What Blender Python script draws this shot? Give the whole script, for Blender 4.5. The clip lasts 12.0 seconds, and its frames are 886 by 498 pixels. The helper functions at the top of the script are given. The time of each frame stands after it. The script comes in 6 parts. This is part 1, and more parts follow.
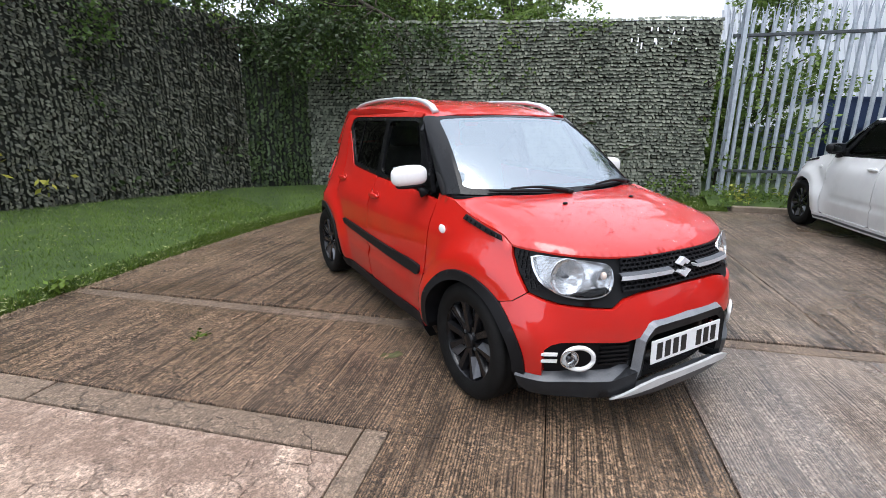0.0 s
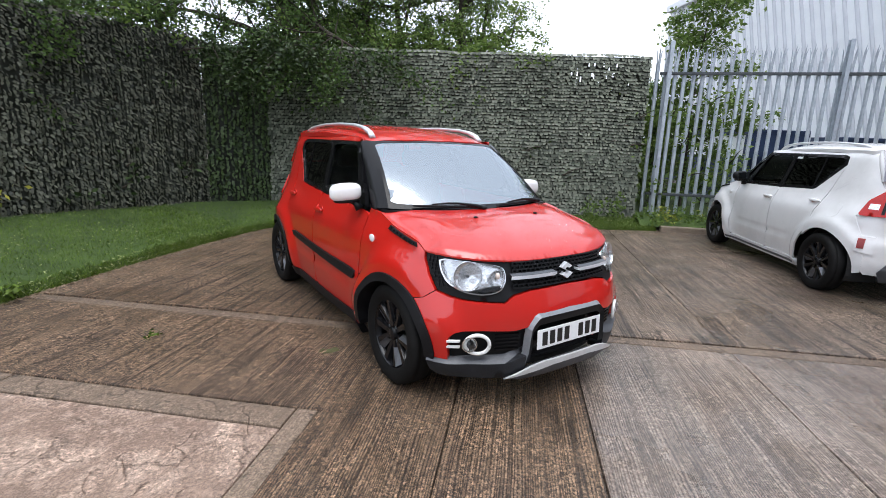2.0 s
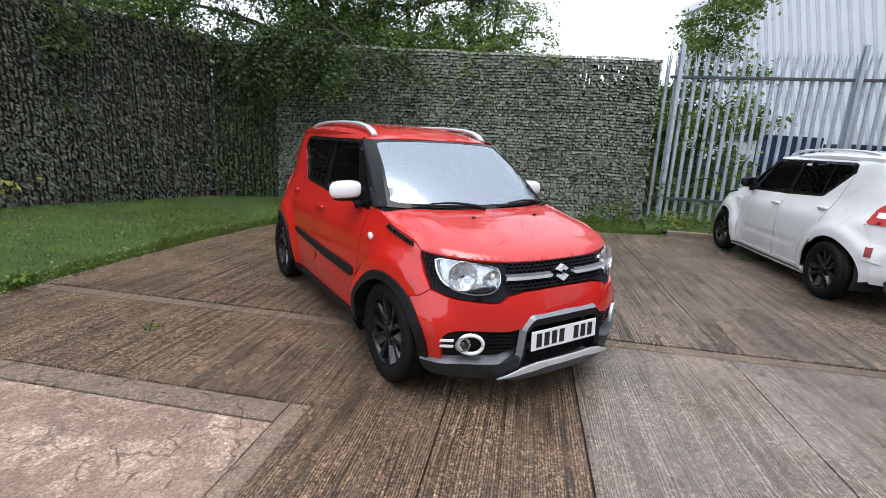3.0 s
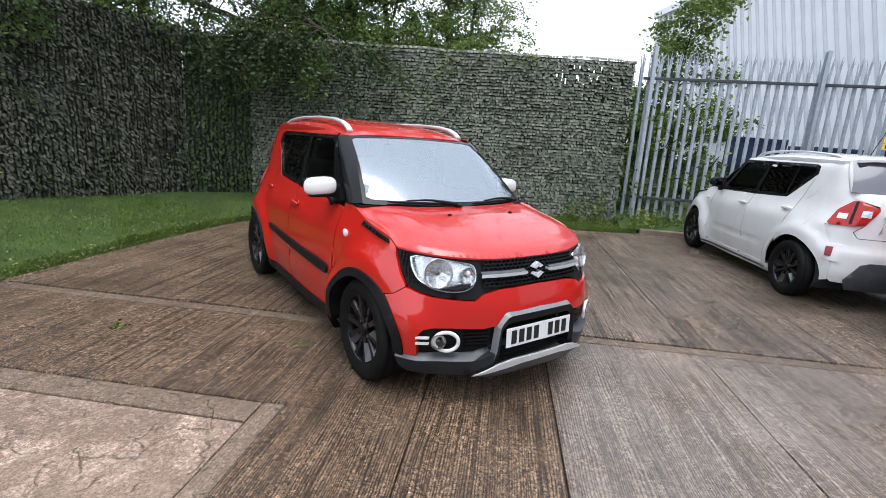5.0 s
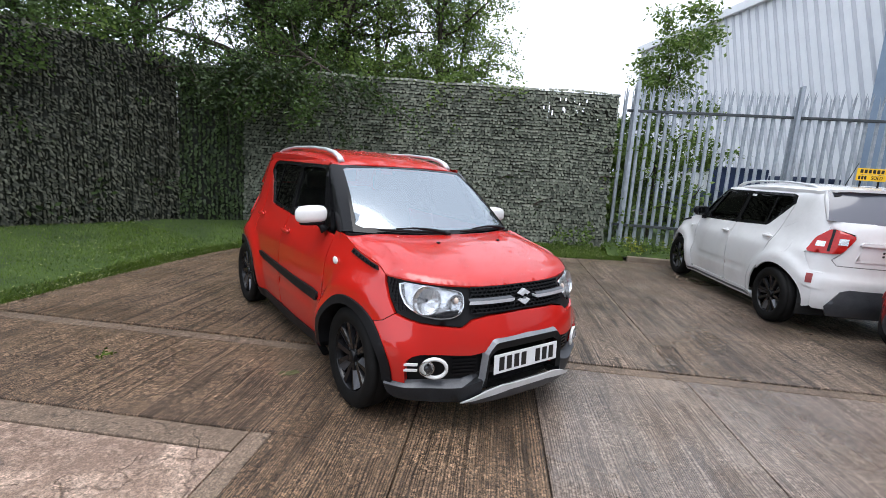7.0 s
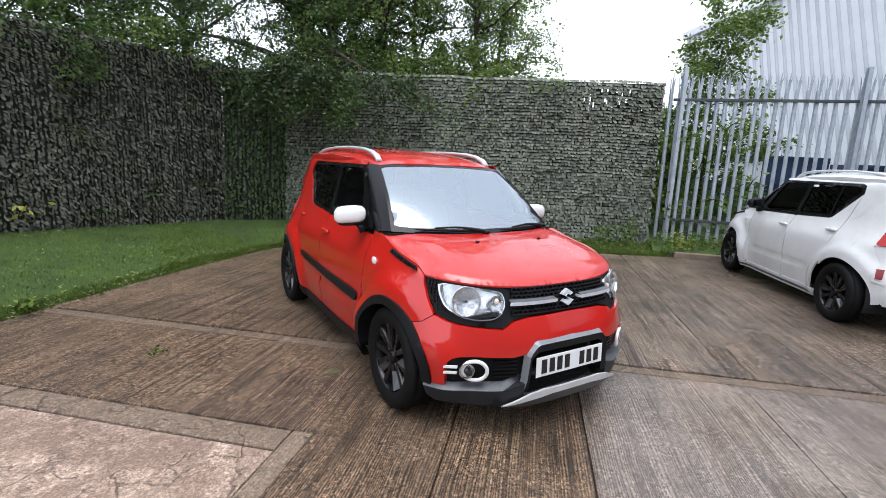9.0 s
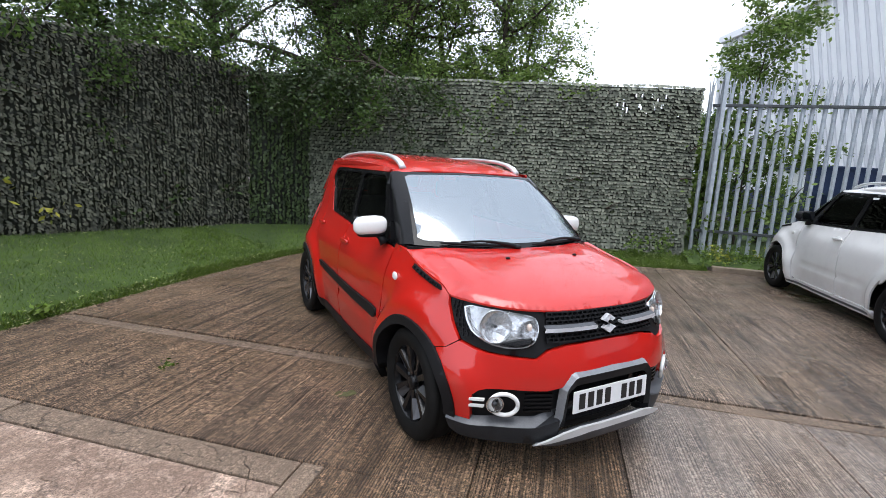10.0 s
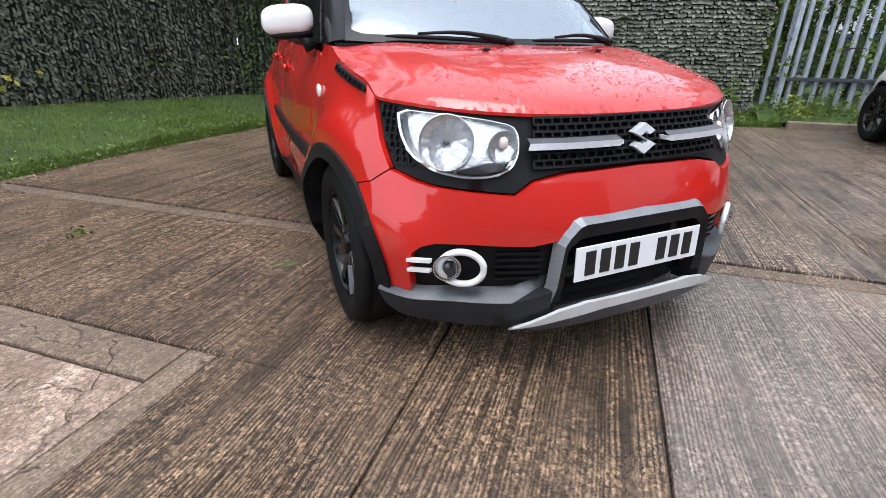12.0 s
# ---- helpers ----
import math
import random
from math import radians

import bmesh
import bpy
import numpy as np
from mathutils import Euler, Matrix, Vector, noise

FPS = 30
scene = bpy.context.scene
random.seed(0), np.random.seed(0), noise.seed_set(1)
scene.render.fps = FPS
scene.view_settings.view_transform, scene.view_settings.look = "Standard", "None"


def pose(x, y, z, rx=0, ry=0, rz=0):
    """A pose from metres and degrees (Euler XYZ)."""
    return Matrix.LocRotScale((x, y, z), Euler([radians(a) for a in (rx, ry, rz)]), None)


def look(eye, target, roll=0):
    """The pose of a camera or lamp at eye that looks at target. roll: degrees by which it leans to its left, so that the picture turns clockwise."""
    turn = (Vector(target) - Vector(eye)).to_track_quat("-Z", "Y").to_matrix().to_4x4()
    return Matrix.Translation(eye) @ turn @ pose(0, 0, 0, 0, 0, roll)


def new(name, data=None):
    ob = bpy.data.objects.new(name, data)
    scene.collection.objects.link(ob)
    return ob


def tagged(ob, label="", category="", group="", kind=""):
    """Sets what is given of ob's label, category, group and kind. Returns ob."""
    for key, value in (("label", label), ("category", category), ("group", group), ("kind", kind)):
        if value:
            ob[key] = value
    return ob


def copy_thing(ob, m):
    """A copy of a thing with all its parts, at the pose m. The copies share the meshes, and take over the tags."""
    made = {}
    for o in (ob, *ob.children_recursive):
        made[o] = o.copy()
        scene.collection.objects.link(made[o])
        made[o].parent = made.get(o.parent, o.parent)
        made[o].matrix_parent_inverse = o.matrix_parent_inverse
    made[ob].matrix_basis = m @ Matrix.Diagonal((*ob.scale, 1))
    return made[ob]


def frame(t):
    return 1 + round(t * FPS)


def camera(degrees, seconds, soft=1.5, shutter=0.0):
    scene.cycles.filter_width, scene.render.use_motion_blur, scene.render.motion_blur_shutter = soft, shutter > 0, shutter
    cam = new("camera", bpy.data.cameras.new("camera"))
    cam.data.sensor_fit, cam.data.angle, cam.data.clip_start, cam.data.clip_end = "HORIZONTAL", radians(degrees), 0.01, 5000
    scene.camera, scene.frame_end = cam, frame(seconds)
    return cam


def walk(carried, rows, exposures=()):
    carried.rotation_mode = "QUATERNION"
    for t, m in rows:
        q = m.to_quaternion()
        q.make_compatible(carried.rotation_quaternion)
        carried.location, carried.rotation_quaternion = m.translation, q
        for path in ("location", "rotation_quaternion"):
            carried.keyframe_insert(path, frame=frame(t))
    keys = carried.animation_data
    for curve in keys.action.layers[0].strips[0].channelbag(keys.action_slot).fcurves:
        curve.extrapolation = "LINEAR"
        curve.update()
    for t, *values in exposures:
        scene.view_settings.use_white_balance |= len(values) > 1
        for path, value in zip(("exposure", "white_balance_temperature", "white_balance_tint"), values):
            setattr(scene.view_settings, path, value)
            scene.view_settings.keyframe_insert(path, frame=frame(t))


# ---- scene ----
cam = camera(86.6, 12.0, 0.55)
PATH = [
    (0, (0.158, -1.882, 1.389), (1.102, -0.197, 0.87), 0.4),
    (0.5, (-0.005, -1.967, 1.415), (1.023, -0.332, 0.894), 0.7),
    (1, (-0.128, -2.075, 1.456), (0.994, -0.496, 0.958), 1.4),
    (1.5, (0.055, -2.263, 1.444), (1.175, -0.664, 1.01), 0.9),
    (2, (0.149, -2.375, 1.429), (1.223, -0.746, 0.99), 1.9),
    (2.5, (0.159, -2.407, 1.431), (1.236, -0.78, 0.994), 3.5),
    (3, (0.201, -2.415, 1.432), (1.246, -0.768, 0.99), 3.0),
    (3.5, (0.25, -2.424, 1.437), (1.344, -0.806, 1.007), 2.7),
    (3.7, (0.255, -2.411, 1.429), (1.374, -0.812, 0.992), 2.6),
    (5.5, (0.202, -2.428, 1.43), (1.333, -0.839, 0.987), 4.2),
    (6, (0.207, -2.46, 1.441), (1.366, -0.886, 1.017), 4.7),
    (6.5, (0.194, -2.472, 1.449), (1.375, -0.9, 1.085), 4.2),
    (7, (0.194, -2.468, 1.443), (1.356, -0.874, 1.112), 3.9),
    (9, (0.22, -2.419, 1.452), (1.246, -0.739, 1.097), 2.6),
    (9.5, (0.214, -2.315, 1.475), (1.186, -0.592, 1.18), 2.3),
    (10, (0.326, -2.191, 1.469), (1.269, -0.46, 1.13), 3.2),
    (10.5, (0.468, -2.027, 1.378), (1.498, -0.383, 0.893), 3.5),
    (11, (0.801, -1.806, 1.269), (1.713, -0.171, 0.566), 3.0),
    (11.5, (1.01, -1.677, 1.133), (1.838, -0.014, 0.394), 3.0),
    (12, (1.031, -1.671, 0.994), (1.778, 0.008, 0.205), 0.6),
]
walk(cam, [(t, look(eye, target, roll)) for t, eye, target, roll in PATH],
     [(t, stops, 6250, 10) for t, stops in ((0, 1.15), (1, 1.0), (2.5, 0.97), (6, 1.0), (7, 0.9), (9, 1.03), (10, 0.95), (11, 1.15), (12, 1.15))])

# ---- sky and sun: bright overcast after rain ----
SUN_TURN, SUN_HEIGHT = 205.0, 76.0
world = bpy.data.worlds.new("overcast_sky")
scene.world = world
world.use_nodes = True
wt = world.node_tree
sky = wt.nodes.new("ShaderNodeTexSky")
sky.sky_type = "NISHITA"
sky.sun_disc = False
sky.sun_elevation, sky.sun_rotation = radians(SUN_HEIGHT), radians(SUN_TURN)
sky.air_density, sky.dust_density, sky.ozone_density = 1.0, 6.0, 1.0
grey = wt.nodes.new("ShaderNodeHueSaturation")
grey.inputs["Saturation"].default_value = 0.22
wt.links.new(sky.outputs["Color"], grey.inputs["Color"])
cloud = wt.nodes.new("ShaderNodeMix")
cloud.data_type = "RGBA"
cloud.inputs[0].default_value = 0.7
cloud.inputs[7].default_value = (6.0, 6.45, 7.35, 1)
wt.links.new(grey.outputs["Color"], cloud.inputs[6])
wt.links.new(cloud.outputs[2], wt.nodes["Background"].inputs["Color"])
wt.nodes["Background"].inputs["Strength"].default_value = 0.15
sun = new("sun", bpy.data.lights.new("sun", "SUN"))
sun.data.energy, sun.data.angle, sun.data.color = 0.75, radians(40), (1.0, 0.97, 0.93)
sun.matrix_world = look(
    (30 * math.sin(radians(SUN_TURN)), 30 * math.cos(radians(SUN_TURN)), 30 * math.tan(radians(SUN_HEIGHT))), (0, 0, 0))
scene.view_settings.exposure = 1.0


# ---- materials ----
def ramp_node(nt, stops, value):
    r = nt.nodes.new("ShaderNodeValToRGB")
    while len(r.color_ramp.elements) < len(stops):
        r.color_ramp.elements.new(0.5)
    for e, (p, c) in zip(r.color_ramp.elements, stops):
        e.position, e.color = p, (*c, 1)
    nt.links.new(value, r.inputs["Fac"])
    return r.outputs["Color"]


def noise_node(nt, scale, detail=4.0, rough=0.55, vector=None, distortion=0.0):
    n = nt.nodes.new("ShaderNodeTexNoise")
    n.inputs["Scale"].default_value, n.inputs["Detail"].default_value = scale, detail
    n.inputs["Roughness"].default_value, n.inputs["Distortion"].default_value = rough, distortion
    if vector is not None:
        nt.links.new(vector, n.inputs["Vector"])
    return n.outputs["Fac"]


def coords(nt, turn=0.0, scale=(1, 1, 1)):
    c = nt.nodes.new("ShaderNodeTexCoord")
    m = nt.nodes.new("ShaderNodeMapping")
    m.inputs["Rotation"].default_value = (0, 0, radians(turn))
    m.inputs["Scale"].default_value = scale
    nt.links.new(c.outputs["Object"], m.inputs["Vector"])
    return m.outputs["Vector"]


def mix_rgb(nt, fac, a, b, kind="MIX"):
    m = nt.nodes.new("ShaderNodeMix")
    m.data_type, m.blend_type = "RGBA", kind
    for sock, v in ((m.inputs[0], fac), (m.inputs[6], a), (m.inputs[7], b)):
        if hasattr(v, "is_output"):
            nt.links.new(v, sock)
        elif isinstance(v, tuple):
            sock.default_value = (*v, 1)
        else:
            sock.default_value = v
    return m.outputs[2]


def arith(nt, op, a, b=0.0, c=0.0):
    m = nt.nodes.new("ShaderNodeMath")
    m.operation = op
    for sock, v in zip(m.inputs, (a, b, c)):
        if hasattr(v, "is_output"):
            nt.links.new(v, sock)
        else:
            sock.default_value = v
    return m.outputs[0]


def bump_node(nt, height, strength, distance, normal=None):
    b = nt.nodes.new("ShaderNodeBump")
    b.inputs["Strength"].default_value, b.inputs["Distance"].default_value = strength, distance
    nt.links.new(height, b.inputs["Height"])
    if normal is not None:
        nt.links.new(normal, b.inputs["Normal"])
    return b.outputs["Normal"]


def material(name):
    m = bpy.data.materials.new(name)
    m.use_nodes = True
    return m, m.node_tree, m.node_tree.nodes["Principled BSDF"]


def surface(name, dark, light, rough=(0.5, 0.7), metal=0.0, scale=8.0, fine=60.0, bump=0.15, depth=0.004, spec=0.5,
            each=0.0, island=0.0):
    """A mottled surface: two colours mixed at two scales, roughness that varies, fine relief."""
    m, nt, p = material(name)
    v = coords(nt)
    big, small = noise_node(nt, scale, 5, 0.6, v), noise_node(nt, fine, 3, 0.6, v)
    both = arith(nt, "MULTIPLY_ADD", small, 0.35, arith(nt, "MULTIPLY", big, 0.65))
    col = ramp_node(nt, [(0.34, dark), (0.66, light)], both)
    if each or island:
        src = nt.nodes.new("ShaderNodeObjectInfo").outputs["Random"] if each else \
            nt.nodes.new("ShaderNodeNewGeometry").outputs["Random Per Island"]
        amount = each or island
        shade = arith(nt, "MULTIPLY_ADD", src, 2 * amount, 1 - amount)
        hsv = nt.nodes.new("ShaderNodeHueSaturation")
        nt.links.new(col, hsv.inputs["Color"])
        nt.links.new(shade, hsv.inputs["Value"])
        col = hsv.outputs["Color"]
    nt.links.new(col, p.inputs["Base Color"])
    r = arith(nt, "MULTIPLY_ADD", big, rough[1] - rough[0], rough[0])
    nt.links.new(r, p.inputs["Roughness"])
    p.inputs["Metallic"].default_value = metal
    p.inputs["Specular IOR Level"].default_value = spec
    if bump:
        nt.links.new(bump_node(nt, small, bump, depth), p.inputs["Normal"])
    return m


def paint(name, colour, wet=True, flake=0.0):
    """Car paint under clear coat, beaded with rain."""
    m, nt, p = material(name)
    v = coords(nt)
    dirt = noise_node(nt, 3.0, 6, 0.65, v)
    dull = tuple(c * 0.86 + 0.006 for c in colour)
    nt.links.new(mix_rgb(nt, ramp_node(nt, [(0.45, (0, 0, 0)), (0.75, (1, 1, 1))], dirt), colour, dull), p.inputs["Base Color"])
    p.inputs["Roughness"].default_value = 0.45
    p.inputs["Specular IOR Level"].default_value = 0.12
    p.inputs["Metallic"].default_value = flake
    p.inputs["Coat Weight"].default_value = 1.0
    p.inputs["Coat Roughness"].default_value = 0.03
    p.inputs["Coat IOR"].default_value = 1.62
    if wet:
        vor = nt.nodes.new("ShaderNodeTexVoronoi")
        vor.inputs["Scale"].default_value = 75.0
        vor.inputs["Randomness"].default_value = 1.0
        nt.links.new(v, vor.inputs["Vector"])
        geo = nt.nodes.new("ShaderNodeNewGeometry")
        sep = nt.nodes.new("ShaderNodeSeparateXYZ")
        nt.links.new(geo.outputs["Normal"], sep.inputs[0])
        up = ramp_node(nt, [(0.55, (0.12, 0.12, 0.12)), (0.9, (1, 1, 1))], sep.outputs["Z"])
        patchy = ramp_node(nt, [(0.42, (0.15, 0.15, 0.15)), (0.6, (1, 1, 1))], noise_node(nt, 9.0, 3, 0.6, v))
        drop = ramp_node(nt, [(0.0, (1, 1, 1)), (0.36, (0, 0, 0))], vor.outputs["Distance"])
        wet_h = arith(nt, "MULTIPLY", arith(nt, "MULTIPLY", drop, up), patchy)
        nrm = bump_node(nt, wet_h, 0.5, 0.004)
        nt.links.new(nrm, p.inputs["Coat Normal"])
    return m


def glass(name, tint, gloss_ior=1.6, rough=0.02, body=0.0, body_col=(0.02, 0.02, 0.025), shine=(1, 1, 1)):
    """Thin pane: sees through with a tint, mirrors by Fresnel; body adds the dull film of rain and dust, and sky
    reflection as flat colour.
    """
    m, nt, p = material(name)
    nt.nodes.remove(p)
    out = nt.nodes["Material Output"]
    tr = nt.nodes.new("ShaderNodeBsdfTransparent")
    tr.inputs["Color"].default_value = (*tint, 1)
    gl = nt.nodes.new("ShaderNodeBsdfGlossy")
    gl.inputs["Roughness"].default_value = rough
    gl.inputs["Color"].default_value = (*shine, 1)
    fr = nt.nodes.new("ShaderNodeFresnel")
    fr.inputs["IOR"].default_value = gloss_ior
    base = tr.outputs[0]
    if body:
        df = nt.nodes.new("ShaderNodeBsdfDiffuse")
        df.inputs["Color"].default_value = (*body_col, 1)
        mb = nt.nodes.new("ShaderNodeMixShader")
        mb.inputs[0].default_value = body
        nt.links.new(tr.outputs[0], mb.inputs[1])
        nt.links.new(df.outputs[0], mb.inputs[2])
        base = mb.outputs[0]
    mx = nt.nodes.new("ShaderNodeMixShader")
    nt.links.new(fr.outputs[0], mx.inputs[0])
    nt.links.new(base, mx.inputs[1])
    nt.links.new(gl.outputs[0], mx.inputs[2])
    nt.links.new(mx.outputs[0], out.inputs["Surface"])
    return m


def concrete(name, dark, light, ridges=1.0, turn=0.0, wet=0.5, patches=None, pit=0.5, cracks=0.0, film=0.25, stones=1.0):
    """Tamped yard concrete: drawn ridges along one way, aggregate, stains, wet and dry areas."""
    m, nt, p = material(name)
    v = coords(nt)
    vr = coords(nt, turn)
    wob = noise_node(nt, 1.1, 2, 0.5, v)
    jag = noise_node(nt, 58.0, 4, 0.7, v)
    sep = nt.nodes.new("ShaderNodeSeparateXYZ")
    nt.links.new(vr, sep.inputs[0])
    across = arith(nt, "MULTIPLY_ADD", wob, 0.06, arith(nt, "MULTIPLY_ADD", jag, 0.013, sep.outputs["X"]))
    comb = nt.nodes.new("ShaderNodeCombineXYZ")
    nt.links.new(across, comb.inputs[0])
    nt.links.new(arith(nt, "MULTIPLY", sep.outputs["Y"], 0.03), comb.inputs[1])
    drawn = noise_node(nt, 22.0, 2, 0.6, comb.outputs[0])
    bent = arith(nt, "MULTIPLY_ADD", noise_node(nt, 9.0, 2, 0.5, comb.outputs[0]), 0.09, across)
    wave = arith(nt, "MULTIPLY", arith(nt, "PINGPONG", arith(nt, "ADD", bent, 50.0), 0.0070), 1 / 0.0070)
    fine = noise_node(nt, 120.0, 4, 0.75, v)
    mid = noise_node(nt, 34.0, 5, 0.75, v)
    big = noise_node(nt, 0.8, 5, 0.6, v)
    grit = []
    for size in (74.0, 190.0):
        g = nt.nodes.new("ShaderNodeTexVoronoi")
        g.inputs["Scale"].default_value = size
        nt.links.new(v, g.inputs["Vector"])
        gs = nt.nodes.new("ShaderNodeSeparateColor")
        nt.links.new(g.outputs["Color"], gs.inputs[0])
        grit.append((g.outputs["Distance"], gs.outputs[0]))
    bare = ramp_node(nt, [(0.40, (0.5, 0.5, 0.5)), (0.60, (1, 1, 1))], noise_node(nt, 3.4, 5, 0.7, v))
    groove = arith(nt, "MULTIPLY_ADD", grit[0][1], 0.10, arith(nt, "MULTIPLY_ADD", wave, 0.55, arith(nt, "MULTIPLY_ADD", mid, 0.50, arith(nt, "MULTIPLY", drawn, 0.50))))
    gmask = ramp_node(nt, [(0.66, (1, 1, 1)), (0.73, (0, 0, 0))], groove)
    crest = ramp_node(nt, [(0.88, (0, 0, 0)), (1.05, (1, 1, 1))], groove)
    tone = arith(nt, "MULTIPLY_ADD", big, 0.45, arith(nt, "MULTIPLY_ADD", mid, 0.25, arith(nt, "MULTIPLY", fine, 0.30)))
    col = ramp_node(nt, [(0.38, dark), (0.62, light)], tone)
    if patches:
        blot = ramp_node(nt, [(0.47, (0, 0, 0)), (0.60, (1, 1, 1))], noise_node(nt, 3.6, 10, 0.78, v, 0.5))
        col = mix_rgb(nt, arith(nt, "MULTIPLY", blot, arith(nt, "MULTIPLY_ADD", mid, 0.8, 0.35)), col, patches)
    worn = ramp_node(nt, [(0.36, (0.55, 0.55, 0.55)), (0.56, (1, 1, 1))], noise_node(nt, 2.5, 4, 0.65, v))
    gm = arith(nt, "MULTIPLY", arith(nt, "MULTIPLY", gmask, worn), 0.9 * ridges)
    pits = arith(nt, "MULTIPLY", ramp_node(nt, [(0.36, (1, 1, 1)), (0.45, (0, 0, 0))], fine), pit)
    rut = ramp_node(nt, [(0.37, (1, 1, 1)), (0.45, (0, 0, 0))], noise_node(nt, 26.0, 3, 0.6, comb.outputs[0]))
    wide = ramp_node(nt, [(0.39, (1, 1, 1)), (0.45, (0, 0, 0))], noise_node(nt, 11.0, 2, 0.5, comb.outputs[0]))
    rut = arith(nt, "MAXIMUM", rut, arith(nt, "MULTIPLY", wide, arith(nt, "MULTIPLY_ADD", mid, 1.2, 0.0)))
    gm = arith(nt, "MAXIMUM", gm, arith(nt, "MULTIPLY", arith(nt, "MULTIPLY", rut, worn), 0.8 * ridges))
    soil = arith(nt, "MAXIMUM", gm, pits)
    height = arith(nt, "MULTIPLY_ADD", arith(nt, "MULTIPLY", crest, worn), 0.5 * ridges,
                   arith(nt, "MULTIPLY_ADD", fine, 0.55, arith(nt, "SUBTRACT", arith(nt, "MULTIPLY", mid, 0.3), arith(nt, "MULTIPLY", gm, 0.8))))
    if cracks:
        vor = nt.nodes.new("ShaderNodeTexVoronoi")
        vor.feature = "DISTANCE_TO_EDGE"
        vor.inputs["Scale"].default_value = 4.5
        warp = nt.nodes.new("ShaderNodeVectorMath")
        warp.operation = "MULTIPLY_ADD"
        nz = nt.nodes.new("ShaderNodeTexNoise")
        nz.inputs["Scale"].default_value, nz.inputs["Detail"].default_value = 5.0, 6.0
        nt.links.new(v, nz.inputs["Vector"])
        nt.links.new(nz.outputs["Color"], warp.inputs[0])
        warp.inputs[1].default_value = (0.35, 0.35, 0.0)
        nt.links.new(v, warp.inputs[2])
        nt.links.new(warp.outputs[0], vor.inputs["Vector"])
        line = arith(nt, "MULTIPLY", ramp_node(nt, [(0.0, (1, 1, 1)), (0.035, (0, 0, 0))], vor.outputs["Distance"]),
                     ramp_node(nt, [(0.46, (0, 0, 0)), (0.56, (1, 1, 1))], noise_node(nt, 3.1, 3, 0.6, v)))
        soil = arith(nt, "MAXIMUM", soil, arith(nt, "MULTIPLY", line, cracks))
        height = arith(nt, "SUBTRACT", height, arith(nt, "MULTIPLY", line, 0.8))
    dirt = tuple(c * 0.16 for c in dark)
    col = mix_rgb(nt, arith(nt, "MULTIPLY", crest, 0.28 * ridges), col, tuple(min(0.6, c * 1.7) for c in light))
    streak = ramp_node(nt, [(0.34, (0.66, 0.66, 0.66)), (0.64, (1.16, 1.16, 1.16))], noise_node(nt, 8.0, 5, 0.7, comb.outputs[0]))
    col = mix_rgb(nt, 0.55 * ridges, col, streak, "MULTIPLY")
    speck = arith(nt, "MULTIPLY_ADD", arith(nt, "POWER", grit[0][1], 2.5), 1.7, arith(nt, "MULTIPLY_ADD", grit[1][1], 1.8, -0.35))
    speck = arith(nt, "MULTIPLY_ADD", arith(nt, "SUBTRACT", speck, 1.0), arith(nt, "MULTIPLY", bare, stones), 1.0)
    speck = arith(nt, "MAXIMUM", speck, 0.08)
    lift = nt.nodes.new("ShaderNodeCombineXYZ")
    for k in range(3):
        nt.links.new(speck, lift.inputs[k])
    col = mix_rgb(nt, 0.85, col, lift.outputs[0], "MULTIPLY")
    col = mix_rgb(nt, soil, col, dirt)
    nt.links.new(col, p.inputs["Base Color"])
    height = arith(nt, "MULTIPLY_ADD", arith(nt, "MULTIPLY", arith(nt, "SUBTRACT", 0.6, grit[0][0]), bare), 0.45 * stones, height)
    puddle = noise_node(nt, 0.7, 4, 0.55, v)
    shine = ramp_node(nt, [(0.42, (0, 0, 0)), (0.62, (1, 1, 1))], puddle)
    r = arith(nt, "SUBTRACT", 0.60, arith(nt, "MULTIPLY", shine, 0.40 * wet))
    nt.links.new(arith(nt, "MULTIPLY_ADD", fine, 0.18, r), p.inputs["Roughness"])
    p.inputs["Specular IOR Level"].default_value = 0.5
    relief = bump_node(nt, height, 1.0, 0.014)
    nt.links.new(relief, p.inputs["Normal"])
    # thin film of rain water
    pool = ramp_node(nt, [(0.40, (0.1, 0.1, 0.1)), (0.58, (1, 1, 1))], noise_node(nt, 1.1, 6, 0.6, v, 0.4))
    nt.links.new(arith(nt, "MINIMUM", arith(nt, "MULTIPLY", pool, film), 1.0), p.inputs["Coat Weight"])
    p.inputs["Coat Roughness"].default_value = 0.10
    p.inputs["Coat IOR"].default_value = 1.45
    nt.links.new(bump_node(nt, height, 0.28, 0.004), p.inputs["Coat Normal"])
    return m


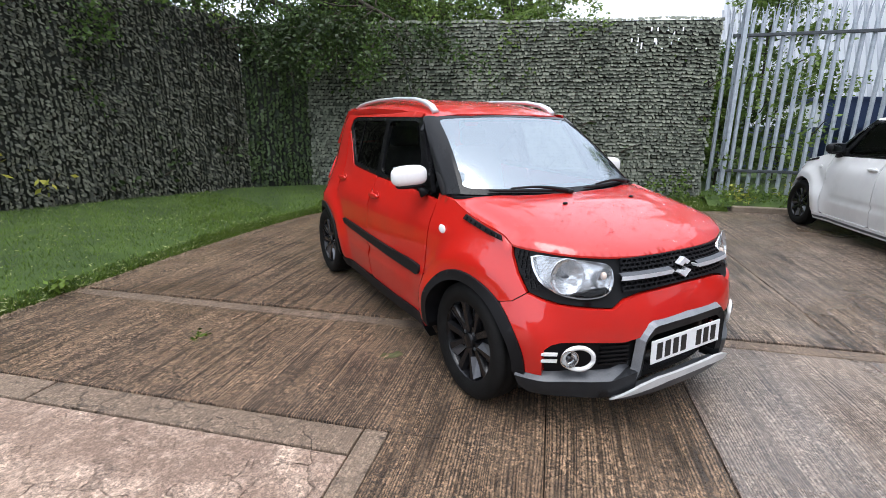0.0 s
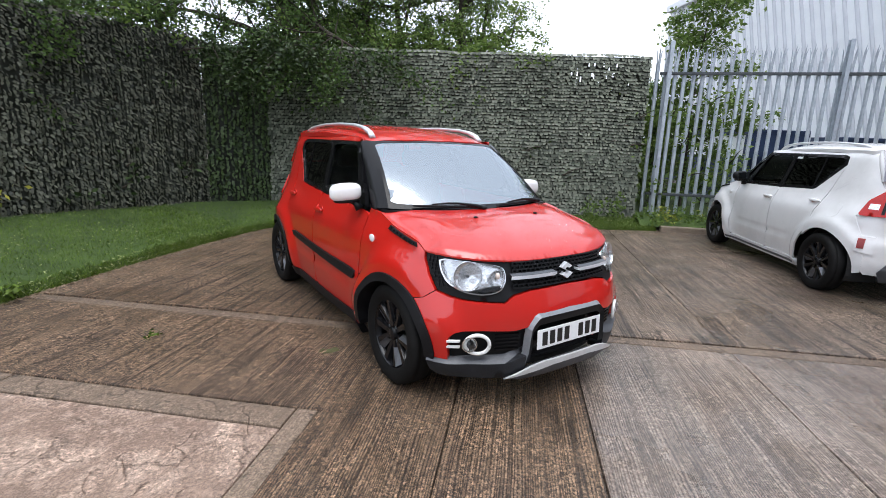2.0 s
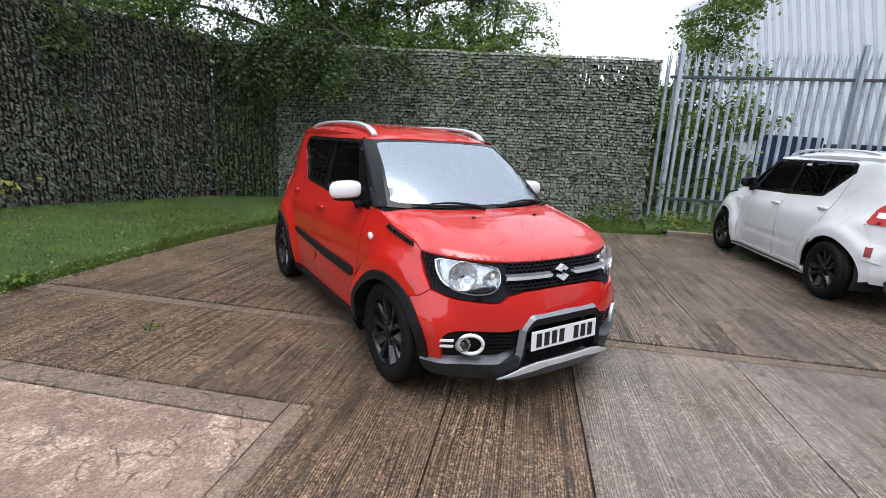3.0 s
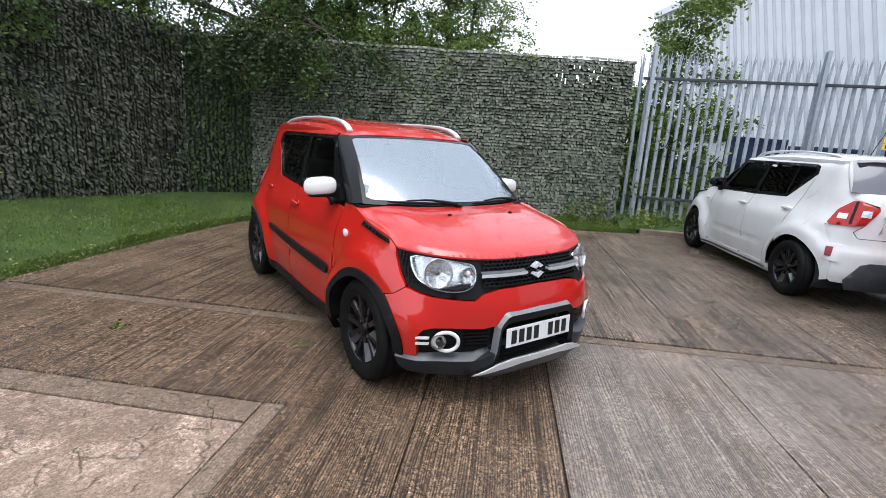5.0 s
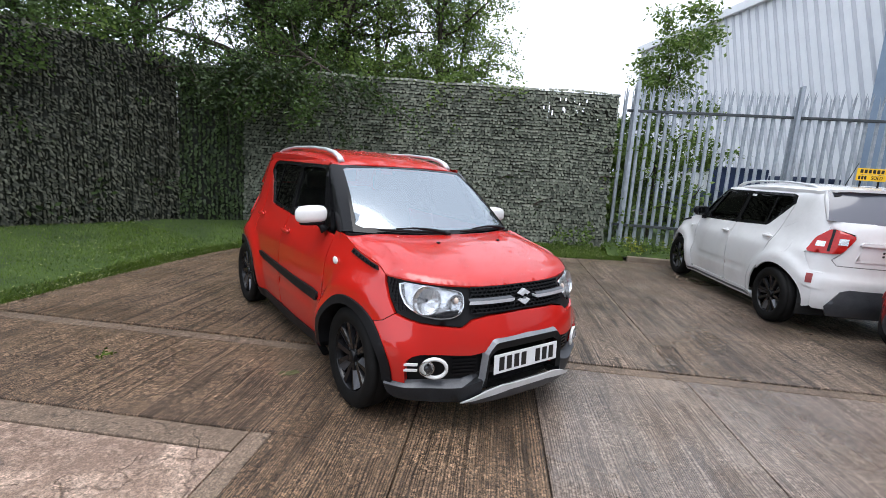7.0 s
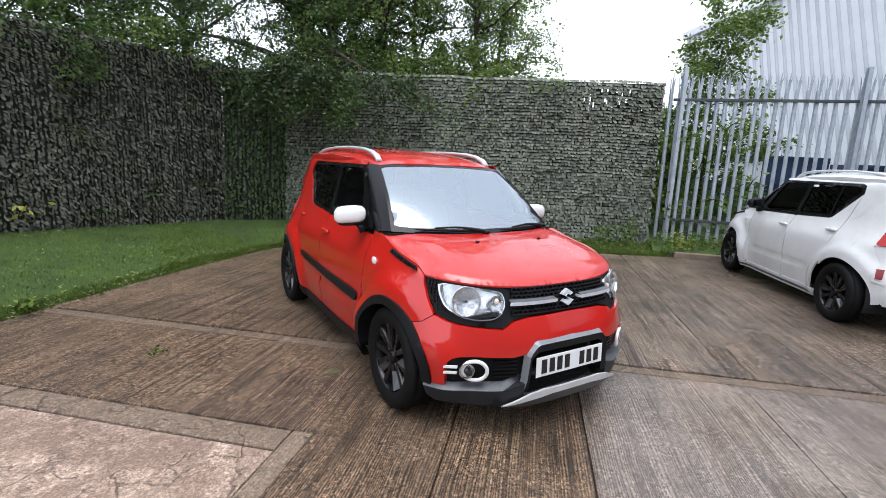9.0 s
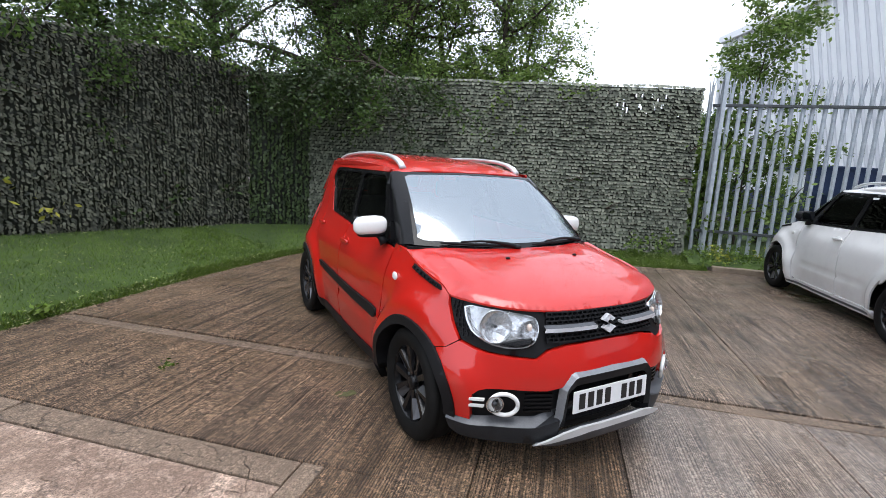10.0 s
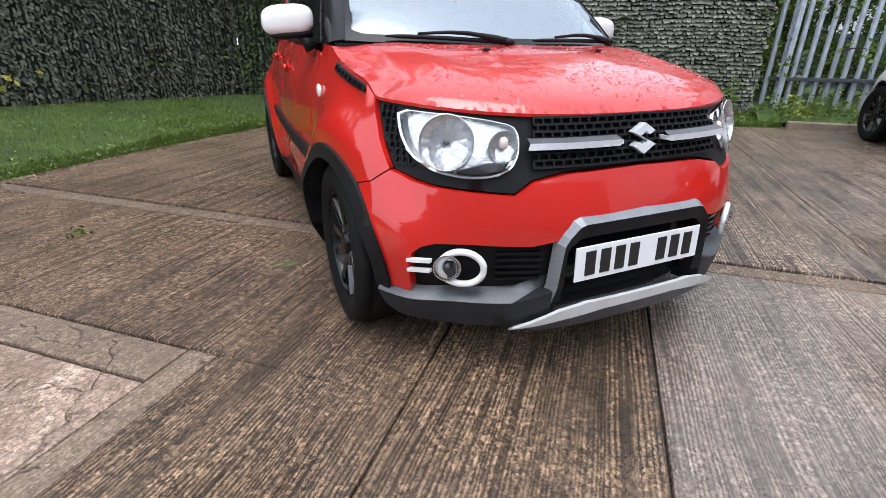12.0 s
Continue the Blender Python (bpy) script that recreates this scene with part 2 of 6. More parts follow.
def leaf_material(name, dark, light, through_light=0.25, island=0.35, rough=0.5):
    m, nt, p = material(name)
    geo = nt.nodes.new("ShaderNodeNewGeometry")
    v = coords(nt)
    big = noise_node(nt, 1.3, 3, 0.6, v)
    t = arith(nt, "MULTIPLY_ADD", geo.outputs["Random Per Island"], 0.6, arith(nt, "MULTIPLY", big, 0.4))
    col = ramp_node(nt, [(0.2, dark), (0.75, light)], t)
    nt.links.new(col, p.inputs["Base Color"])
    p.inputs["Roughness"].default_value = rough
    p.inputs["Specular IOR Level"].default_value = 0.35
    if through_light:
        tl = nt.nodes.new("ShaderNodeBsdfTranslucent")
        nt.links.new(col, tl.inputs["Color"])
        mx = nt.nodes.new("ShaderNodeMixShader")
        mx.inputs[0].default_value = through_light
        nt.links.new(p.outputs[0], mx.inputs[1])
        nt.links.new(tl.outputs[0], mx.inputs[2])
        nt.links.new(mx.outputs[0], nt.nodes["Material Output"].inputs["Surface"])
    return m


RIDGE_TURN = 42.0
CONCRETE = concrete("ridged_wet_concrete", (0.092, 0.055, 0.031), (0.315, 0.207, 0.128), 1.0, RIDGE_TURN, 1.0, film=0.45)
CONCRETE_SMOOTH = concrete("worn_wet_concrete", (0.150, 0.106, 0.081), (0.42, 0.318, 0.250), 0.70, RIDGE_TURN, 1.4, film=1.2, stones=0.55)
CONCRETE_FAR = concrete("ridged_grey_brown_concrete", (0.105, 0.071, 0.049), (0.36, 0.264, 0.192), 1.0, RIDGE_TURN, 1.1, film=0.6)
CONCRETE_PATCH = concrete("flaking_patch_concrete", (0.180, 0.118, 0.086), (0.36, 0.250, 0.185), 0.06, RIDGE_TURN, 0.5,
                          (0.57, 0.42, 0.325), 0.4, 0.4, film=0.25, stones=0.55)
CONCRETE_STRIP = concrete("joint_mortar_concrete", (0.150, 0.103, 0.070), (0.36, 0.265, 0.190), 0.25, RIDGE_TURN, 0.6, None, 0.4, 0.7, film=0.3, stones=0.5)
CONCRETE_JOINT = concrete("joint_band_concrete", (0.105, 0.072, 0.050), (0.30, 0.215, 0.150), 0.35, RIDGE_TURN, 0.7, None, 0.5, 0.3, film=0.3, stones=0.7)
SOIL = surface("dark_grit", (0.03, 0.024, 0.018), (0.09, 0.07, 0.05), (0.8, 0.95), scale=5, fine=70, bump=0.6, depth=0.01)
LITTER = surface("leaf_litter_grit", (0.13, 0.09, 0.055), (0.33, 0.25, 0.17), (0.7, 0.9), island=0.35)
TURF = surface("turf_base", (0.014, 0.032, 0.003), (0.050, 0.088, 0.009), (0.8, 0.95), scale=2.5, fine=55, bump=0.7, depth=0.012)
GRASS = leaf_material("grass_blade", (0.032, 0.066, 0.006), (0.128, 0.198, 0.020), 0.2)
MOSS = surface("olive_moss", (0.045, 0.048, 0.016), (0.12, 0.115, 0.045), (0.8, 0.95), scale=30, fine=160, bump=0.6, depth=0.004)
PETAL = surface("fallen_petal", (0.17, 0.21, 0.07), (0.34, 0.35, 0.16), (0.6, 0.8), island=0.3, bump=0)
KERB = surface("grey_brown_kerb", (0.10, 0.078, 0.056), (0.24, 0.19, 0.14), (0.7, 0.9), scale=6, bump=0.4, each=0.12)
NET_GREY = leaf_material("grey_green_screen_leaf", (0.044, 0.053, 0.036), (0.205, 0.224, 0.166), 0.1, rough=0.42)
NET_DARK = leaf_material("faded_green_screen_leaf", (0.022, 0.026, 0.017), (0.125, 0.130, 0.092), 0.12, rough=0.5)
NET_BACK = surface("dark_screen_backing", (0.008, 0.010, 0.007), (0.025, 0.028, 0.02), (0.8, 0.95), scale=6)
# ivy's own green, also put on corner tree boughs as canopy shade
IVY_AND_SHADED = leaf_material("ivy_and_shaded_leaf", (0.014, 0.027, 0.008), (0.050, 0.082, 0.022), 0.15)
LEAF = leaf_material("fresh_tree_leaf", (0.050, 0.098, 0.016), (0.185, 0.265, 0.062), 0.48)
LEAF_DARK = leaf_material("deep_tree_leaf", (0.028, 0.060, 0.012), (0.105, 0.17, 0.042), 0.4)
BLOSSOM = leaf_material("pale_blossom", (0.42, 0.44, 0.30), (0.72, 0.72, 0.58), 0.3)
LEAF_YELLOW = leaf_material("yellowing_leaf", (0.12, 0.17, 0.02), (0.36, 0.34, 0.05), 0.3)
BARK = surface("dark_bark", (0.018, 0.014, 0.010), (0.065, 0.05, 0.035), (0.85, 0.95), scale=14, bump=0.8, depth=0.02)
UNSEEN_WALL = surface("unseen_block_wall", (0.20, 0.19, 0.18), (0.34, 0.32, 0.30), (0.7, 0.9), scale=2, fine=40, bump=0.3)
GALV = surface("galvanised_steel", (0.30, 0.34, 0.38), (0.48, 0.52, 0.56), (0.42, 0.6), 0.55, 12, 80, 0.1, each=0.1)
GALV_DARK = surface("weathered_steel_rail", (0.035, 0.04, 0.045), (0.085, 0.095, 0.10), (0.5, 0.7), 0.4, 12, 80, 0.1)
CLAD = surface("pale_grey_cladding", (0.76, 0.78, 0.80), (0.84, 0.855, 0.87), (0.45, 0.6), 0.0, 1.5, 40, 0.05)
# cladding darkened in colour to draw the ribs' shadow lines
CLAD_RIB_SHADE = surface("shaded_cladding_rib", (0.47, 0.49, 0.525), (0.56, 0.58, 0.615), (0.45, 0.6), 0.0, 1.5, 40, 0.05)
CLAD_TRIM = surface("blue_grey_flashing", (0.17, 0.23, 0.31), (0.23, 0.30, 0.39), (0.4, 0.55), 0.1, 2, 40, 0.05)
NAVY = surface("navy_cladding", (0.010, 0.020, 0.055), (0.022, 0.042, 0.10), (0.4, 0.6), 0.0, 3, 40, 0.05)


# ---- building helpers ----
def link_bm(name, bm, mat, parent=None, label="", smooth=False, kind=""):
    me = bpy.data.meshes.new(name)
    bm.to_mesh(me)
    bm.free()
    if smooth:
        me.polygons.foreach_set("use_smooth", [True] * len(me.polygons))
    me.materials.append(mat)
    ob = new(name, me)
    if parent is not None:
        ob.parent = parent
    return tagged(ob, label, kind=kind)


def part(name, bm, mat, parent, label="", smooth=False):
    return link_bm(name, bm, mat, parent, label, smooth)


def raw(name, verts, faces, mat, parent=None, label="", smooth=False, kind=""):
    me = bpy.data.meshes.new(name)
    me.from_pydata([tuple(v) for v in verts], [], faces)
    me.materials.append(mat)
    if smooth:
        me.polygons.foreach_set("use_smooth", [True] * len(me.polygons))
    me.update()
    ob = new(name, me)
    if parent is not None:
        ob.parent = parent
    return tagged(ob, label, kind=kind)


def thing(name, m, label, category, group=""):
    ob = new(name)
    ob.empty_display_size = 0.1
    ob.matrix_world = m
    return tagged(ob, label, category, group)


def add_box(bm, size, m=None, bevel=0.0, segments=2):
    made = bmesh.ops.create_cube(bm, size=1.0)["verts"]
    bmesh.ops.scale(bm, vec=size, verts=made)
    if bevel:
        edges = list({e for v in made for e in v.link_edges})
        res = bmesh.ops.bevel(bm, geom=edges, offset=bevel, segments=segments, affect="EDGES", profile=0.5)
        made = list({v for f in res["faces"] for v in f.verts} | {v for v in made if v.is_valid})
    if m is not None:
        bmesh.ops.transform(bm, matrix=m, verts=made)
    return made


def box_bm(size, m=None, bevel=0.0, segments=2):
    bm = bmesh.new()
    add_box(bm, size, m, bevel, segments)
    return bm


def add_tube(bm, path, radii, sides=10, caps=True, flat=1.0):
    """A tube along points, with a radius at each; flat squeezes it across."""
    rings = []
    up0 = Vector((0, 0, 1))
    for i, p in enumerate(path):
        p = Vector(p)
        a, b = Vector(path[max(i - 1, 0)]), Vector(path[min(i + 1, len(path) - 1)])
        d = (b - a).normalized()
        side = d.cross(up0)
        if side.length < 1e-3:
            side = d.cross(Vector((1, 0, 0)))
        side.normalize()
        up = side.cross(d)
        r = radii[i] if hasattr(radii, "__len__") else radii
        rings.append([bm.verts.new(p + side * math.cos(k * math.tau / sides) * r + up * math.sin(k * math.tau / sides) * r * flat)
                      for k in range(sides)])
    for r0, r1 in zip(rings, rings[1:]):
        for k in range(sides):
            bm.faces.new((r0[k], r0[(k + 1) % sides], r1[(k + 1) % sides], r1[k]))
    if caps:
        bm.faces.new(rings[0][::-1])
        bm.faces.new(rings[-1])


def tube_bm(path, radii, sides=10, flat=1.0):
    bm = bmesh.new()
    add_tube(bm, path, radii, sides, True, flat)
    bmesh.ops.recalc_face_normals(bm, faces=bm.faces)
    return bm


def lerp(a, b, t):
    return a + (b - a) * t


def step_between(a, b, x):
    k = min(1.0, max(0.0, (x - a) / (b - a)))
    return k * k * (3 - 2 * k)


# ---- the yard in plan: p runs along the joints, q along the ridges ----
JOINT_TURN = -42.0
E1 = Vector((math.cos(radians(JOINT_TURN)), math.sin(radians(JOINT_TURN)), 0))
E2 = Vector((-E1.y, E1.x, 0))


def yard(p, q, z=0.0):
    return E1 * p + E2 * q + Vector((0, 0, z))


WALL_L0, WALL_L1 = Vector((-8.0, 3.18, 0)), Vector((1.35, 7.62, 0))
IVY_0, IVY_1 = Vector((1.35, 7.62, 0)), Vector((2.50, 7.36, 0))
WALL_B0, WALL_B1 = Vector((2.45, 7.35, 0)), Vector((8.25, 3.22, 0))
FENCE_0 = Vector((8.34, 3.08, 0))
FENCE_DIR = Vector((0.70, -0.714, 0)).normalized()
LAWN_EDGE = [(-9.0, -4.6), (-3.4, 0.3), (-1.1, 2.45), (-0.45, 3.2), (0.32, 4.0), (0.96, 4.62), (1.75, 5.32), (2.3, 5.62), (2.9, 5.45),
             (4.0, 4.75), (5.4, 3.85), (6.82, 2.96), (7.78, 2.36)]

ground = raw("ground", [(-400, -400, -0.035), (400, -400, -0.035), (400, 400, -0.035), (-400, 400, -0.035)], [(0, 1, 2, 3)], SOIL)
tagged(ground, "dark gritty earth under the concrete yard", "ground", kind="structure")

road = new("pavement")
tagged(road, "wet ridged concrete yard slabs with open joints", "pavement", kind="structure")


def slab(corners, mat, top=0.0, thick=0.03, worn=0.008, label="", rise=0.0, q0=0.0):
    """A concrete bay, cut to its corners, with worn arrises."""
    bm = bmesh.new()
    vs = [bm.verts.new((c.x, c.y, top)) for c in corners]
    f = bm.faces.new(vs)
    if f.normal.z < 0:
        f.normal_flip()
    f.normal_update()
    if f.normal.z < 0:
        bmesh.ops.reverse_faces(bm, faces=[f])
    ext = bmesh.ops.extrude_face_region(bm, geom=[f])
    low = [v for v in ext["geom"] if isinstance(v, bmesh.types.BMVert)]
    for v in low:
        v.co.z = top
    for v in vs:
        v.co.z = top - thick
    tops = [e for e in bm.edges if all(abs(v.co.z - top) < 1e-5 for v in e.verts)]
    bmesh.ops.bevel(bm, geom=tops, offset=worn, segments=2, affect="EDGES", profile=0.6)
    for v in bm.verts:
        v.co.z += rise * (v.co.dot(E2) - q0)
    bmesh.ops.recalc_face_normals(bm, faces=bm.faces)
    return part("slab", bm, mat, road, label)


def bay(p0, p1, q0, q1, mat, gap=0.010, top=0.0, rise=0.0):
    return slab([yard(p0 + gap / 2, q0 + gap / 2), yard(p1 - gap / 2, q0 + gap / 2), yard(p1 - gap / 2, q1 - gap / 2), yard(p0 + gap / 2, q1 - gap / 2)],
                mat, top, rise=rise, q0=q0)


QJ, QJ2 = 0.50, 1.62
bay(-12.0, -5.0, -7.0, QJ - 0.19, CONCRETE_PATCH, 0.012, -0.004)
bay(-5.0, 0.60, -7.0, QJ - 0.19, CONCRETE_PATCH, 0.010, -0.004)
bay(-12.0, -1.2, QJ - 0.19, QJ, CONCRETE_STRIP, 0.015, -0.002)
bay(-1.2, 0.60, QJ - 0.19, QJ, CONCRETE_STRIP, 0.015, -0.002)
bay(0.60, 0.72, -7.0, QJ, CONCRETE_STRIP, 0.005, -0.002)
bay(-12.0, 1.43, QJ, QJ2, CONCRETE, 0.006)
bay(0.72, 1.43, -7.0, QJ, CONCRETE, 0.004)
bay(1.43, 2.17, -7.0, QJ2, CONCRETE, 0.007)
bay(2.17, 3.33, -7.0, QJ2 + 0.2, CONCRETE_SMOOTH, 0.008)
bay(3.33, 5.4, -7.0, QJ2 + 0.2, CONCRETE_SMOOTH, 0.008)
bay(5.4, 10.0, -7.0, QJ2 + 0.2, CONCRETE, 0.008)
bay(10.0, 16.0, -7.0, QJ2 + 0.2, CONCRETE, 0.008)
bay(-12.0, 2.17, QJ2, QJ2 + 0.15, CONCRETE_JOINT, 0.034, -0.005)
bay(2.17, 16.0, QJ2 + 0.2, QJ2 + 0.35, CONCRETE_JOINT, 0.034, -0.005)
bay(-12.0, 2.17, QJ2 + 0.15, 9.0, CONCRETE, 0.007)
bay(2.17, 3.33, QJ2 + 0.35, 9.0, CONCRETE_FAR, 0.007, 0.0, 0.008)
bay(3.33, 16.0, QJ2 + 0.35, 9.0, CONCRETE_FAR, 0.007, 0.0, 0.008)


# ---- lawn: raised turf with a soft edge ----
def lawn_height(d):
    """Rise of the turf at d metres behind its edge."""
    return 0.085 * step_between(0.0, 0.10, d) + 0.055 * max(0.0, d - 0.1)


def lawn_rows(edge):
    pts = [Vector((*p, 0)) for p in edge]
    fine = []
    for a, b in zip(pts, pts[1:]):
        n = max(2, int((b - a).length / 0.22))
        fine += [a.lerp(b, k / n) for k in range(n)]
    fine.append(pts[-1])
    for _ in range(3):
        fine = [fine[0]] + [(fine[i - 1] + fine[i] * 2 + fine[i + 1]) / 4 for i in range(1, len(fine) - 1)] + [fine[-1]]
    return fine


EDGE = lawn_rows(LAWN_EDGE)
BACK = [WALL_L0, WALL_L1, IVY_1, WALL_B1]


def nearest_wall(p):
    best = None
    for a, b in zip(BACK, BACK[1:]):
        t = max(0, min(1, (p - a).dot(b - a) / (b - a).length_squared))
        q = a.lerp(b, t)
        if best is None or (q - p).length < (best - p).length:
            best = q
    return best


def turf_grid():
    rows = []
    steps = [0, 0.012, 0.03, 0.06, 0.1, 0.18, 0.3, 0.45, 0.6, 0.8, 1.0]
    for i, p in enumerate(EDGE):
        q = nearest_wall(p)
        q = q + (q - p).normalized() * 0.25
        n = (q - p).length
        row = []
        for s in steps:
            d = min(s, 1) * n if s > 0.1 else s * 1.0
            w = p.lerp(q, d / n)
            j = noise.noise(w * 5.0) * 0.012 + noise.noise(w * 1.2) * 0.02
            row.append(Vector((w.x, w.y, lawn_height(d) + j * step_between(0, 0.1, d) - (0.02 if s == 0 else 0))))
        rows.append(row)
    return rows


TURF_ROWS = turf_grid()
nc = len(TURF_ROWS[0])
lawn = raw("ground_lawn", [v for r in TURF_ROWS for v in r],
           [(i * nc + j, (i + 1) * nc + j, (i + 1) * nc + j + 1, i * nc + j + 1) for i in range(len(TURF_ROWS) - 1) for j in range(nc - 1)],
           TURF, smooth=True)
tagged(lawn, "short green lawn raised above the concrete yard", "lawn", kind="structure")


def on_lawn(i, s):
    """A place on the turf: along the edge by index, across by share."""
    r0, r1 = TURF_ROWS[int(i)], TURF_ROWS[min(int(i) + 1, len(TURF_ROWS) - 1)]
    f = i - int(i)
    x = s * (nc - 1)
    j = min(int(x), nc - 2)
    g = x - j
    return r0[j].lerp(r0[j + 1], g).lerp(r1[j].lerp(r1[j + 1], g), f)


def scatter_blades(name, count, mat, tall, wide, label, category, spots, lean=0.5):
    verts, faces = [], []
    for k in range(count):
        p = spots()
        a = random.uniform(0, math.tau)
        h, w = random.uniform(*tall), random.uniform(*wide)
        side = Vector((math.cos(a), math.sin(a), 0)) * w
        tip = p + Vector((random.gauss(0, lean), random.gauss(0, lean), 1)) * h
        n = len(verts)
        verts += [p - side, p + side, tip]
        faces.append((n, n + 1, n + 2))
    ob = raw(name, verts, faces, mat)
    return tagged(ob, label, category, kind="stuff")


NE = len(EDGE) - 1


def lawn_spot():
    while True:
        p = on_lawn(random.uniform(6, NE - 0.01), random.random() ** 0.9)
        if p.x > -5.5:
            return p


scatter_blades("grass", 85000, GRASS, (0.018, 0.045), (0.002, 0.004), "short green mown grass covering the lawn", "grass", lawn_spot)
def corner_spot():
    while True:
        p = lawn_spot()
        if p.x > 0.2:
            return p


scatter_blades("grass", 45000, GRASS, (0.018, 0.045), (0.0025, 0.005), "short green mown grass in the lawn's corner", "grass", corner_spot)
scatter_blades("fallen_petals", 5200, PETAL, (0.006, 0.018), (0.004, 0.010), "pale fallen petals strewn over the lawn", "petals",
               lambda: lawn_spot() + Vector((0, 0, 0.03)), 2.0)


def edge_spot():
    i = random.uniform(0, NE - 0.01)
    p = EDGE[int(i)].lerp(EDGE[int(i) + 1], i - int(i))
    q = nearest_wall(p)
    out = (p - q).normalized()
    return p + out * (abs(random.gauss(0, 0.045)) - 0.01 if random.random() < 0.8 else abs(random.gauss(0, 0.22))) + Vector((0, 0, 0.002))


scatter_blades("leaf_litter", 15000, LITTER, (0.004, 0.014), (0.004, 0.013), "dry brown litter along the lawn edge", "litter", edge_spot, 1.5)


# ---- screening on the two boundary fences ----
def wall_frame(a, b):
    d = (b - a).normalized()
    return d, Vector((d.y, -d.x, 0))


def screen_backing(name, a, b, low, high, label, holes=None):
    d, out = wall_frame(a, b)
    n = (b - a).length
    bm = bmesh.new()
    cell = 0.034
    nx, nz = int(n / cell), int((high - low) / cell)
    grid = {}

    def vert(i, k):
        if (i, k) not in grid:
            w = a + d * (i * n / nx) + Vector((0, 0, low + (high - low) * k / nz))
            grid[i, k] = bm.verts.new(w - out * (0.02 + 0.015 * noise.noise(w * 2.0)))
        return grid[i, k]

    for i in range(nx):
        for k in range(nz):
            if holes and holes(i * n / nx, low + (high - low) * k / nz):
                continue
            bm.faces.new((vert(i, k), vert(i + 1, k), vert(i + 1, k + 1), vert(i, k + 1)))
    ext = bmesh.ops.extrude_face_region(bm, geom=list(bm.faces))
    for v in ext["geom"]:
        if isinstance(v, bmesh.types.BMVert):
            v.co -= out * 0.04
    bmesh.ops.recalc_face_normals(bm, faces=bm.faces)
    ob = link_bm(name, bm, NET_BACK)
    return tagged(ob, label, "fence", kind="structure")


def flap(verts, faces, p, down, side, out, length, width, curl, tip=0.6):
    """One bent artificial leaf: a strip of three rows that stands off the wall at its lower end."""
    n = len(verts)
    verts += [p - side * width * 0.5, p + side * width * 0.5,
              p - side * width * 0.55 + down * length * 0.55 + out * curl * 0.6, p + side * width * 0.55 + down * length * 0.55 + out * curl * 0.6,
              p - side * width * tip * 0.5 + down * length + out * curl, p + side * width * tip * 0.5 + down * length + out * curl]
    faces += [(n, n + 1, n + 3, n + 2), (n + 2, n + 3, n + 5, n + 4)]


def leaf_screen(name, a, b, low, high, mat, label, pitch, row, rows_lie, holes=None, seed=1):
    """Rows of overlapping leaf flaps: lying rows for the back fence, hanging columns for the side fence."""
    rng = random.Random(seed)
    d, out = wall_frame(a, b)
    n = (b - a).length
    verts, faces = [], []
    z_up = Vector((0, 0, 1))
    if rows_lie:
        z = high
        while z > low:
            s = rng.uniform(0, pitch)
            while s < n:
                sag = 0.030 * noise.noise(Vector((s * 0.9, z * 0.7, seed))) + 0.012 * noise.noise(Vector((s * 4, z * 3, seed)))
                puff = 0.02 + 0.035 * noise.noise(Vector((s * 1.3, z * 1.1, seed + 5)))
                if not (holes and holes(s, z)):
                    p = a + d * s + z_up * (z + sag + rng.uniform(-0.006, 0.006)) + out * (puff + 0.01)
                    side = (d + z_up * rng.gauss(0, 0.12)).normalized()
                    flap(verts, faces, p, (z_up * -1 + d * rng.gauss(0, 0.15)).normalized(), side, out, row * rng.uniform(0.75, 1.15),
                         pitch * rng.uniform(0.8, 1.25), rng.uniform(0.025, 0.055))
                s += pitch * rng.uniform(0.8, 1.2)
            z -= row * rng.uniform(0.9, 1.1)
    else:
        s = 0.0
        while s < n:
            z = high - rng.uniform(0, row)
            lean = rng.choice((-1, 1))
            while z > low:
                sway = 0.035 * noise.noise(Vector((s * 2, z * 1.3, seed)))
                puff = 0.02 + 0.035 * noise.noise(Vector((s * 1.1, z * 0.8, seed + 5)))
                p = a + d * (s + sway) + z_up * z + out * puff
                down = (z_up * -1 + d * (0.45 * lean + rng.gauss(0, 0.4))).normalized()
                if rng.random() < 0.12:
                    z -= row
                    lean = -lean
                    continue
                side = (d + z_up * (0.5 * lean + rng.gauss(0, 0.2)) + out * rng.gauss(0, 0.4)).normalized()
                flap(verts, faces, p, down, side, out, row * rng.uniform(0.9, 1.6), pitch * rng.uniform(0.5, 0.95), rng.uniform(0.01, 0.065), 0.45)
                z -= row * rng.uniform(0.8, 1.15)
            s += pitch * rng.uniform(0.85, 1.15)
    ob = raw(name, verts, faces, mat)
    return tagged(ob, label, "screening", kind="stuff")


WALL_TOP = 3.06


def tatters(s, z):
    """Frayed gaps near the free end of the back fence's top."""
    if not (5.3 < s < 7.0 and z > 2.3):
        return False
    k = noise.noise(Vector((s * 26.0, z * 6.0, 3.0)))
    zone = max(0.0, 1 - abs(s - 6.15) / 0.85) * max(0.0, 1 - abs(z - 2.75) / 0.5)
    return k > 0.66 - 0.55 * zone


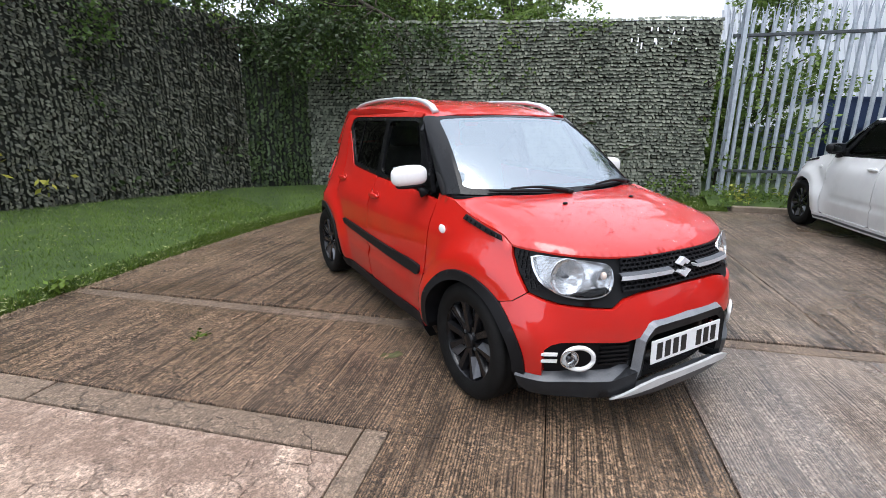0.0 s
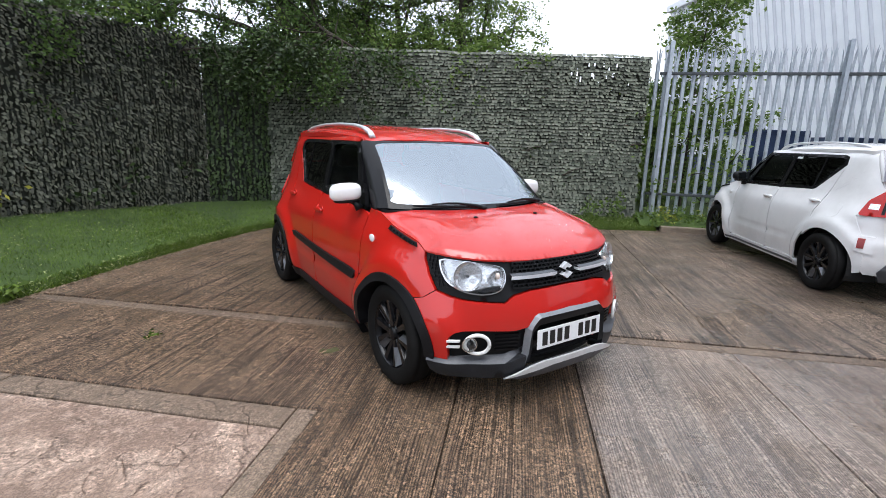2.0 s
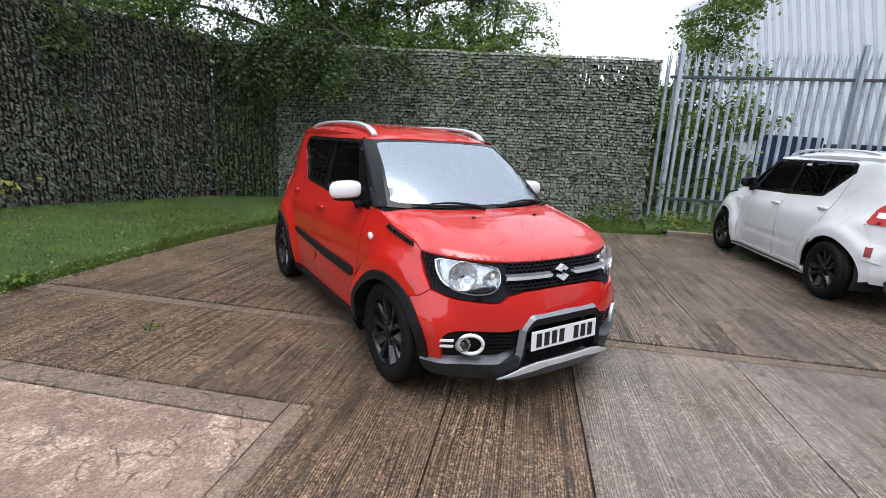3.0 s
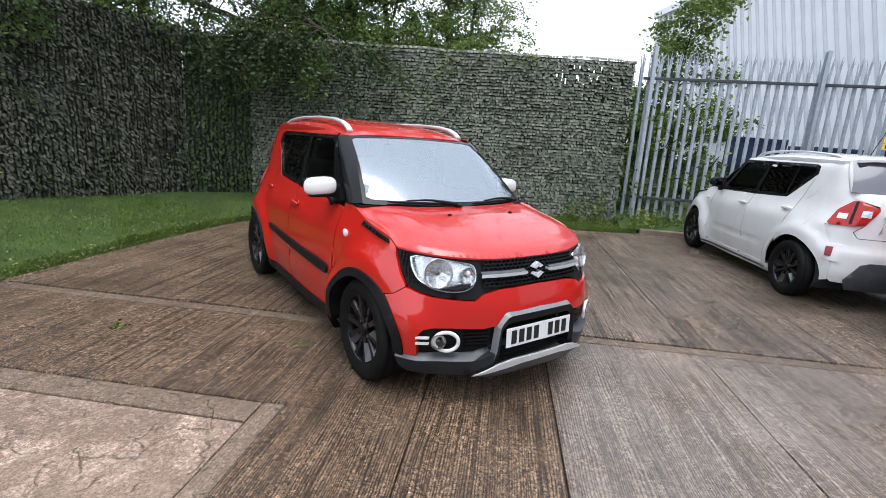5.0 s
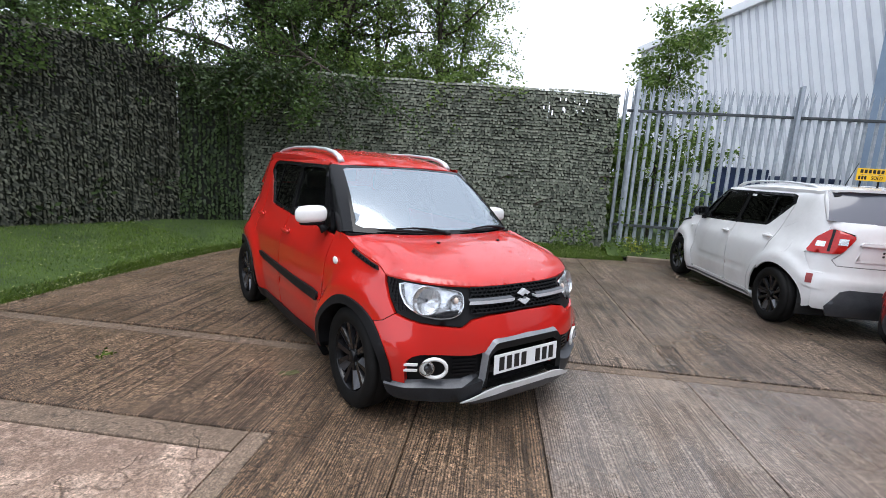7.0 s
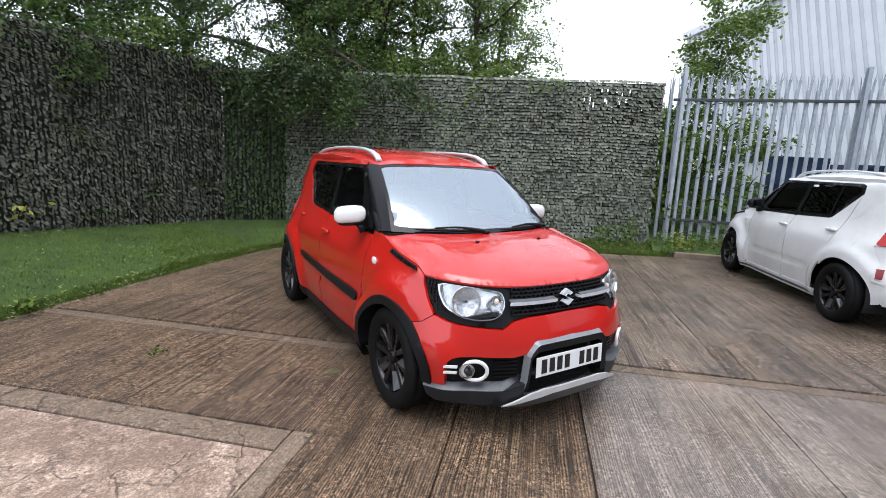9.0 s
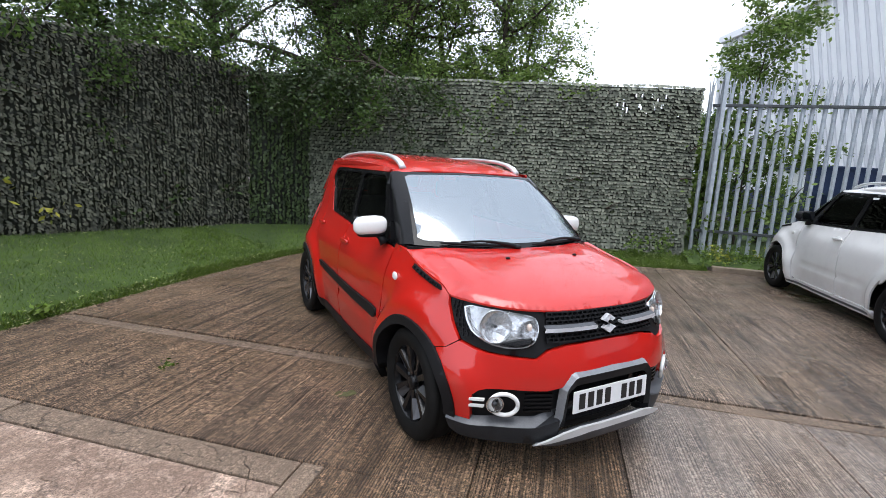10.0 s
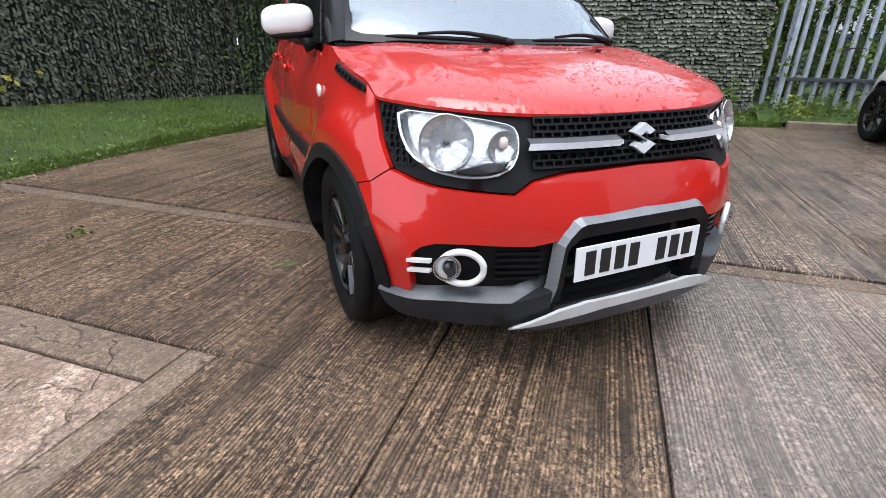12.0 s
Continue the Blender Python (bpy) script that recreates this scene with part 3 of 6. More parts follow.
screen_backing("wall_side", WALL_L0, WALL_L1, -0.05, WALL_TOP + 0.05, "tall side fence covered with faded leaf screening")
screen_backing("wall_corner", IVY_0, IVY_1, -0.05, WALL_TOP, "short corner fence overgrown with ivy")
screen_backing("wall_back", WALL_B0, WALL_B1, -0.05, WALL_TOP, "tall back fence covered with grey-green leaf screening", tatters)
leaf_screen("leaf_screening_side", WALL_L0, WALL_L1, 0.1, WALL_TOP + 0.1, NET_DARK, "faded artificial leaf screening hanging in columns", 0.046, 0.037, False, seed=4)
leaf_screen("leaf_screening_back", WALL_B0, WALL_B1, 0.1, WALL_TOP + 0.03, NET_GREY, "grey-green artificial leaf screening in wavy rows", 0.052, 0.056, True, tatters, seed=7)
leaf_screen("ivy", IVY_0, IVY_1, 0.1, WALL_TOP, IVY_AND_SHADED, "dark green ivy covering the corner fence", 0.062, 0.050, False, seed=11)

# ---- kerb in front of the palisade ----
KERB_0 = Vector((7.80, 2.36, 0))
KERB_DIR = FENCE_DIR
for k in range(9):
    st = thing("kerb_stone", Matrix.Translation(KERB_0 + KERB_DIR * (0.03 + k * 0.915 + 0.45)) @ Matrix.Rotation(math.atan2(KERB_DIR.y, KERB_DIR.x), 4, "Z"),
               "weathered grey-brown concrete kerb stone bordering the yard", "kerb", "kerb stones")
    part("block", box_bm((0.905, 0.125, 0.20), Matrix.Translation((0, 0.06, 0.03)), 0.015), KERB, st)

verge_pts = []
for k in range(16):
    w = KERB_0 + KERB_DIR * (k * 0.6 - 0.3)
    nrm = Vector((-KERB_DIR.y, KERB_DIR.x, 0))
    verge_pts.append([w + nrm * s + Vector((0, 0, h + noise.noise((w + nrm * s) * 2) * 0.03)) for s, h in ((0.1, 0.10), (0.3, 0.16), (0.6, 0.2), (1.2, 0.24), (9, 0.2))])
m5 = len(verge_pts[0])
verge = raw("ground_verge", [v for r in verge_pts for v in r],
            [(i * m5 + j, (i + 1) * m5 + j, (i + 1) * m5 + j + 1, i * m5 + j + 1) for i in range(len(verge_pts) - 1) for j in range(m5 - 1)], TURF, smooth=True)
tagged(verge, "weedy earth verge behind the kerb", "verge", kind="structure")


# ---- unseen wall, added behind the camera to block low sky light ----
bm = box_bm((26.0, 0.3, 4.4), Matrix.Translation((0.0, -9.0, 2.2)) @ Matrix.Rotation(radians(-6), 4, "Z"))
tagged(link_bm("wall_south", bm, UNSEEN_WALL), "plain unseen wall added to block low sky light", "wall", kind="structure")


# ---- palisade fence ----
def palisade(a, d, length, foot=0.22, high=3.27):
    ang = math.atan2(d.y, d.x)
    f = thing("palisade_fence", Matrix.Translation(a) @ Matrix.Rotation(ang, 4, "Z"), "tall galvanised steel palisade fence with spiked pales", "fence")
    pale_bm = bmesh.new()
    w, dep = 0.068, 0.022
    prof = [(-w / 2, 0), (-w / 4, -dep), (w / 4, -dep), (w / 2, 0)]
    zs = [foot + 0.02, high - 0.30]
    t = 0.003
    rows = []
    for z in zs:
        rows.append([pale_bm.verts.new((x, y, z)) for x, y in prof] + [pale_bm.verts.new((x, y + t, z)) for x, y in prof[::-1]])
    for k in range(8):
        pale_bm.faces.new((rows[0][k], rows[0][(k + 1) % 8], rows[1][(k + 1) % 8], rows[1][k]))
    # splayed three-pointed head
    for x0, x1, lean, top in ((-w / 2, -w / 5, -0.022, high - 0.05), (-w / 5, w / 5, 0.0, high), (w / 5, w / 2, 0.022, high - 0.05)):
        y0 = -dep if abs(lean) < 0.01 else -dep * 0.4
        b = [pale_bm.verts.new((x0, y0, zs[1])), pale_bm.verts.new((x1, y0, zs[1])),
             pale_bm.verts.new((x1 * 0.9 + lean * 0.5, y0 - 0.02 * (lean == 0), high - 0.14)), pale_bm.verts.new((x0 * 0.9 + lean * 0.5, y0 - 0.02 * (lean == 0), high - 0.14)),
             pale_bm.verts.new(((x0 + x1) / 2 + lean * 1.6, y0 - 0.05 * (lean == 0) + 0.0, top))]
        pale_bm.faces.new(b[:4])
        pale_bm.faces.new((b[3], b[2], b[4]))
        back = [pale_bm.verts.new(v.co + Vector((0, t, 0))) for v in b]
        pale_bm.faces.new(back[:4][::-1])
        pale_bm.faces.new((back[4], back[2], back[3]))
        for i0, i1 in ((0, 3), (3, 4), (4, 2), (2, 1)):
            pale_bm.faces.new((b[i0], b[i1], back[i1], back[i0]))
    bmesh.ops.recalc_face_normals(pale_bm, faces=pale_bm.faces)
    me = bpy.data.meshes.new("pale")
    pale_bm.to_mesh(me)
    pale_bm.free()
    me.materials.append(GALV)
    s = -0.02
    while s < length:
        ob = new("pale", me)
        ob.parent = f
        ob.location = (s, 0.05, random.uniform(-0.012, 0.012))
        ob.rotation_euler = (0, radians(random.gauss(0, 0.25)), 0)
        s += 0.152
    for z in (0.62, 2.79):
        part("rail", box_bm((length, 0.045, 0.048), Matrix.Translation((length / 2, 0.0, z)), 0.006), GALV_DARK, f, "dark weathered steel rail")
    s = 0.14
    while s < length:
        bm = bmesh.new()
        add_box(bm, (0.012, 0.10, high + 0.05), Matrix.Translation((s, -0.075, (high + 0.05) / 2)))
        add_box(bm, (0.06, 0.008, high + 0.05), Matrix.Translation((s, -0.027, (high + 0.05) / 2)))
        add_box(bm, (0.06, 0.008, high + 0.05), Matrix.Translation((s, -0.123, (high + 0.05) / 2)))
        part("post", bm, GALV, f)
        s += 2.75
    return f


palisade(FENCE_0, FENCE_DIR, 9.4)

# ---- warehouse behind ----
SHED_0, SHED_DIR, SHED_TOP = Vector((20.11, 10.83, 0)), Vector((-0.447, -0.894, 0)), 7.35


def warehouse():
    n = Vector((SHED_DIR.y, -SHED_DIR.x, 0))
    ang = math.atan2(SHED_DIR.y, SHED_DIR.x)
    f = thing("warehouse", Matrix.Translation(SHED_0) @ Matrix.Rotation(ang, 4, "Z"), "large warehouse clad in pale grey ribbed steel over navy", "building")
    length = 29.0
    part("wall", box_bm((length, 8.0, SHED_TOP - 1.60), Matrix.Translation((length / 2, 4.06, 1.60 + (SHED_TOP - 1.60) / 2))), CLAD, f)
    part("plinth_wall", box_bm((length, 7.9, 1.60), Matrix.Translation((length / 2, 4.06, 1.025))), NAVY, f, "navy lower wall band")
    part("eaves_trim", box_bm((length + 0.2, 0.25, 0.28), Matrix.Translation((length / 2, 0.02, SHED_TOP)), 0.02), CLAD, f, "pale eaves flashing")
    part("roof", box_bm((length, 8.1, 0.1), Matrix.Translation((length / 2, 4.1, SHED_TOP + 0.1))), CLAD, f)
    part("column", box_bm((0.75, 0.35, SHED_TOP), Matrix.Translation((11.35, -0.1, SHED_TOP / 2)), 0.02), CLAD_TRIM, f, "blue-grey steel corner column")
    rib = bmesh.new()
    lean = math.tan(radians(17))
    h = SHED_TOP - 1.60
    s = -2.0
    while s < length:
        x0, x1 = s, s - lean * h
        lo, hi = 0.0, 1.0
        if x1 < 0:
            hi = (x0) / (lean * h)
        if hi > 0.05:
            x1 = x0 - lean * h * hi
            vs = [rib.verts.new(v) for v in ((x0 - 0.05, 0.055, 1.60), (x0 - 0.02, -0.01, 1.60), (x0 + 0.02, -0.01, 1.60), (x0 + 0.05, 0.055, 1.60),
                                             (x1 - 0.05, 0.055, 1.60 + h * hi), (x1 - 0.02, -0.01, 1.60 + h * hi), (x1 + 0.02, -0.01, 1.60 + h * hi), (x1 + 0.05, 0.055, 1.60 + h * hi))]
            for k in range(3):
                rib.faces.new((vs[k], vs[k + 1], vs[k + 5], vs[k + 4]))
        s += 0.33
    # ribs painted darker than the wall, as their own shadow lines
    part("cladding_ribs", rib, CLAD_RIB_SHADE, f)
    return f


warehouse()


# ---- small hatchback: one shell, cut into panels ----
def hermite(knots, t):
    """Smooth curve through (t, value) knots with gentle slopes."""
    ts = [k[0] for k in knots]
    vs = [k[1] for k in knots]
    if t <= ts[0]:
        return vs[0]
    if t >= ts[-1]:
        return vs[-1]
    n = len(ts)
    i = max(j for j in range(n - 1) if ts[j] <= t)

    def slope(j):
        if j == 0 or j == n - 1:
            a, b = (0, 1) if j == 0 else (n - 2, n - 1)
            return (vs[b] - vs[a]) / (ts[b] - ts[a])
        s0, s1 = (vs[j] - vs[j - 1]) / (ts[j] - ts[j - 1]), (vs[j + 1] - vs[j]) / (ts[j + 1] - ts[j])
        return 0.0 if s0 * s1 <= 0 else 2 * s0 * s1 / (s0 + s1)

    h = ts[i + 1] - ts[i]
    k = (t - ts[i]) / h
    k2, k3 = k * k, k * k * k
    return (2 * k3 - 3 * k2 + 1) * vs[i] + (k3 - 2 * k2 + k) * h * slope(i) + (3 * k2 - 2 * k3) * vs[i + 1] + (k3 - k2) * h * slope(i + 1)


AXLE, HALF = 2.435, 0.80
NOSE, TAIL = -0.70, 2.99


def plan_outline():
    pts = []
    for k in range(181):
        a = k / 180 * math.pi / 2
        pts.append((HALF * math.sin(a) ** (2 / 3.0), 0.35 - (0.35 - NOSE) * math.cos(a) ** (2 / 3.0)))
    for k in range(1, 60):
        pts.append((HALF + 0.008 * math.sin(k / 60 * math.pi), 0.35 + 1.75 * k / 60))
    for k in range(181):
        a = k / 180 * math.pi / 2
        pts.append((HALF * math.cos(a) ** (2 / 3.4), 2.1 + (TAIL - 2.1) * math.sin(a) ** (2 / 3.4)))
    return np.array(pts)


OUT = plan_outline()
OUT_U = np.concatenate([[0], np.cumsum(np.hypot(*np.diff(OUT, axis=0).T))])
_uu = np.linspace(0, OUT_U[-1], 900)
OUT = np.stack([np.interp(_uu, OUT_U, OUT[:, 0]), np.interp(_uu, OUT_U, OUT[:, 1])], 1)
OUT_U = _uu
_t = np.gradient(OUT, axis=0)
_t /= np.hypot(_t[:, 0], _t[:, 1])[:, None]
for _ in range(12):
    _t[1:-1] = (_t[:-2] + 2 * _t[1:-1] + _t[2:]) / 4
OUT_N = np.stack([_t[:, 1], -_t[:, 0]], 1)
OUT_N /= np.hypot(OUT_N[:, 0], OUT_N[:, 1])[:, None]
_iside = int(np.argmax(OUT[:, 0] > HALF * 0.999))
_irear = len(OUT) - int(np.argmax(OUT[::-1, 0] > HALF * 0.999))


def F(x):
    """Chart coordinate of the nose at x."""
    return float(np.interp(abs(x), OUT[:_iside, 0], OUT_U[:_iside])) * (1 if x >= 0 else -1)


def S(y):
    """Chart coordinate of the flank at y."""
    return float(np.interp(y, OUT[:, 1], OUT_U))


def R(x):
    """Chart coordinate of the tail at x; past the middle it runs on."""
    u = float(np.interp(-abs(x), -OUT[_irear:, 0], OUT_U[_irear:]))
    return u if x >= 0 else 2 * OUT_U[-1] - u


NOSE_IN = [(0.16, 0.085), (0.22, 0.052), (0.30, 0.045), (0.38, 0.04), (0.50, 0.045), (0.60, 0.07), (0.68, 0.10), (0.78, 0.135), (0.83, 0.15), (0.87, 0.168), (0.92, 0.19), (1.0, 0.24)]
CORNER_IN = [(0.60, 0.0), (0.70, 0.008), (0.80, 0.028), (0.90, 0.036)]
FLANK_IN = [(0.16, 0.05), (0.30, 0.025), (0.45, 0.004), (0.62, 0.0), (0.74, 0.004), (0.80, 0.010), (0.85, 0.022), (0.90, 0.042), (0.96, 0.064), (1.02, 0.081), (1.10, 0.098), (1.25, 0.132), (1.40, 0.172), (1.455, 0.205), (1.50, 0.26)]
TAIL_IN = [(0.16, 0.12), (0.28, 0.03), (0.40, 0.0), (0.58, 0.0), (0.66, 0.03), (0.80, 0.045), (0.98, 0.055), (1.12, 0.085), (1.20, 0.12), (1.40, 0.235), (1.50, 0.30)]


def shell(p, off=0.0):
    u, z = p
    flip = 1.0
    if u < 0:
        u, flip = -u, -1.0
    if u > OUT_U[-1]:
        u, flip = 2 * OUT_U[-1] - u, -1.0
    x, y = np.interp(u, OUT_U, OUT[:, 0]), np.interp(u, OUT_U, OUT[:, 1])
    nx, ny = np.interp(u, OUT_U, OUT_N[:, 0]), np.interp(u, OUT_U, OUT_N[:, 1])
    d = nx * nx * hermite(FLANK_IN, z)
    d += ny * ny * (hermite(NOSE_IN, z) if ny < 0 else hermite(TAIL_IN, z))
    for wy in (0.0, AXLE):
        r = math.hypot(y - wy, z - 0.31)
        d -= 0.046 * step_between(0.545, 0.42, r) * nx * nx * (1 if z > 0.3 else step_between(0.1, 0.3, z))
    d += 0.012 * nx * nx * step_between(0.50, 0.44, abs(z - 0.47) * 5 + 0.34) * step_between(0.55, 0.75, y) * step_between(1.95, 1.7, y)
    if ny < 0:
        d += 4 * nx * nx * ny * ny * hermite(CORNER_IN, z)
        d -= 0.034 * nx * step_between(0.68, 0.40, math.hypot(y, z - 0.31)) * step_between(0.64, 0.46, z)
    off -= d
    return Vector(((x + nx * off) * flip, y + ny * off, z))


HOOD_RISE = [(-0.05, 0.760), (-0.02, 0.800), (0.0, 0.820), (0.014, 0.836), (0.045, 0.860), (0.10, 0.886), (0.20, 0.920), (0.35, 0.957), (0.48, 0.983), (0.60, 0.997), (0.75, 1.008), (1.0, 1.014)]
HOOD_SIDE = [(-0.34, 0.838), (-0.225, 0.856), (-0.16, 0.892), (0.09, 0.943), (0.14, 0.955), (0.30, 0.996), (0.36, 1.004)]


def lead_z(u):
    """Height of the bonnet's leading edge along the nose."""
    return 0.821 + 0.036 * min(1.0, u / S(-0.235)) ** 2.2


_lead = [shell((float(u), lead_z(float(u)) + 0.004), 0.004) for u in np.linspace(0, S(-0.235), 60)]
LEAD_X, LEAD_Y = [p.x for p in _lead], [p.y for p in _lead]


def hood_z(x, y):
    """Bonnet height: it rises behind its leading edge and meets the wings along its sides."""
    ax = abs(x)
    d = y - float(np.interp(ax, LEAD_X, LEAD_Y))
    z = hermite(HOOD_RISE, d) + 0.036 * min(1.0, ax / 0.72) ** 3 * math.exp(-max(0.0, d) / 0.14)
    z += 0.007 * math.exp(-((ax - 0.50) / 0.09) ** 2) * step_between(0.05, 0.3, d)
    side = step_between(0.60, 0.725, ax) * step_between(-0.30, -0.20, y)
    return lerp(z, hermite(HOOD_SIDE, y), side)


def hood_surf(p, off=0.0):
    return Vector((p[0], p[1], hood_z(p[0], p[1]) + off))


ROOF_MID = [(0.76, 1.438), (0.82, 1.462), (0.92, 1.493), (1.1, 1.525), (1.35, 1.549), (1.8, 1.565), (2.4, 1.550), (2.75, 1.510), (2.9, 1.478)]


def roof_surf(p, off=0.0):
    x, y = p
    k = min(1.0, abs(x) / 0.62)
    return Vector((x, y, hermite(ROOF_MID, y) - 0.058 * k ** 3.4 - 0.025 * k ** 10 + off))


def screen_surf(p, off=0.0):
    """Windscreen: p = (across -1..1, up 0..1)."""
    a, b = p
    w = lerp(0.672, 0.560, b)
    x = a * w
    y = lerp(0.13 + 0.17 * a * a, 0.785 + 0.035 * a * a, b) - 0.03 * math.sin(b * math.pi) * (1 - a * a * 0.5)
    z = lerp(1.002 + 0.016 * a * a, 1.450 - 0.020 * a * a, b) + 0.018 * math.sin(b * math.pi)
    n = Vector((0.25 * a, -0.55, 0.8)).normalized()
    return Vector((x, y, z)) + n * off


def rear_glass_surf(p, off=0.0):
    a, b = p
    w = lerp(0.605, 0.545, b)
    y = lerp(2.885 - 0.11 * a * a, 2.690 - 0.10 * a * a, b) + 0.012 * math.sin(b * math.pi)
    return Vector((a * w, y + off * 0.9, lerp(1.175 + 0.012 * a * a, 1.512 - 0.024 * a * a, b) + off * 0.3))


def inside_poly(px, py, poly):
    x0, y0 = poly[:, 0], poly[:, 1]
    x1, y1 = np.roll(x0, -1), np.roll(y0, -1)
    res = np.zeros(len(px), bool)
    for i in range(len(x0)):
        c = (y0[i] > py) != (y1[i] > py)
        if y1[i] != y0[i]:
            res ^= c & (px < (x1[i] - x0[i]) * (py - y0[i]) / (y1[i] - y0[i]) + x0[i])
    return res


def rounded(loop, times=2, keep=0.25):
    for _ in range(times):
        out = []
        n = len(loop)
        for i in range(n):
            a, b = loop[i], loop[(i + 1) % n]
            out += [(lerp(a[0], b[0], keep), lerp(a[1], b[1], keep)), (lerp(a[0], b[0], 1 - keep), lerp(a[1], b[1], 1 - keep))]
        loop = out
    return loop


def divided(loop, step):
    out = []
    n = len(loop)
    for i in range(n):
        a, b = loop[i], loop[(i + 1) % n]
        k = max(1, int(math.ceil(math.hypot(b[0] - a[0], b[1] - a[1]) / step)))
        out += [(lerp(a[0], b[0], j / k), lerp(a[1], b[1], j / k)) for j in range(k)]
    return out


def arc(cx, cy, r, a0, a1, n=14, ry=None):
    ry = ry or r
    return [(cx + r * math.cos(radians(lerp(a0, a1, k / n))), cy + ry * math.sin(radians(lerp(a0, a1, k / n)))) for k in range(n + 1)]


def panel(name, loop, surf, mat, parent, sx=1, step=0.035, off=0.0, depth=0.018, holes=(), label="", cell=None):
    """A sheet cut to an outline in the chart of a surface, with its edges turned in."""
    from mathutils.geometry import delaunay_2d_cdt
    rims = [divided(l, step) for l in (loop, *holes)]
    pts, edges = [], []
    for rim in rims:
        n = len(pts)
        pts += rim
        edges += [(n + i, n + (i + 1) % len(rim)) for i in range(len(rim))]
    polys = [np.array(r) for r in rims]
    cx, cy = cell or (step, step)
    lo, hi = polys[0].min(0), polys[0].max(0)
    gx, gy = np.meshgrid(np.arange(lo[0] + cx / 2, hi[0], cx), np.arange(lo[1] + cy / 2, hi[1], cy))
    gx = gx + (np.arange(gx.shape[0]) % 2)[:, None] * cx / 2
    gx, gy = gx.ravel(), gy.ravel()
    keep = inside_poly(gx, gy, polys[0])
    for h in polys[1:]:
        keep &= ~inside_poly(gx, gy, h)
    gx, gy = gx[keep], gy[keep]
    allrim = np.concatenate(polys)
    if len(gx):
        dist = np.min(((gx[:, None] - allrim[None, :, 0]) / cx) ** 2 + ((gy[:, None] - allrim[None, :, 1]) / cy) ** 2, axis=1)
        pts += [(float(a), float(b)) for a, b in zip(gx[dist > 0.25], gy[dist > 0.25])]
    vs, _, fs, *_ = delaunay_2d_cdt([Vector(p) for p in pts], edges, [], 0, 1e-6)
    va = np.array([(v.x, v.y) for v in vs])
    fa = np.array([list(f) for f in fs if len(f) == 3])
    mid = va[fa].mean(1)
    ok = inside_poly(mid[:, 0], mid[:, 1], polys[0])
    for h in polys[1:]:
        ok &= ~inside_poly(mid[:, 0], mid[:, 1], h)
    fa = fa[ok]
    bm = bmesh.new()
    flip = Vector((sx, 1, 1))
    bv = [bm.verts.new(surf(p, off) * flip) for p in va]
    inner = {}
    for f in fa:
        try:
            bm.faces.new([bv[i] for i in (f if sx > 0 else f[::-1])])
        except ValueError:
            pass
    rim_edges = [e for e in bm.edges if len(e.link_faces) == 1]
    index = {v: i for i, v in enumerate(bv)}
    if depth:
        for e in rim_edges:
            for v in e.verts:
                if v not in inner:
                    inner[v] = bm.verts.new(surf(va[index[v]], off - depth) * flip)
        for e in rim_edges:
            lf = e.link_faces[0]
            a, b = e.verts
            for l in lf.loops:
                if l.edge == e:
                    a, b = l.vert, l.link_loop_next.vert
            e.smooth = False
            bm.faces.new((b, a, inner[a], inner[b]))
    bmesh.ops.delete(bm, geom=[v for v in bm.verts if not v.link_faces], context="VERTS")
    return part(name, bm, mat, parent, label, True)


def outward(bm, centre):
    """Turn a thin sheet's faces away from a point inside."""
    bm.normal_update()
    s = sum((f.normal.dot(f.calc_center_median() - Vector(centre))) * f.calc_area() for f in bm.faces)
    if s < 0:
        bmesh.ops.reverse_faces(bm, faces=bm.faces)


def ruled(name, line_a, line_b, mat, parent, sx=1, label="", bulge=0.012, n=5):
    bm = bmesh.new()
    rows = []
    for a, b in zip(line_a, line_b):
        rows.append([bm.verts.new((Vector(a).lerp(Vector(b), k / n) + Vector((1, -0.3, 0.3)) * bulge * math.sin(k / n * math.pi)) * Vector((sx, 1, 1)))
                     for k in range(n + 1)])
    for r0, r1 in zip(rows, rows[1:]):
        for k in range(n):
            bm.faces.new((r0[k], r0[k + 1], r1[k + 1], r1[k]))
    outward(bm, (0, 1.5, 0.9))
    return part(name, bm, mat, parent, label, True)


def lathe(profile, sides=48, axis_x=True):
    """Turn (along, radius) points round the wheel's axle."""
    bm = bmesh.new()
    rings = []
    for a, r in profile:
        rings.append([bm.verts.new((a, r * math.cos(k * math.tau / sides), r * math.sin(k * math.tau / sides))) for k in range(sides)])
    for r0, r1 in zip(rings, rings[1:]):
        for k in range(sides):
            bm.faces.new((r0[k], r0[(k + 1) % sides], r1[(k + 1) % sides], r1[k]))
    bmesh.ops.recalc_face_normals(bm, faces=bm.faces)
    return bm


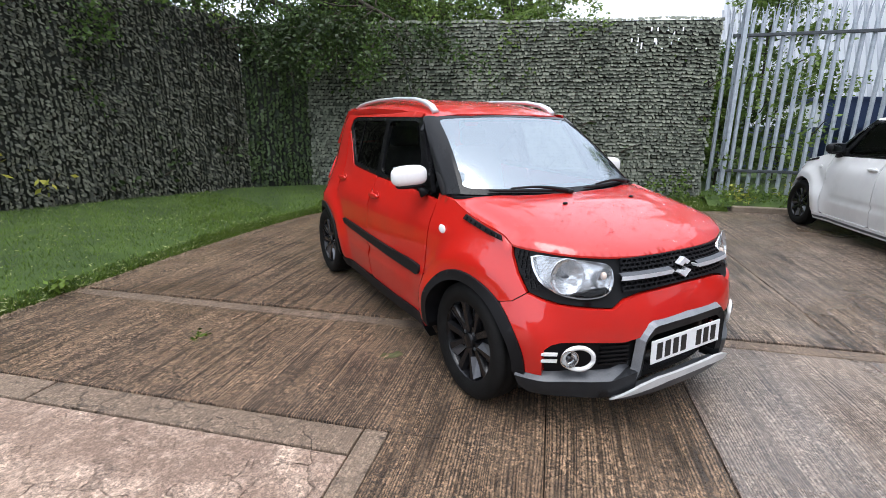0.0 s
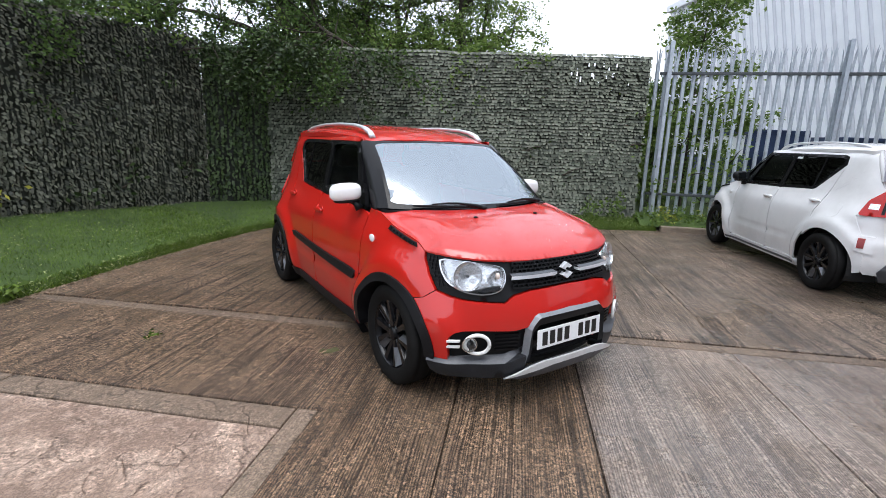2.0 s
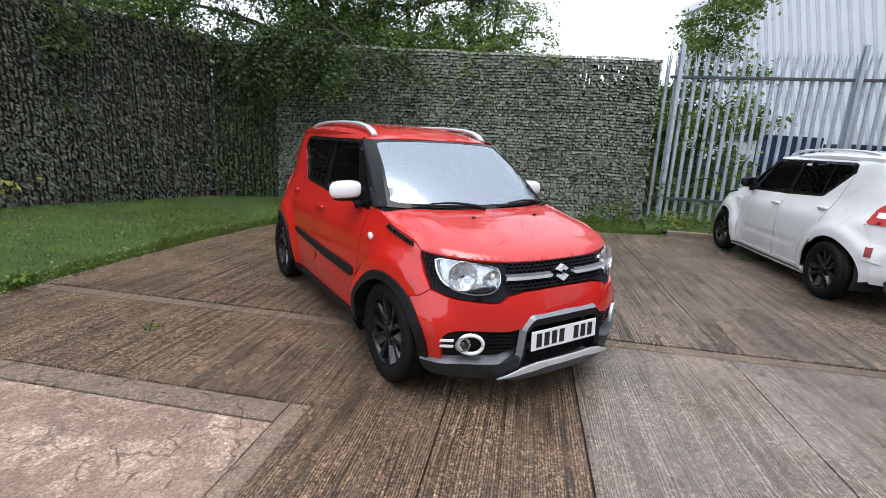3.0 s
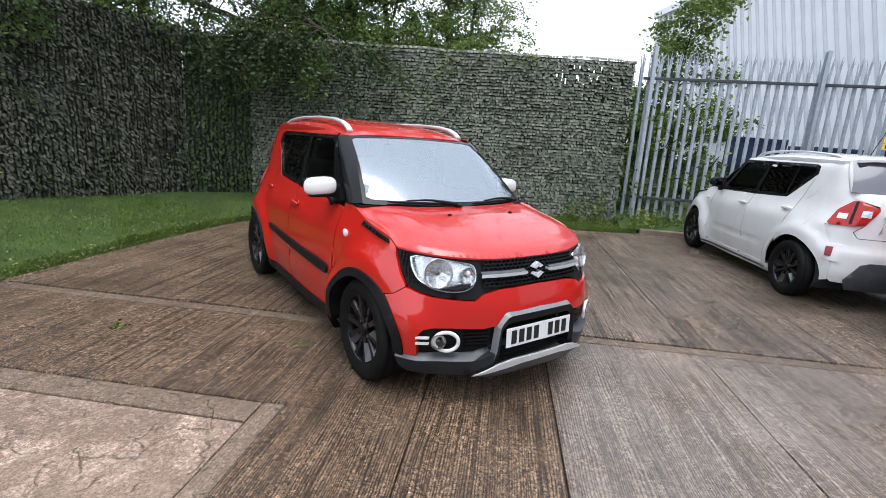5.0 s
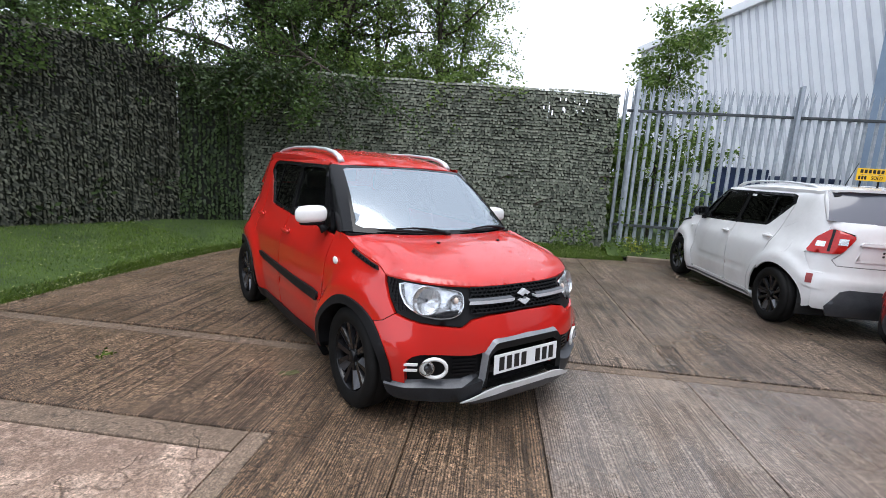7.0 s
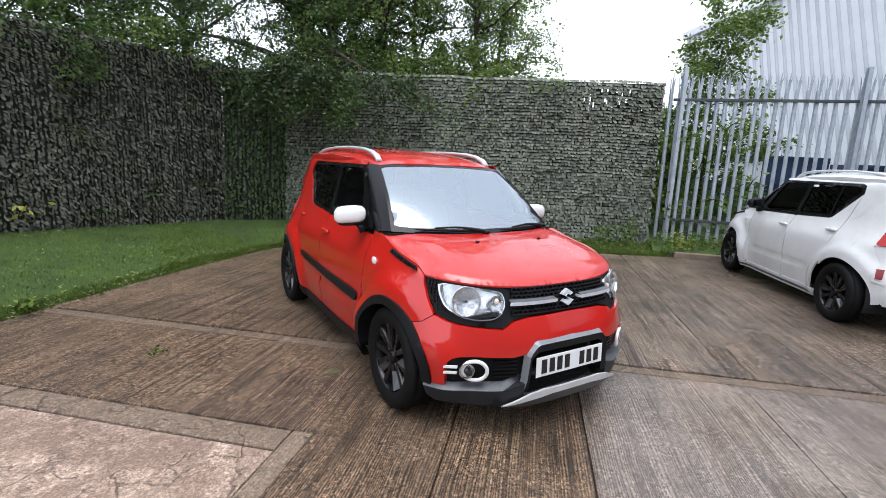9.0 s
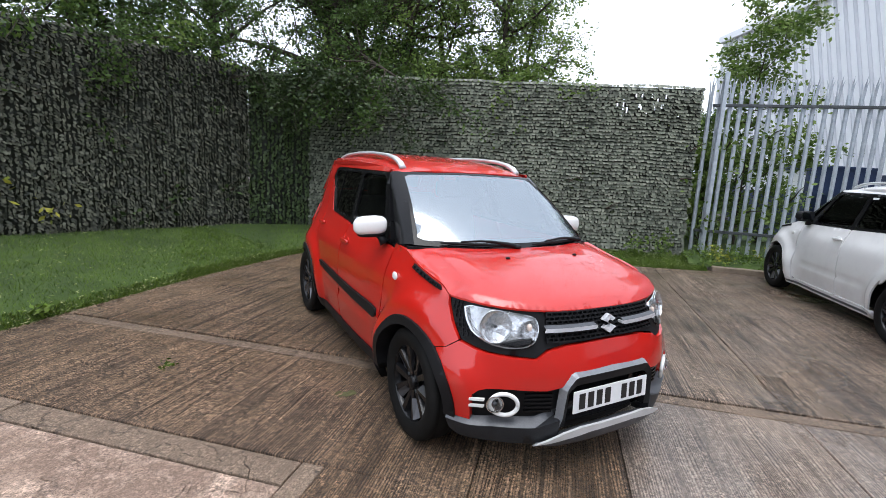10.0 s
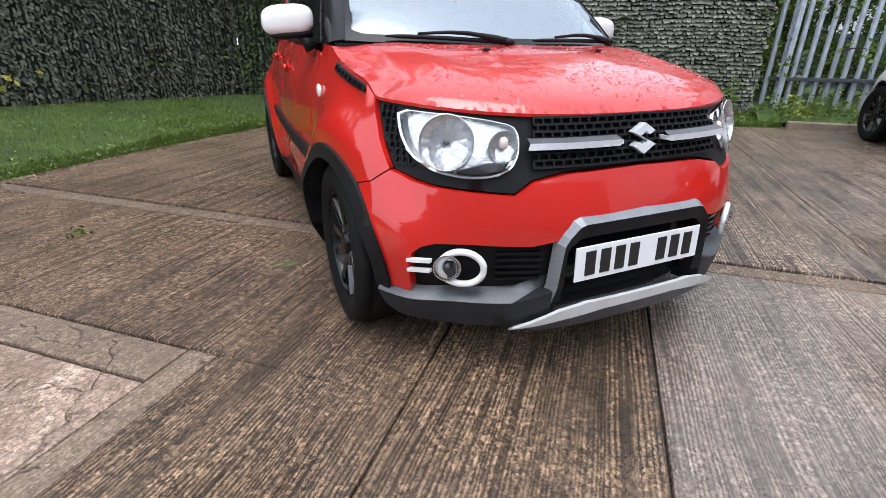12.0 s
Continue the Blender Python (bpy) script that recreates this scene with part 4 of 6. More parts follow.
def blob(size, power=2.6, rings=14, segs=22, m=None):
    """A rounded box-like body (superellipsoid)."""
    bm = bmesh.new()

    def sp(v):
        return math.copysign(abs(v) ** (2 / power), v)

    rows = []
    for i in range(rings + 1):
        la = -math.pi / 2 + math.pi * i / rings
        rows.append([bm.verts.new((size[0] * sp(math.cos(la)) * sp(math.cos(k * math.tau / segs)),
                                   size[1] * sp(math.cos(la)) * sp(math.sin(k * math.tau / segs)), size[2] * sp(math.sin(la)))) for k in range(segs)])
    for r0, r1 in zip(rows, rows[1:]):
        for k in range(segs):
            bm.faces.new((r0[k], r0[(k + 1) % segs], r1[(k + 1) % segs], r1[k]))
    bmesh.ops.remove_doubles(bm, verts=bm.verts, dist=1e-5)
    bmesh.ops.recalc_face_normals(bm, faces=bm.faces)
    if m is not None:
        bm.transform(m)
    return bm


PLASTIC = surface("textured_black_plastic", (0.005, 0.005, 0.006), (0.012, 0.0125, 0.014), (0.42, 0.58), scale=10, fine=220, bump=0.25, depth=0.001, spec=0.18)
GLOSS_BLACK = surface("gloss_black_trim", (0.005, 0.005, 0.006), (0.010, 0.010, 0.011), (0.12, 0.22), scale=6, fine=90, bump=0.02, spec=0.22)
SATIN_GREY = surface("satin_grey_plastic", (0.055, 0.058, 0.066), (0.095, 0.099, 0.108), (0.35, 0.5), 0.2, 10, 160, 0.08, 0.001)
# paler grey that paints light from above onto the frame's bevel
SATIN_TOP_LIT = surface("top_lit_satin_plastic", (0.15, 0.158, 0.172), (0.225, 0.233, 0.248), (0.3, 0.42), 0.3, 10, 160, 0.06, 0.001)
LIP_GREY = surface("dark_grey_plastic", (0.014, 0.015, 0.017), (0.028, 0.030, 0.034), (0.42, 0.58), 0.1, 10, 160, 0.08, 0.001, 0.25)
SKID_SILVER = surface("silver_skid_plastic", (0.58, 0.59, 0.60), (0.70, 0.71, 0.72), (0.28, 0.40), 0.3, 10, 140, 0.06, 0.001)
CHROME = surface("chrome", (0.78, 0.79, 0.81), (0.86, 0.87, 0.88), (0.05, 0.14), 1.0, 8, 60, 0.02, 0.001)
MIRROR = surface("dim_mirror", (0.30, 0.31, 0.33), (0.34, 0.35, 0.37), (0.03, 0.08), 1.0, 8, 60, 0)
RAIL_SILVER = surface("satin_silver_rail", (0.60, 0.61, 0.63), (0.70, 0.71, 0.73), (0.34, 0.46), 0.5, 8, 80, 0.02, 0.001)
LAMP_CHROME = surface("lamp_reflector", (0.60, 0.61, 0.63), (0.90, 0.91, 0.92), (0.14, 0.30), 0.85, 26, 60, 0.45, 0.004)
WHITE_PLASTIC = surface("white_gloss_plastic", (0.74, 0.74, 0.73), (0.82, 0.82, 0.81), (0.18, 0.3), scale=5, bump=0.02)
RUBBER = surface("tyre_rubber", (0.004, 0.004, 0.004), (0.011, 0.0108, 0.0105), (0.6, 0.8), scale=20, fine=120, bump=0.3, depth=0.002, spec=0.14)
RIM_BLACK = surface("black_alloy", (0.006, 0.006, 0.007), (0.014, 0.014, 0.016), (0.18, 0.32), 0.3, 9, 80, 0.02)
RIM_CUT = surface("machined_alloy_edge", (0.09, 0.09, 0.10), (0.15, 0.155, 0.165), (0.25, 0.4), 0.5, 9, 80, 0.02)
CABIN = surface("dark_cabin_trim", (0.012, 0.012, 0.013), (0.035, 0.035, 0.037), (0.7, 0.9), scale=7, bump=0.2)
SEAT_CLOTH = surface("grey_seat_cloth", (0.03, 0.031, 0.034), (0.07, 0.072, 0.076), (0.8, 0.95), scale=9, fine=200, bump=0.4)
UNDER = surface("underbody_black", (0.004, 0.004, 0.004), (0.012, 0.012, 0.012), (0.8, 0.95), scale=5)
# pale blue body colour stands in for part of the reflected sky
WINDSCREEN = glass("windscreen_glass", (0.70, 0.78, 0.80), 3.6, 0.11, 0.10, (0.55, 0.64, 0.74), (0.84, 0.92, 0.98))
SIDE_GLASS = glass("side_glass", (0.80, 0.86, 0.85), 1.28)
PRIVACY = glass("privacy_glass", (0.05, 0.052, 0.055), 1.28)
# grey-blue body holds the rain film and a painted sky reflection
REAR_GLASS = glass("rear_window_glass", (0.06, 0.062, 0.068), 1.6, 0.08, 0.45, (0.22, 0.225, 0.275))
AMBER = surface("amber_bulb", (0.66, 0.52, 0.44), (0.74, 0.62, 0.55), (0.1, 0.2), scale=30, bump=0)
WATER, wnt, wp = material("rain_water")
wp.inputs["Transmission Weight"].default_value, wp.inputs["Roughness"].default_value, wp.inputs["IOR"].default_value = 1.0, 0.02, 1.33
wp.inputs["Base Color"].default_value = (0.95, 0.97, 1.0, 1)
CLEAR_LENS = glass("clear_lamp_lens", (0.95, 0.96, 0.97), 1.45, 0.03)
RED_LENS = surface("red_lamp_lens", (0.34, 0.006, 0.005), (0.50, 0.014, 0.010), (0.05, 0.12), scale=30, fine=90, bump=0.05, depth=0.002)
PLATE_WHITE = surface("white_plate", (0.74, 0.75, 0.76), (0.82, 0.83, 0.84), (0.25, 0.35), scale=6, bump=0.0)
PLATE_YELLOW = surface("yellow_plate", (0.72, 0.42, 0.02), (0.82, 0.50, 0.03), (0.25, 0.35), scale=6, bump=0.0)
PLATE_BLACK = surface("plate_character_black", (0.008, 0.008, 0.008), (0.014, 0.014, 0.014), (0.4, 0.5), scale=6, bump=0.0)
SLOT_RED = surface("red_slot_backing", (0.16, 0.010, 0.010), (0.26, 0.02, 0.018), (0.3, 0.4), scale=6, bump=0.0)
RED_PAINT = paint("orange_red_paint", (0.50, 0.011, 0.006))
WHITE_PAINT = paint("pearl_white_paint", (0.72, 0.72, 0.715))
CRIMSON_PAINT = paint("dark_red_paint", (0.30, 0.012, 0.010))


def wheel_template():
    hub = new("wheel")
    hub.empty_display_size = 0.05
    tyre_profile = [(-0.075, 0.205), (-0.088, 0.225), (-0.094, 0.255), (-0.088, 0.285), (-0.072, 0.301), (-0.05, 0.306), (-0.045, 0.300), (-0.038, 0.306), (0.0, 0.308),
                    (0.038, 0.306), (0.045, 0.300), (0.05, 0.306), (0.072, 0.301), (0.088, 0.285), (0.094, 0.255), (0.088, 0.225), (0.075, 0.205)]
    tyre = part("tyre", lathe(tyre_profile, 64), RUBBER, hub, "black rubber tyre", True)
    rim = part("rim", lathe([(0.078, 0.213), (0.072, 0.207), (0.055, 0.200), (0.01, 0.192), (-0.07, 0.190), (-0.075, 0.205)], 56), RIM_BLACK, hub, "black alloy rim", True)
    part("brake_disc", lathe([(0.0, 0.02), (0.0, 0.13), (-0.02, 0.13), (-0.02, 0.02)], 32), GALV_DARK, hub, "dull steel brake disc")
    part("barrel_back", lathe([(-0.06, 0.0), (-0.06, 0.195)], 32), UNDER, hub)
    spoke = bmesh.new()
    for k in range(5):
        for s in (-1, 1):
            a0 = k * math.tau / 5 + s * 0.13
            a1 = k * math.tau / 5 + s * 0.30
            r0, r1 = 0.035, 0.203
            p0 = Vector((0.052, r0 * math.cos(a0), r0 * math.sin(a0)))
            p1 = Vector((0.068, r1 * math.cos(a1), r1 * math.sin(a1)))
            d = (p1 - p0).normalized()
            w = Vector((0, -d.z, d.y)).normalized()
            rows = []
            for p, h, dep in ((p0, 0.024, 0.03), (p0.lerp(p1, 0.5), 0.024, 0.028), (p1, 0.028, 0.024)):
                rows.append([spoke.verts.new(p + w * h - Vector((dep, 0, 0))), spoke.verts.new(p + w * h * 0.62), spoke.verts.new(p - w * h * 0.62),
                             spoke.verts.new(p - w * h - Vector((dep, 0, 0)))])
            for q0, q1 in zip(rows, rows[1:]):
                for j in range(3):
                    spoke.faces.new((q0[j], q0[j + 1], q1[j + 1], q1[j]))
    bmesh.ops.recalc_face_normals(spoke, faces=spoke.faces)
    outward(spoke, (-1, 0, 0))
    part("spokes", spoke, RIM_BLACK, hub, "twin-spoke black alloy")
    for k in range(5):
        cut = bmesh.new()
        a = k * math.tau / 5
        pts = [(0.072, 0.199, a + 0.40), (0.064, 0.085, a + 0.36), (0.036, 0.090, a + 0.62), (0.048, 0.190, a + 0.62)]
        cut.faces.new([cut.verts.new((x, r * math.cos(w), r * math.sin(w))) for x, r, w in pts])
        outward(cut, (-1, 0, 0))
        part("spoke_insert", cut, RIM_CUT, hub, "bright machined spoke flank")
    part("hub_cap", lathe([(0.05, 0.042), (0.066, 0.040), (0.070, 0.030), (0.072, 0.0001)], 24), GLOSS_BLACK, hub, "gloss black centre cap", True)
    for k in range(4):
        a = k * math.tau / 4 + 0.4
        part("wheel_nut", lathe([(0.04, 0.011), (0.056, 0.010), (0.060, 0.0001)], 8), GALV_DARK, rim).location = (0, 0.055 * math.cos(a), 0.055 * math.sin(a))
    return hub


WHEEL = wheel_template()


def bars_bm(spots, surf, off, thick, sx=1):
    """Flat bars (u0, z0, u1, z1) standing off a surface."""
    bm = bmesh.new()
    for u0, z0, u1, z1 in spots:
        q = [(u0, z0), (u1, z0), (u1, z1), (u0, z1)]
        top = [bm.verts.new(surf(p, off) * Vector((sx, 1, 1))) for p in q]
        low = [bm.verts.new(surf(p, off - thick) * Vector((sx, 1, 1))) for p in q]
        bm.faces.new(top)
        for k in range(4):
            bm.faces.new((top[k], low[k], low[(k + 1) % 4], top[(k + 1) % 4]))
    bmesh.ops.recalc_face_normals(bm, faces=bm.faces)
    return bm


def number_plate(car, m, chars, wide=0.52, high=0.111):
    """Plate with plain bars where its characters stand."""
    p = part("number_plate", box_bm((wide, 0.006, high), m, 0.0025), PLATE_WHITE, car, "white number plate with black bars")
    step = wide * 0.90 / len(chars)
    for k, c in enumerate(chars):
        if c != " ":
            bar = box_bm((step * 0.66, 0.004, high * 0.70), m @ Matrix.Translation((-wide * 0.45 + step * (k + 0.5), -0.0036, 0)), 0.001)
            part("character_bar", bar, PLATE_BLACK, p)
    return p


def lettering(name, words, size, m, mat, parent):
    """Raised letters in the built-in font."""
    cu = bpy.data.curves.new(name, "FONT")
    cu.body, cu.size, cu.extrude, cu.align_x, cu.align_y = words, size, 0.001, "CENTER", "CENTER"
    ob = bpy.data.objects.new(name, cu)
    me = bpy.data.meshes.new_from_object(ob)
    bpy.data.objects.remove(ob)
    bpy.data.curves.remove(cu)
    me.transform(m)
    me.materials.append(mat)
    letters = new(name, me)
    letters.parent = parent
    return letters


def roof_sign(car):
    """Two yellow boards on the roof, one above the other, facing backwards."""
    turn = Matrix.Rotation(radians(180), 4, "Z")
    for z, words in ((1.735, ""), (1.662, "SOLD")):
        m = Matrix.Translation((-0.39, 2.0, z)) @ turn
        board = part("sign_board", box_bm((0.36, 0.006, 0.069), m, 0.002), PLATE_YELLOW, car, "yellow roof sign board with black characters")
        for k in range(3 if words else 6):
            x = -0.142 + k * 0.036 if words else -0.125 + k * 0.050
            part("character_bar", box_bm((0.024 if words else 0.034, 0.004, 0.040), m @ Matrix.Translation((x, -0.0036, 0)), 0.001), PLATE_BLACK, board)
        if words:
            lettering("lettering", words, 0.056, m @ Matrix.Translation((0.070, -0.0038, 0)) @ Matrix.Rotation(radians(90), 4, "X"), PLATE_BLACK, board)
    for x in (-0.50, -0.28):
        part("sign_foot", box_bm((0.02, 0.012, 0.23), Matrix.Translation((x, 1.988, 1.645)), 0.003), PLASTIC, car, "black sign foot")


def bevelled(z0, z1, o0, o1):
    """The shell, standing off by o0 at height z0 and o1 at z1."""
    return lambda p, o: shell(p, o + lerp(o0, o1, min(1.0, max(0.0, (p[1] - z0) / (z1 - z0)))))


def chart_strip(name, line_a, off_a, line_b, off_b, mat, parent, label="", n=3, sx=1):
    """A band between two lines of the shell's chart."""
    bm = bmesh.new()
    rows = []
    for (ua, za), (ub, zb) in zip(line_a, line_b):
        rows.append([bm.verts.new(shell((lerp(ua, ub, k / n), lerp(za, zb, k / n)), lerp(off_a, off_b, k / n)) * Vector((sx, 1, 1))) for k in range(n + 1)])
    for r0, r1 in zip(rows, rows[1:]):
        for k in range(n):
            bm.faces.new((r0[k], r0[k + 1], r1[k + 1], r1[k]))
    outward(bm, (0, 1.5, 0.45))
    ob = part(name, bm, mat, parent, label, False)
    return ob


def lamp_outline():
    return rounded([(F(0.724), 0.830), (F(0.635), 0.821), (F(0.545), 0.808), (F(0.468), 0.793), (F(0.448), 0.765), (F(0.448), 0.718), (F(0.468), 0.680), (F(0.515), 0.658), (F(0.585), 0.652),
                    (F(0.650), 0.664), (F(0.697), 0.706), (F(0.716), 0.765)], 1, 0.2)


def rain_beads(car):
    """Rain standing in flat beads on the bonnet and roof."""
    rng = random.Random(91)
    verts, faces = [], []
    for k in range(5200):
        hood = k < 3600
        if hood:
            x, y = rng.uniform(-0.66, 0.66), rng.uniform(-0.56, 0.14)
            if y < float(np.interp(abs(x), LEAD_X, LEAD_Y)) + 0.012:
                continue
            if noise.noise(Vector((x * 6, y * 6, 1.0))) < rng.uniform(-0.35, 0.25):
                continue
            surf = hood_surf
        else:
            x, y = rng.uniform(-0.48, 0.48), rng.uniform(0.95, 2.6)
            surf = roof_surf
        r = 0.0018 + 0.0038 * rng.random() ** 2.5
        o = surf((x, y), 0.0004)
        e1 = (surf((x + 0.01, y), 0.0004) - o).normalized()
        e2 = (surf((x, y + 0.01), 0.0004) - o).normalized()
        up = e1.cross(e2).normalized()
        n = len(verts)
        for rr, h in ((1.0, 0.0), (0.78, 0.30), (0.40, 0.48)):
            for a in range(7):
                verts.append(o + (e1 * math.cos(a * math.tau / 7) + e2 * math.sin(a * math.tau / 7)) * r * rr + up * r * h)
        verts.append(o + up * r * 0.52)
        for ring in (0, 7):
            faces += [(n + ring + a, n + ring + (a + 1) % 7, n + ring + 7 + (a + 1) % 7, n + ring + 7 + a) for a in range(7)]
        faces += [(n + 14 + a, n + 14 + (a + 1) % 7, n + 21) for a in range(7)]
    raw("rain_water", verts, faces, WATER, car, "clear rain beads", True, "stuff")


def make_car(place, colour, label, moulding=False, white_caps=False, plate=True, rear_plate=False, cladding=True, tail_detail=False):
    car = thing("hatchback_car", place, label, "car", "parked cars")

    def both(fn):
        for sx in (1, -1):
            fn(sx)

    arch_r, arch_y = 0.357, {0.0: 0.008, AXLE: AXLE}
    # flanks
    def flanks(sx):
        fender = [(S(0.49), 0.24)] + [(S(0.49), 0.30), (S(0.465), 0.55), (S(0.445), 0.80), (S(0.44), 1.004), (S(0.30), 0.990), (S(0.14), 0.950), (S(0.09), 0.938), (S(-0.16), 0.887), (S(-0.225), 0.851),
                  (S(-0.235), 0.81), (S(-0.275), 0.740), (S(-0.335), 0.662), (S(-0.285), 0.620), (S(-0.228), 0.604)] + \
                 [(S(0.008 - 0.357 * math.cos(radians(a))), 0.31 + 0.357 * math.sin(radians(a))) for a in range(56, 186, 6)] + [(S(0.395), 0.24)]
        panel("front_wing", fender, shell, colour, car, sx)
        front_door = [(S(0.505), 0.245), (S(0.475), 0.55), (S(0.455), 0.80), (S(0.45), 0.965), (S(0.62), 0.985), (S(1.38), 1.008), (S(1.39), 0.80), (S(1.395), 0.50), (S(1.405), 0.245)]
        d1 = panel("front_door", rounded(front_door, 1, 0.06), shell, colour, car, sx)
        rear_door = [(S(1.415), 0.245), (S(1.405), 0.50), (S(1.40), 0.80), (S(1.39), 1.008), (S(1.99), 1.040), (S(2.285), 1.320), (S(2.25), 1.15), (S(2.21), 0.95), (S(2.18), 0.80)] + \
                    [(S(AXLE - (arch_r + 0.03) * math.cos(radians(a))), 0.31 + (arch_r + 0.03) * math.sin(radians(a))) for a in range(52, -1, -8)] + [(S(2.03), 0.245)]
        d2 = panel("rear_door", rounded(rear_door, 1, 0.04), shell, colour, car, sx)
        quarter = [(S(2.19), 0.80), (S(2.22), 0.95), (S(2.26), 1.15), (S(2.298), 1.33), (S(2.27), 1.41), (S(2.20), 1.43), (S(0.88), 1.425), (S(0.87), 1.448), (S(1.5), 1.490), (S(2.2), 1.488), (S(2.62), 1.47), (S(2.80), 1.185),
                   (R(0.625), 1.11), (S(2.735), 0.87), (S(2.715), 0.845), (S(2.795), 0.68), (S(2.84), 0.45), (S(2.84), 0.30)] + \
                  [(S(AXLE + arch_r * math.cos(radians(a))), 0.31 + arch_r * math.sin(radians(a))) for a in range(-5, 142, 6)]
        panel("rear_quarter", quarter, shell, colour, car, sx)
        # black sill and arch cladding
        panel("sill", [(S(0.40), 0.165), (S(0.41), 0.245), (S(2.05), 0.245), (S(2.08), 0.165)], shell, PLASTIC if cladding else colour, car, sx, off=0.012, depth=0.05, label="black plastic sill cladding" if cladding else "")
        if not cladding:
            part("sill_strip", bars_bm([(S(lerp(0.42, 2.02, k / 12)), 0.185, S(lerp(0.42, 2.02, (k + 1) / 12)), 0.212) for k in range(12)], shell, 0.016, 0.01, sx), SATIN_GREY, car, "grey sill strip")
        for wy, nm in ((0.0, "front"), (AXLE, "rear")):
            ay, ar = arch_y[wy], arch_r + (0.016 if wy == 0.0 else 0.018)
            if cladding:
                outer = [(S(ay - ar * math.cos(radians(a))), 0.31 + ar * math.sin(radians(a))) for a in range(-8, 189, 6)]
                inner = [(S(ay - (ar - 0.052) * math.cos(radians(a))), 0.31 + (ar - 0.052) * math.sin(radians(a))) for a in range(188, -9, -6)]
                panel("wheel_arch_trim", outer + inner, shell, PLASTIC, car, sx, off=0.012, depth=0.12, label="black plastic wheel arch trim")
            liner = bmesh.new()
            ring = []
            for a in range(-20, 201, 10):
                y, z = ay - 0.36 * math.cos(radians(a)), 0.31 + 0.36 * math.sin(radians(a))
                ring.append([liner.verts.new((x * sx, y, z)) for x in (0.735, 0.42)])
            for q0, q1 in zip(ring, ring[1:]):
                liner.faces.new((q0[0], q0[1], q1[1], q1[0]))
            part("wheel_well", liner, UNDER, car)
        # glasshouse
        frame_loop = [(S(0.52), 0.988), (S(0.69), 1.21), (S(0.86), 1.420), (S(2.19), 1.424), (S(2.262), 1.404), (S(2.29), 1.335), (S(1.99), 1.047), (S(1.385), 1.012)]
        g1 = rounded([(S(0.66), 1.020), (S(0.765), 1.20), (S(0.895), 1.398), (S(1.375), 1.40), (S(1.36), 1.2), (S(1.335), 1.035)], 1, 0.1)
        g2 = rounded([(S(1.415), 1.038), (S(1.43), 1.2), (S(1.44), 1.40), (S(2.17), 1.398), (S(2.225), 1.378), (S(2.235), 1.335), (S(1.97), 1.074)], 1, 0.08)
        panel("window_surround", frame_loop, shell, GLOSS_BLACK, car, sx, off=-0.004, depth=0.03, holes=(g1, g2), label="gloss black window surround")
        panel("front_side_window", g1, shell, SIDE_GLASS, car, sx, off=-0.012, depth=0)
        panel("rear_side_window", g2, shell, PRIVACY, car, sx, off=-0.012, depth=0, label="dark privacy glass")
        part("quarter_pillar", bars_bm([(S(1.93), 1.072, S(1.952), 1.40)], shell, -0.006, 0.01, sx), GLOSS_BLACK, car)
        # windscreen pillar
        n = 10
        a_in = [screen_surf((1.0, k / n)) for k in range(n + 1)]
        a_out = [shell((S(lerp(0.42, 0.855, k / n)), lerp(0.998, 1.425, k / n)), -0.002) for k in range(n + 1)]
        ruled("windscreen_pillar", a_in, a_out, GLOSS_BLACK, car, sx, "black windscreen pillar")
        # mirror
        mm = Matrix.Translation((sx * 0.838, 0.605, 1.092)) @ Matrix.Rotation(radians(17 * sx), 4, "Z") @ Matrix.Rotation(radians(4 * sx), 4, "Y")
        mir = part("door_mirror", blob((0.106, 0.058, 0.060), 3.0, m=mm), WHITE_PLASTIC if white_caps else PLASTIC, car, "white door mirror cap" if white_caps else "door mirror", True)
        part("mirror_base", blob((0.088, 0.05, 0.018), 2.6, m=mm @ Matrix.Translation((-0.008 * sx, 0.004, -0.056))), PLASTIC, mir, "black mirror underside", True)
        part("mirror_glass", box_bm((0.17, 0.004, 0.10), mm @ Matrix.Translation((0, 0.058, 0)), 0.001), MIRROR, mir, "mirror glass")
        part("mirror_stem", tube_bm([(sx * 0.80, 0.60, 1.05), (sx * 0.77, 0.575, 1.015), (sx * 0.75, 0.565, 0.985)], [0.026, 0.028, 0.045], 12, 0.7), PLASTIC, mir, "black mirror stem", True)
        # door handles
        for y, d, zz in ((1.29, d1, 0.885), (2.13, d2, 0.930)):
            part("door_handle", blob((0.014, 0.088, 0.017), 2.8, m=Matrix.Translation(shell((S(y), zz), 0.022) * Vector((sx, 1, 1)))), colour, d, "", True)
            part("handle_recess", blob((0.006, 0.05, 0.034), 2.2, m=Matrix.Translation(shell((S(y - 0.02), zz - 0.002), 0.001) * Vector((sx, 1, 1)))), colour, d, "", True)
        if moulding:
            band = [(S(0.56), 0.505), (S(0.52), 0.530), (S(0.53), 0.578), (S(1.2), 0.590), (S(1.93), 0.612), (S(1.99), 0.60), (S(1.93), 0.560), (S(1.2), 0.532)]
            panel("side_moulding", rounded(band, 1, 0.15), shell, PLASTIC, car, sx, off=0.016, depth=0.02, label="black plastic side moulding")
        # lamp repeater and wing garnish
        part("side_repeater", blob((0.008, 0.034, 0.024), 2.2, m=Matrix.Translation(shell((S(0.30), 0.835), 0.004) * Vector((sx, 1, 1)))), WHITE_PLASTIC, car, "small white side repeater lamp", True)
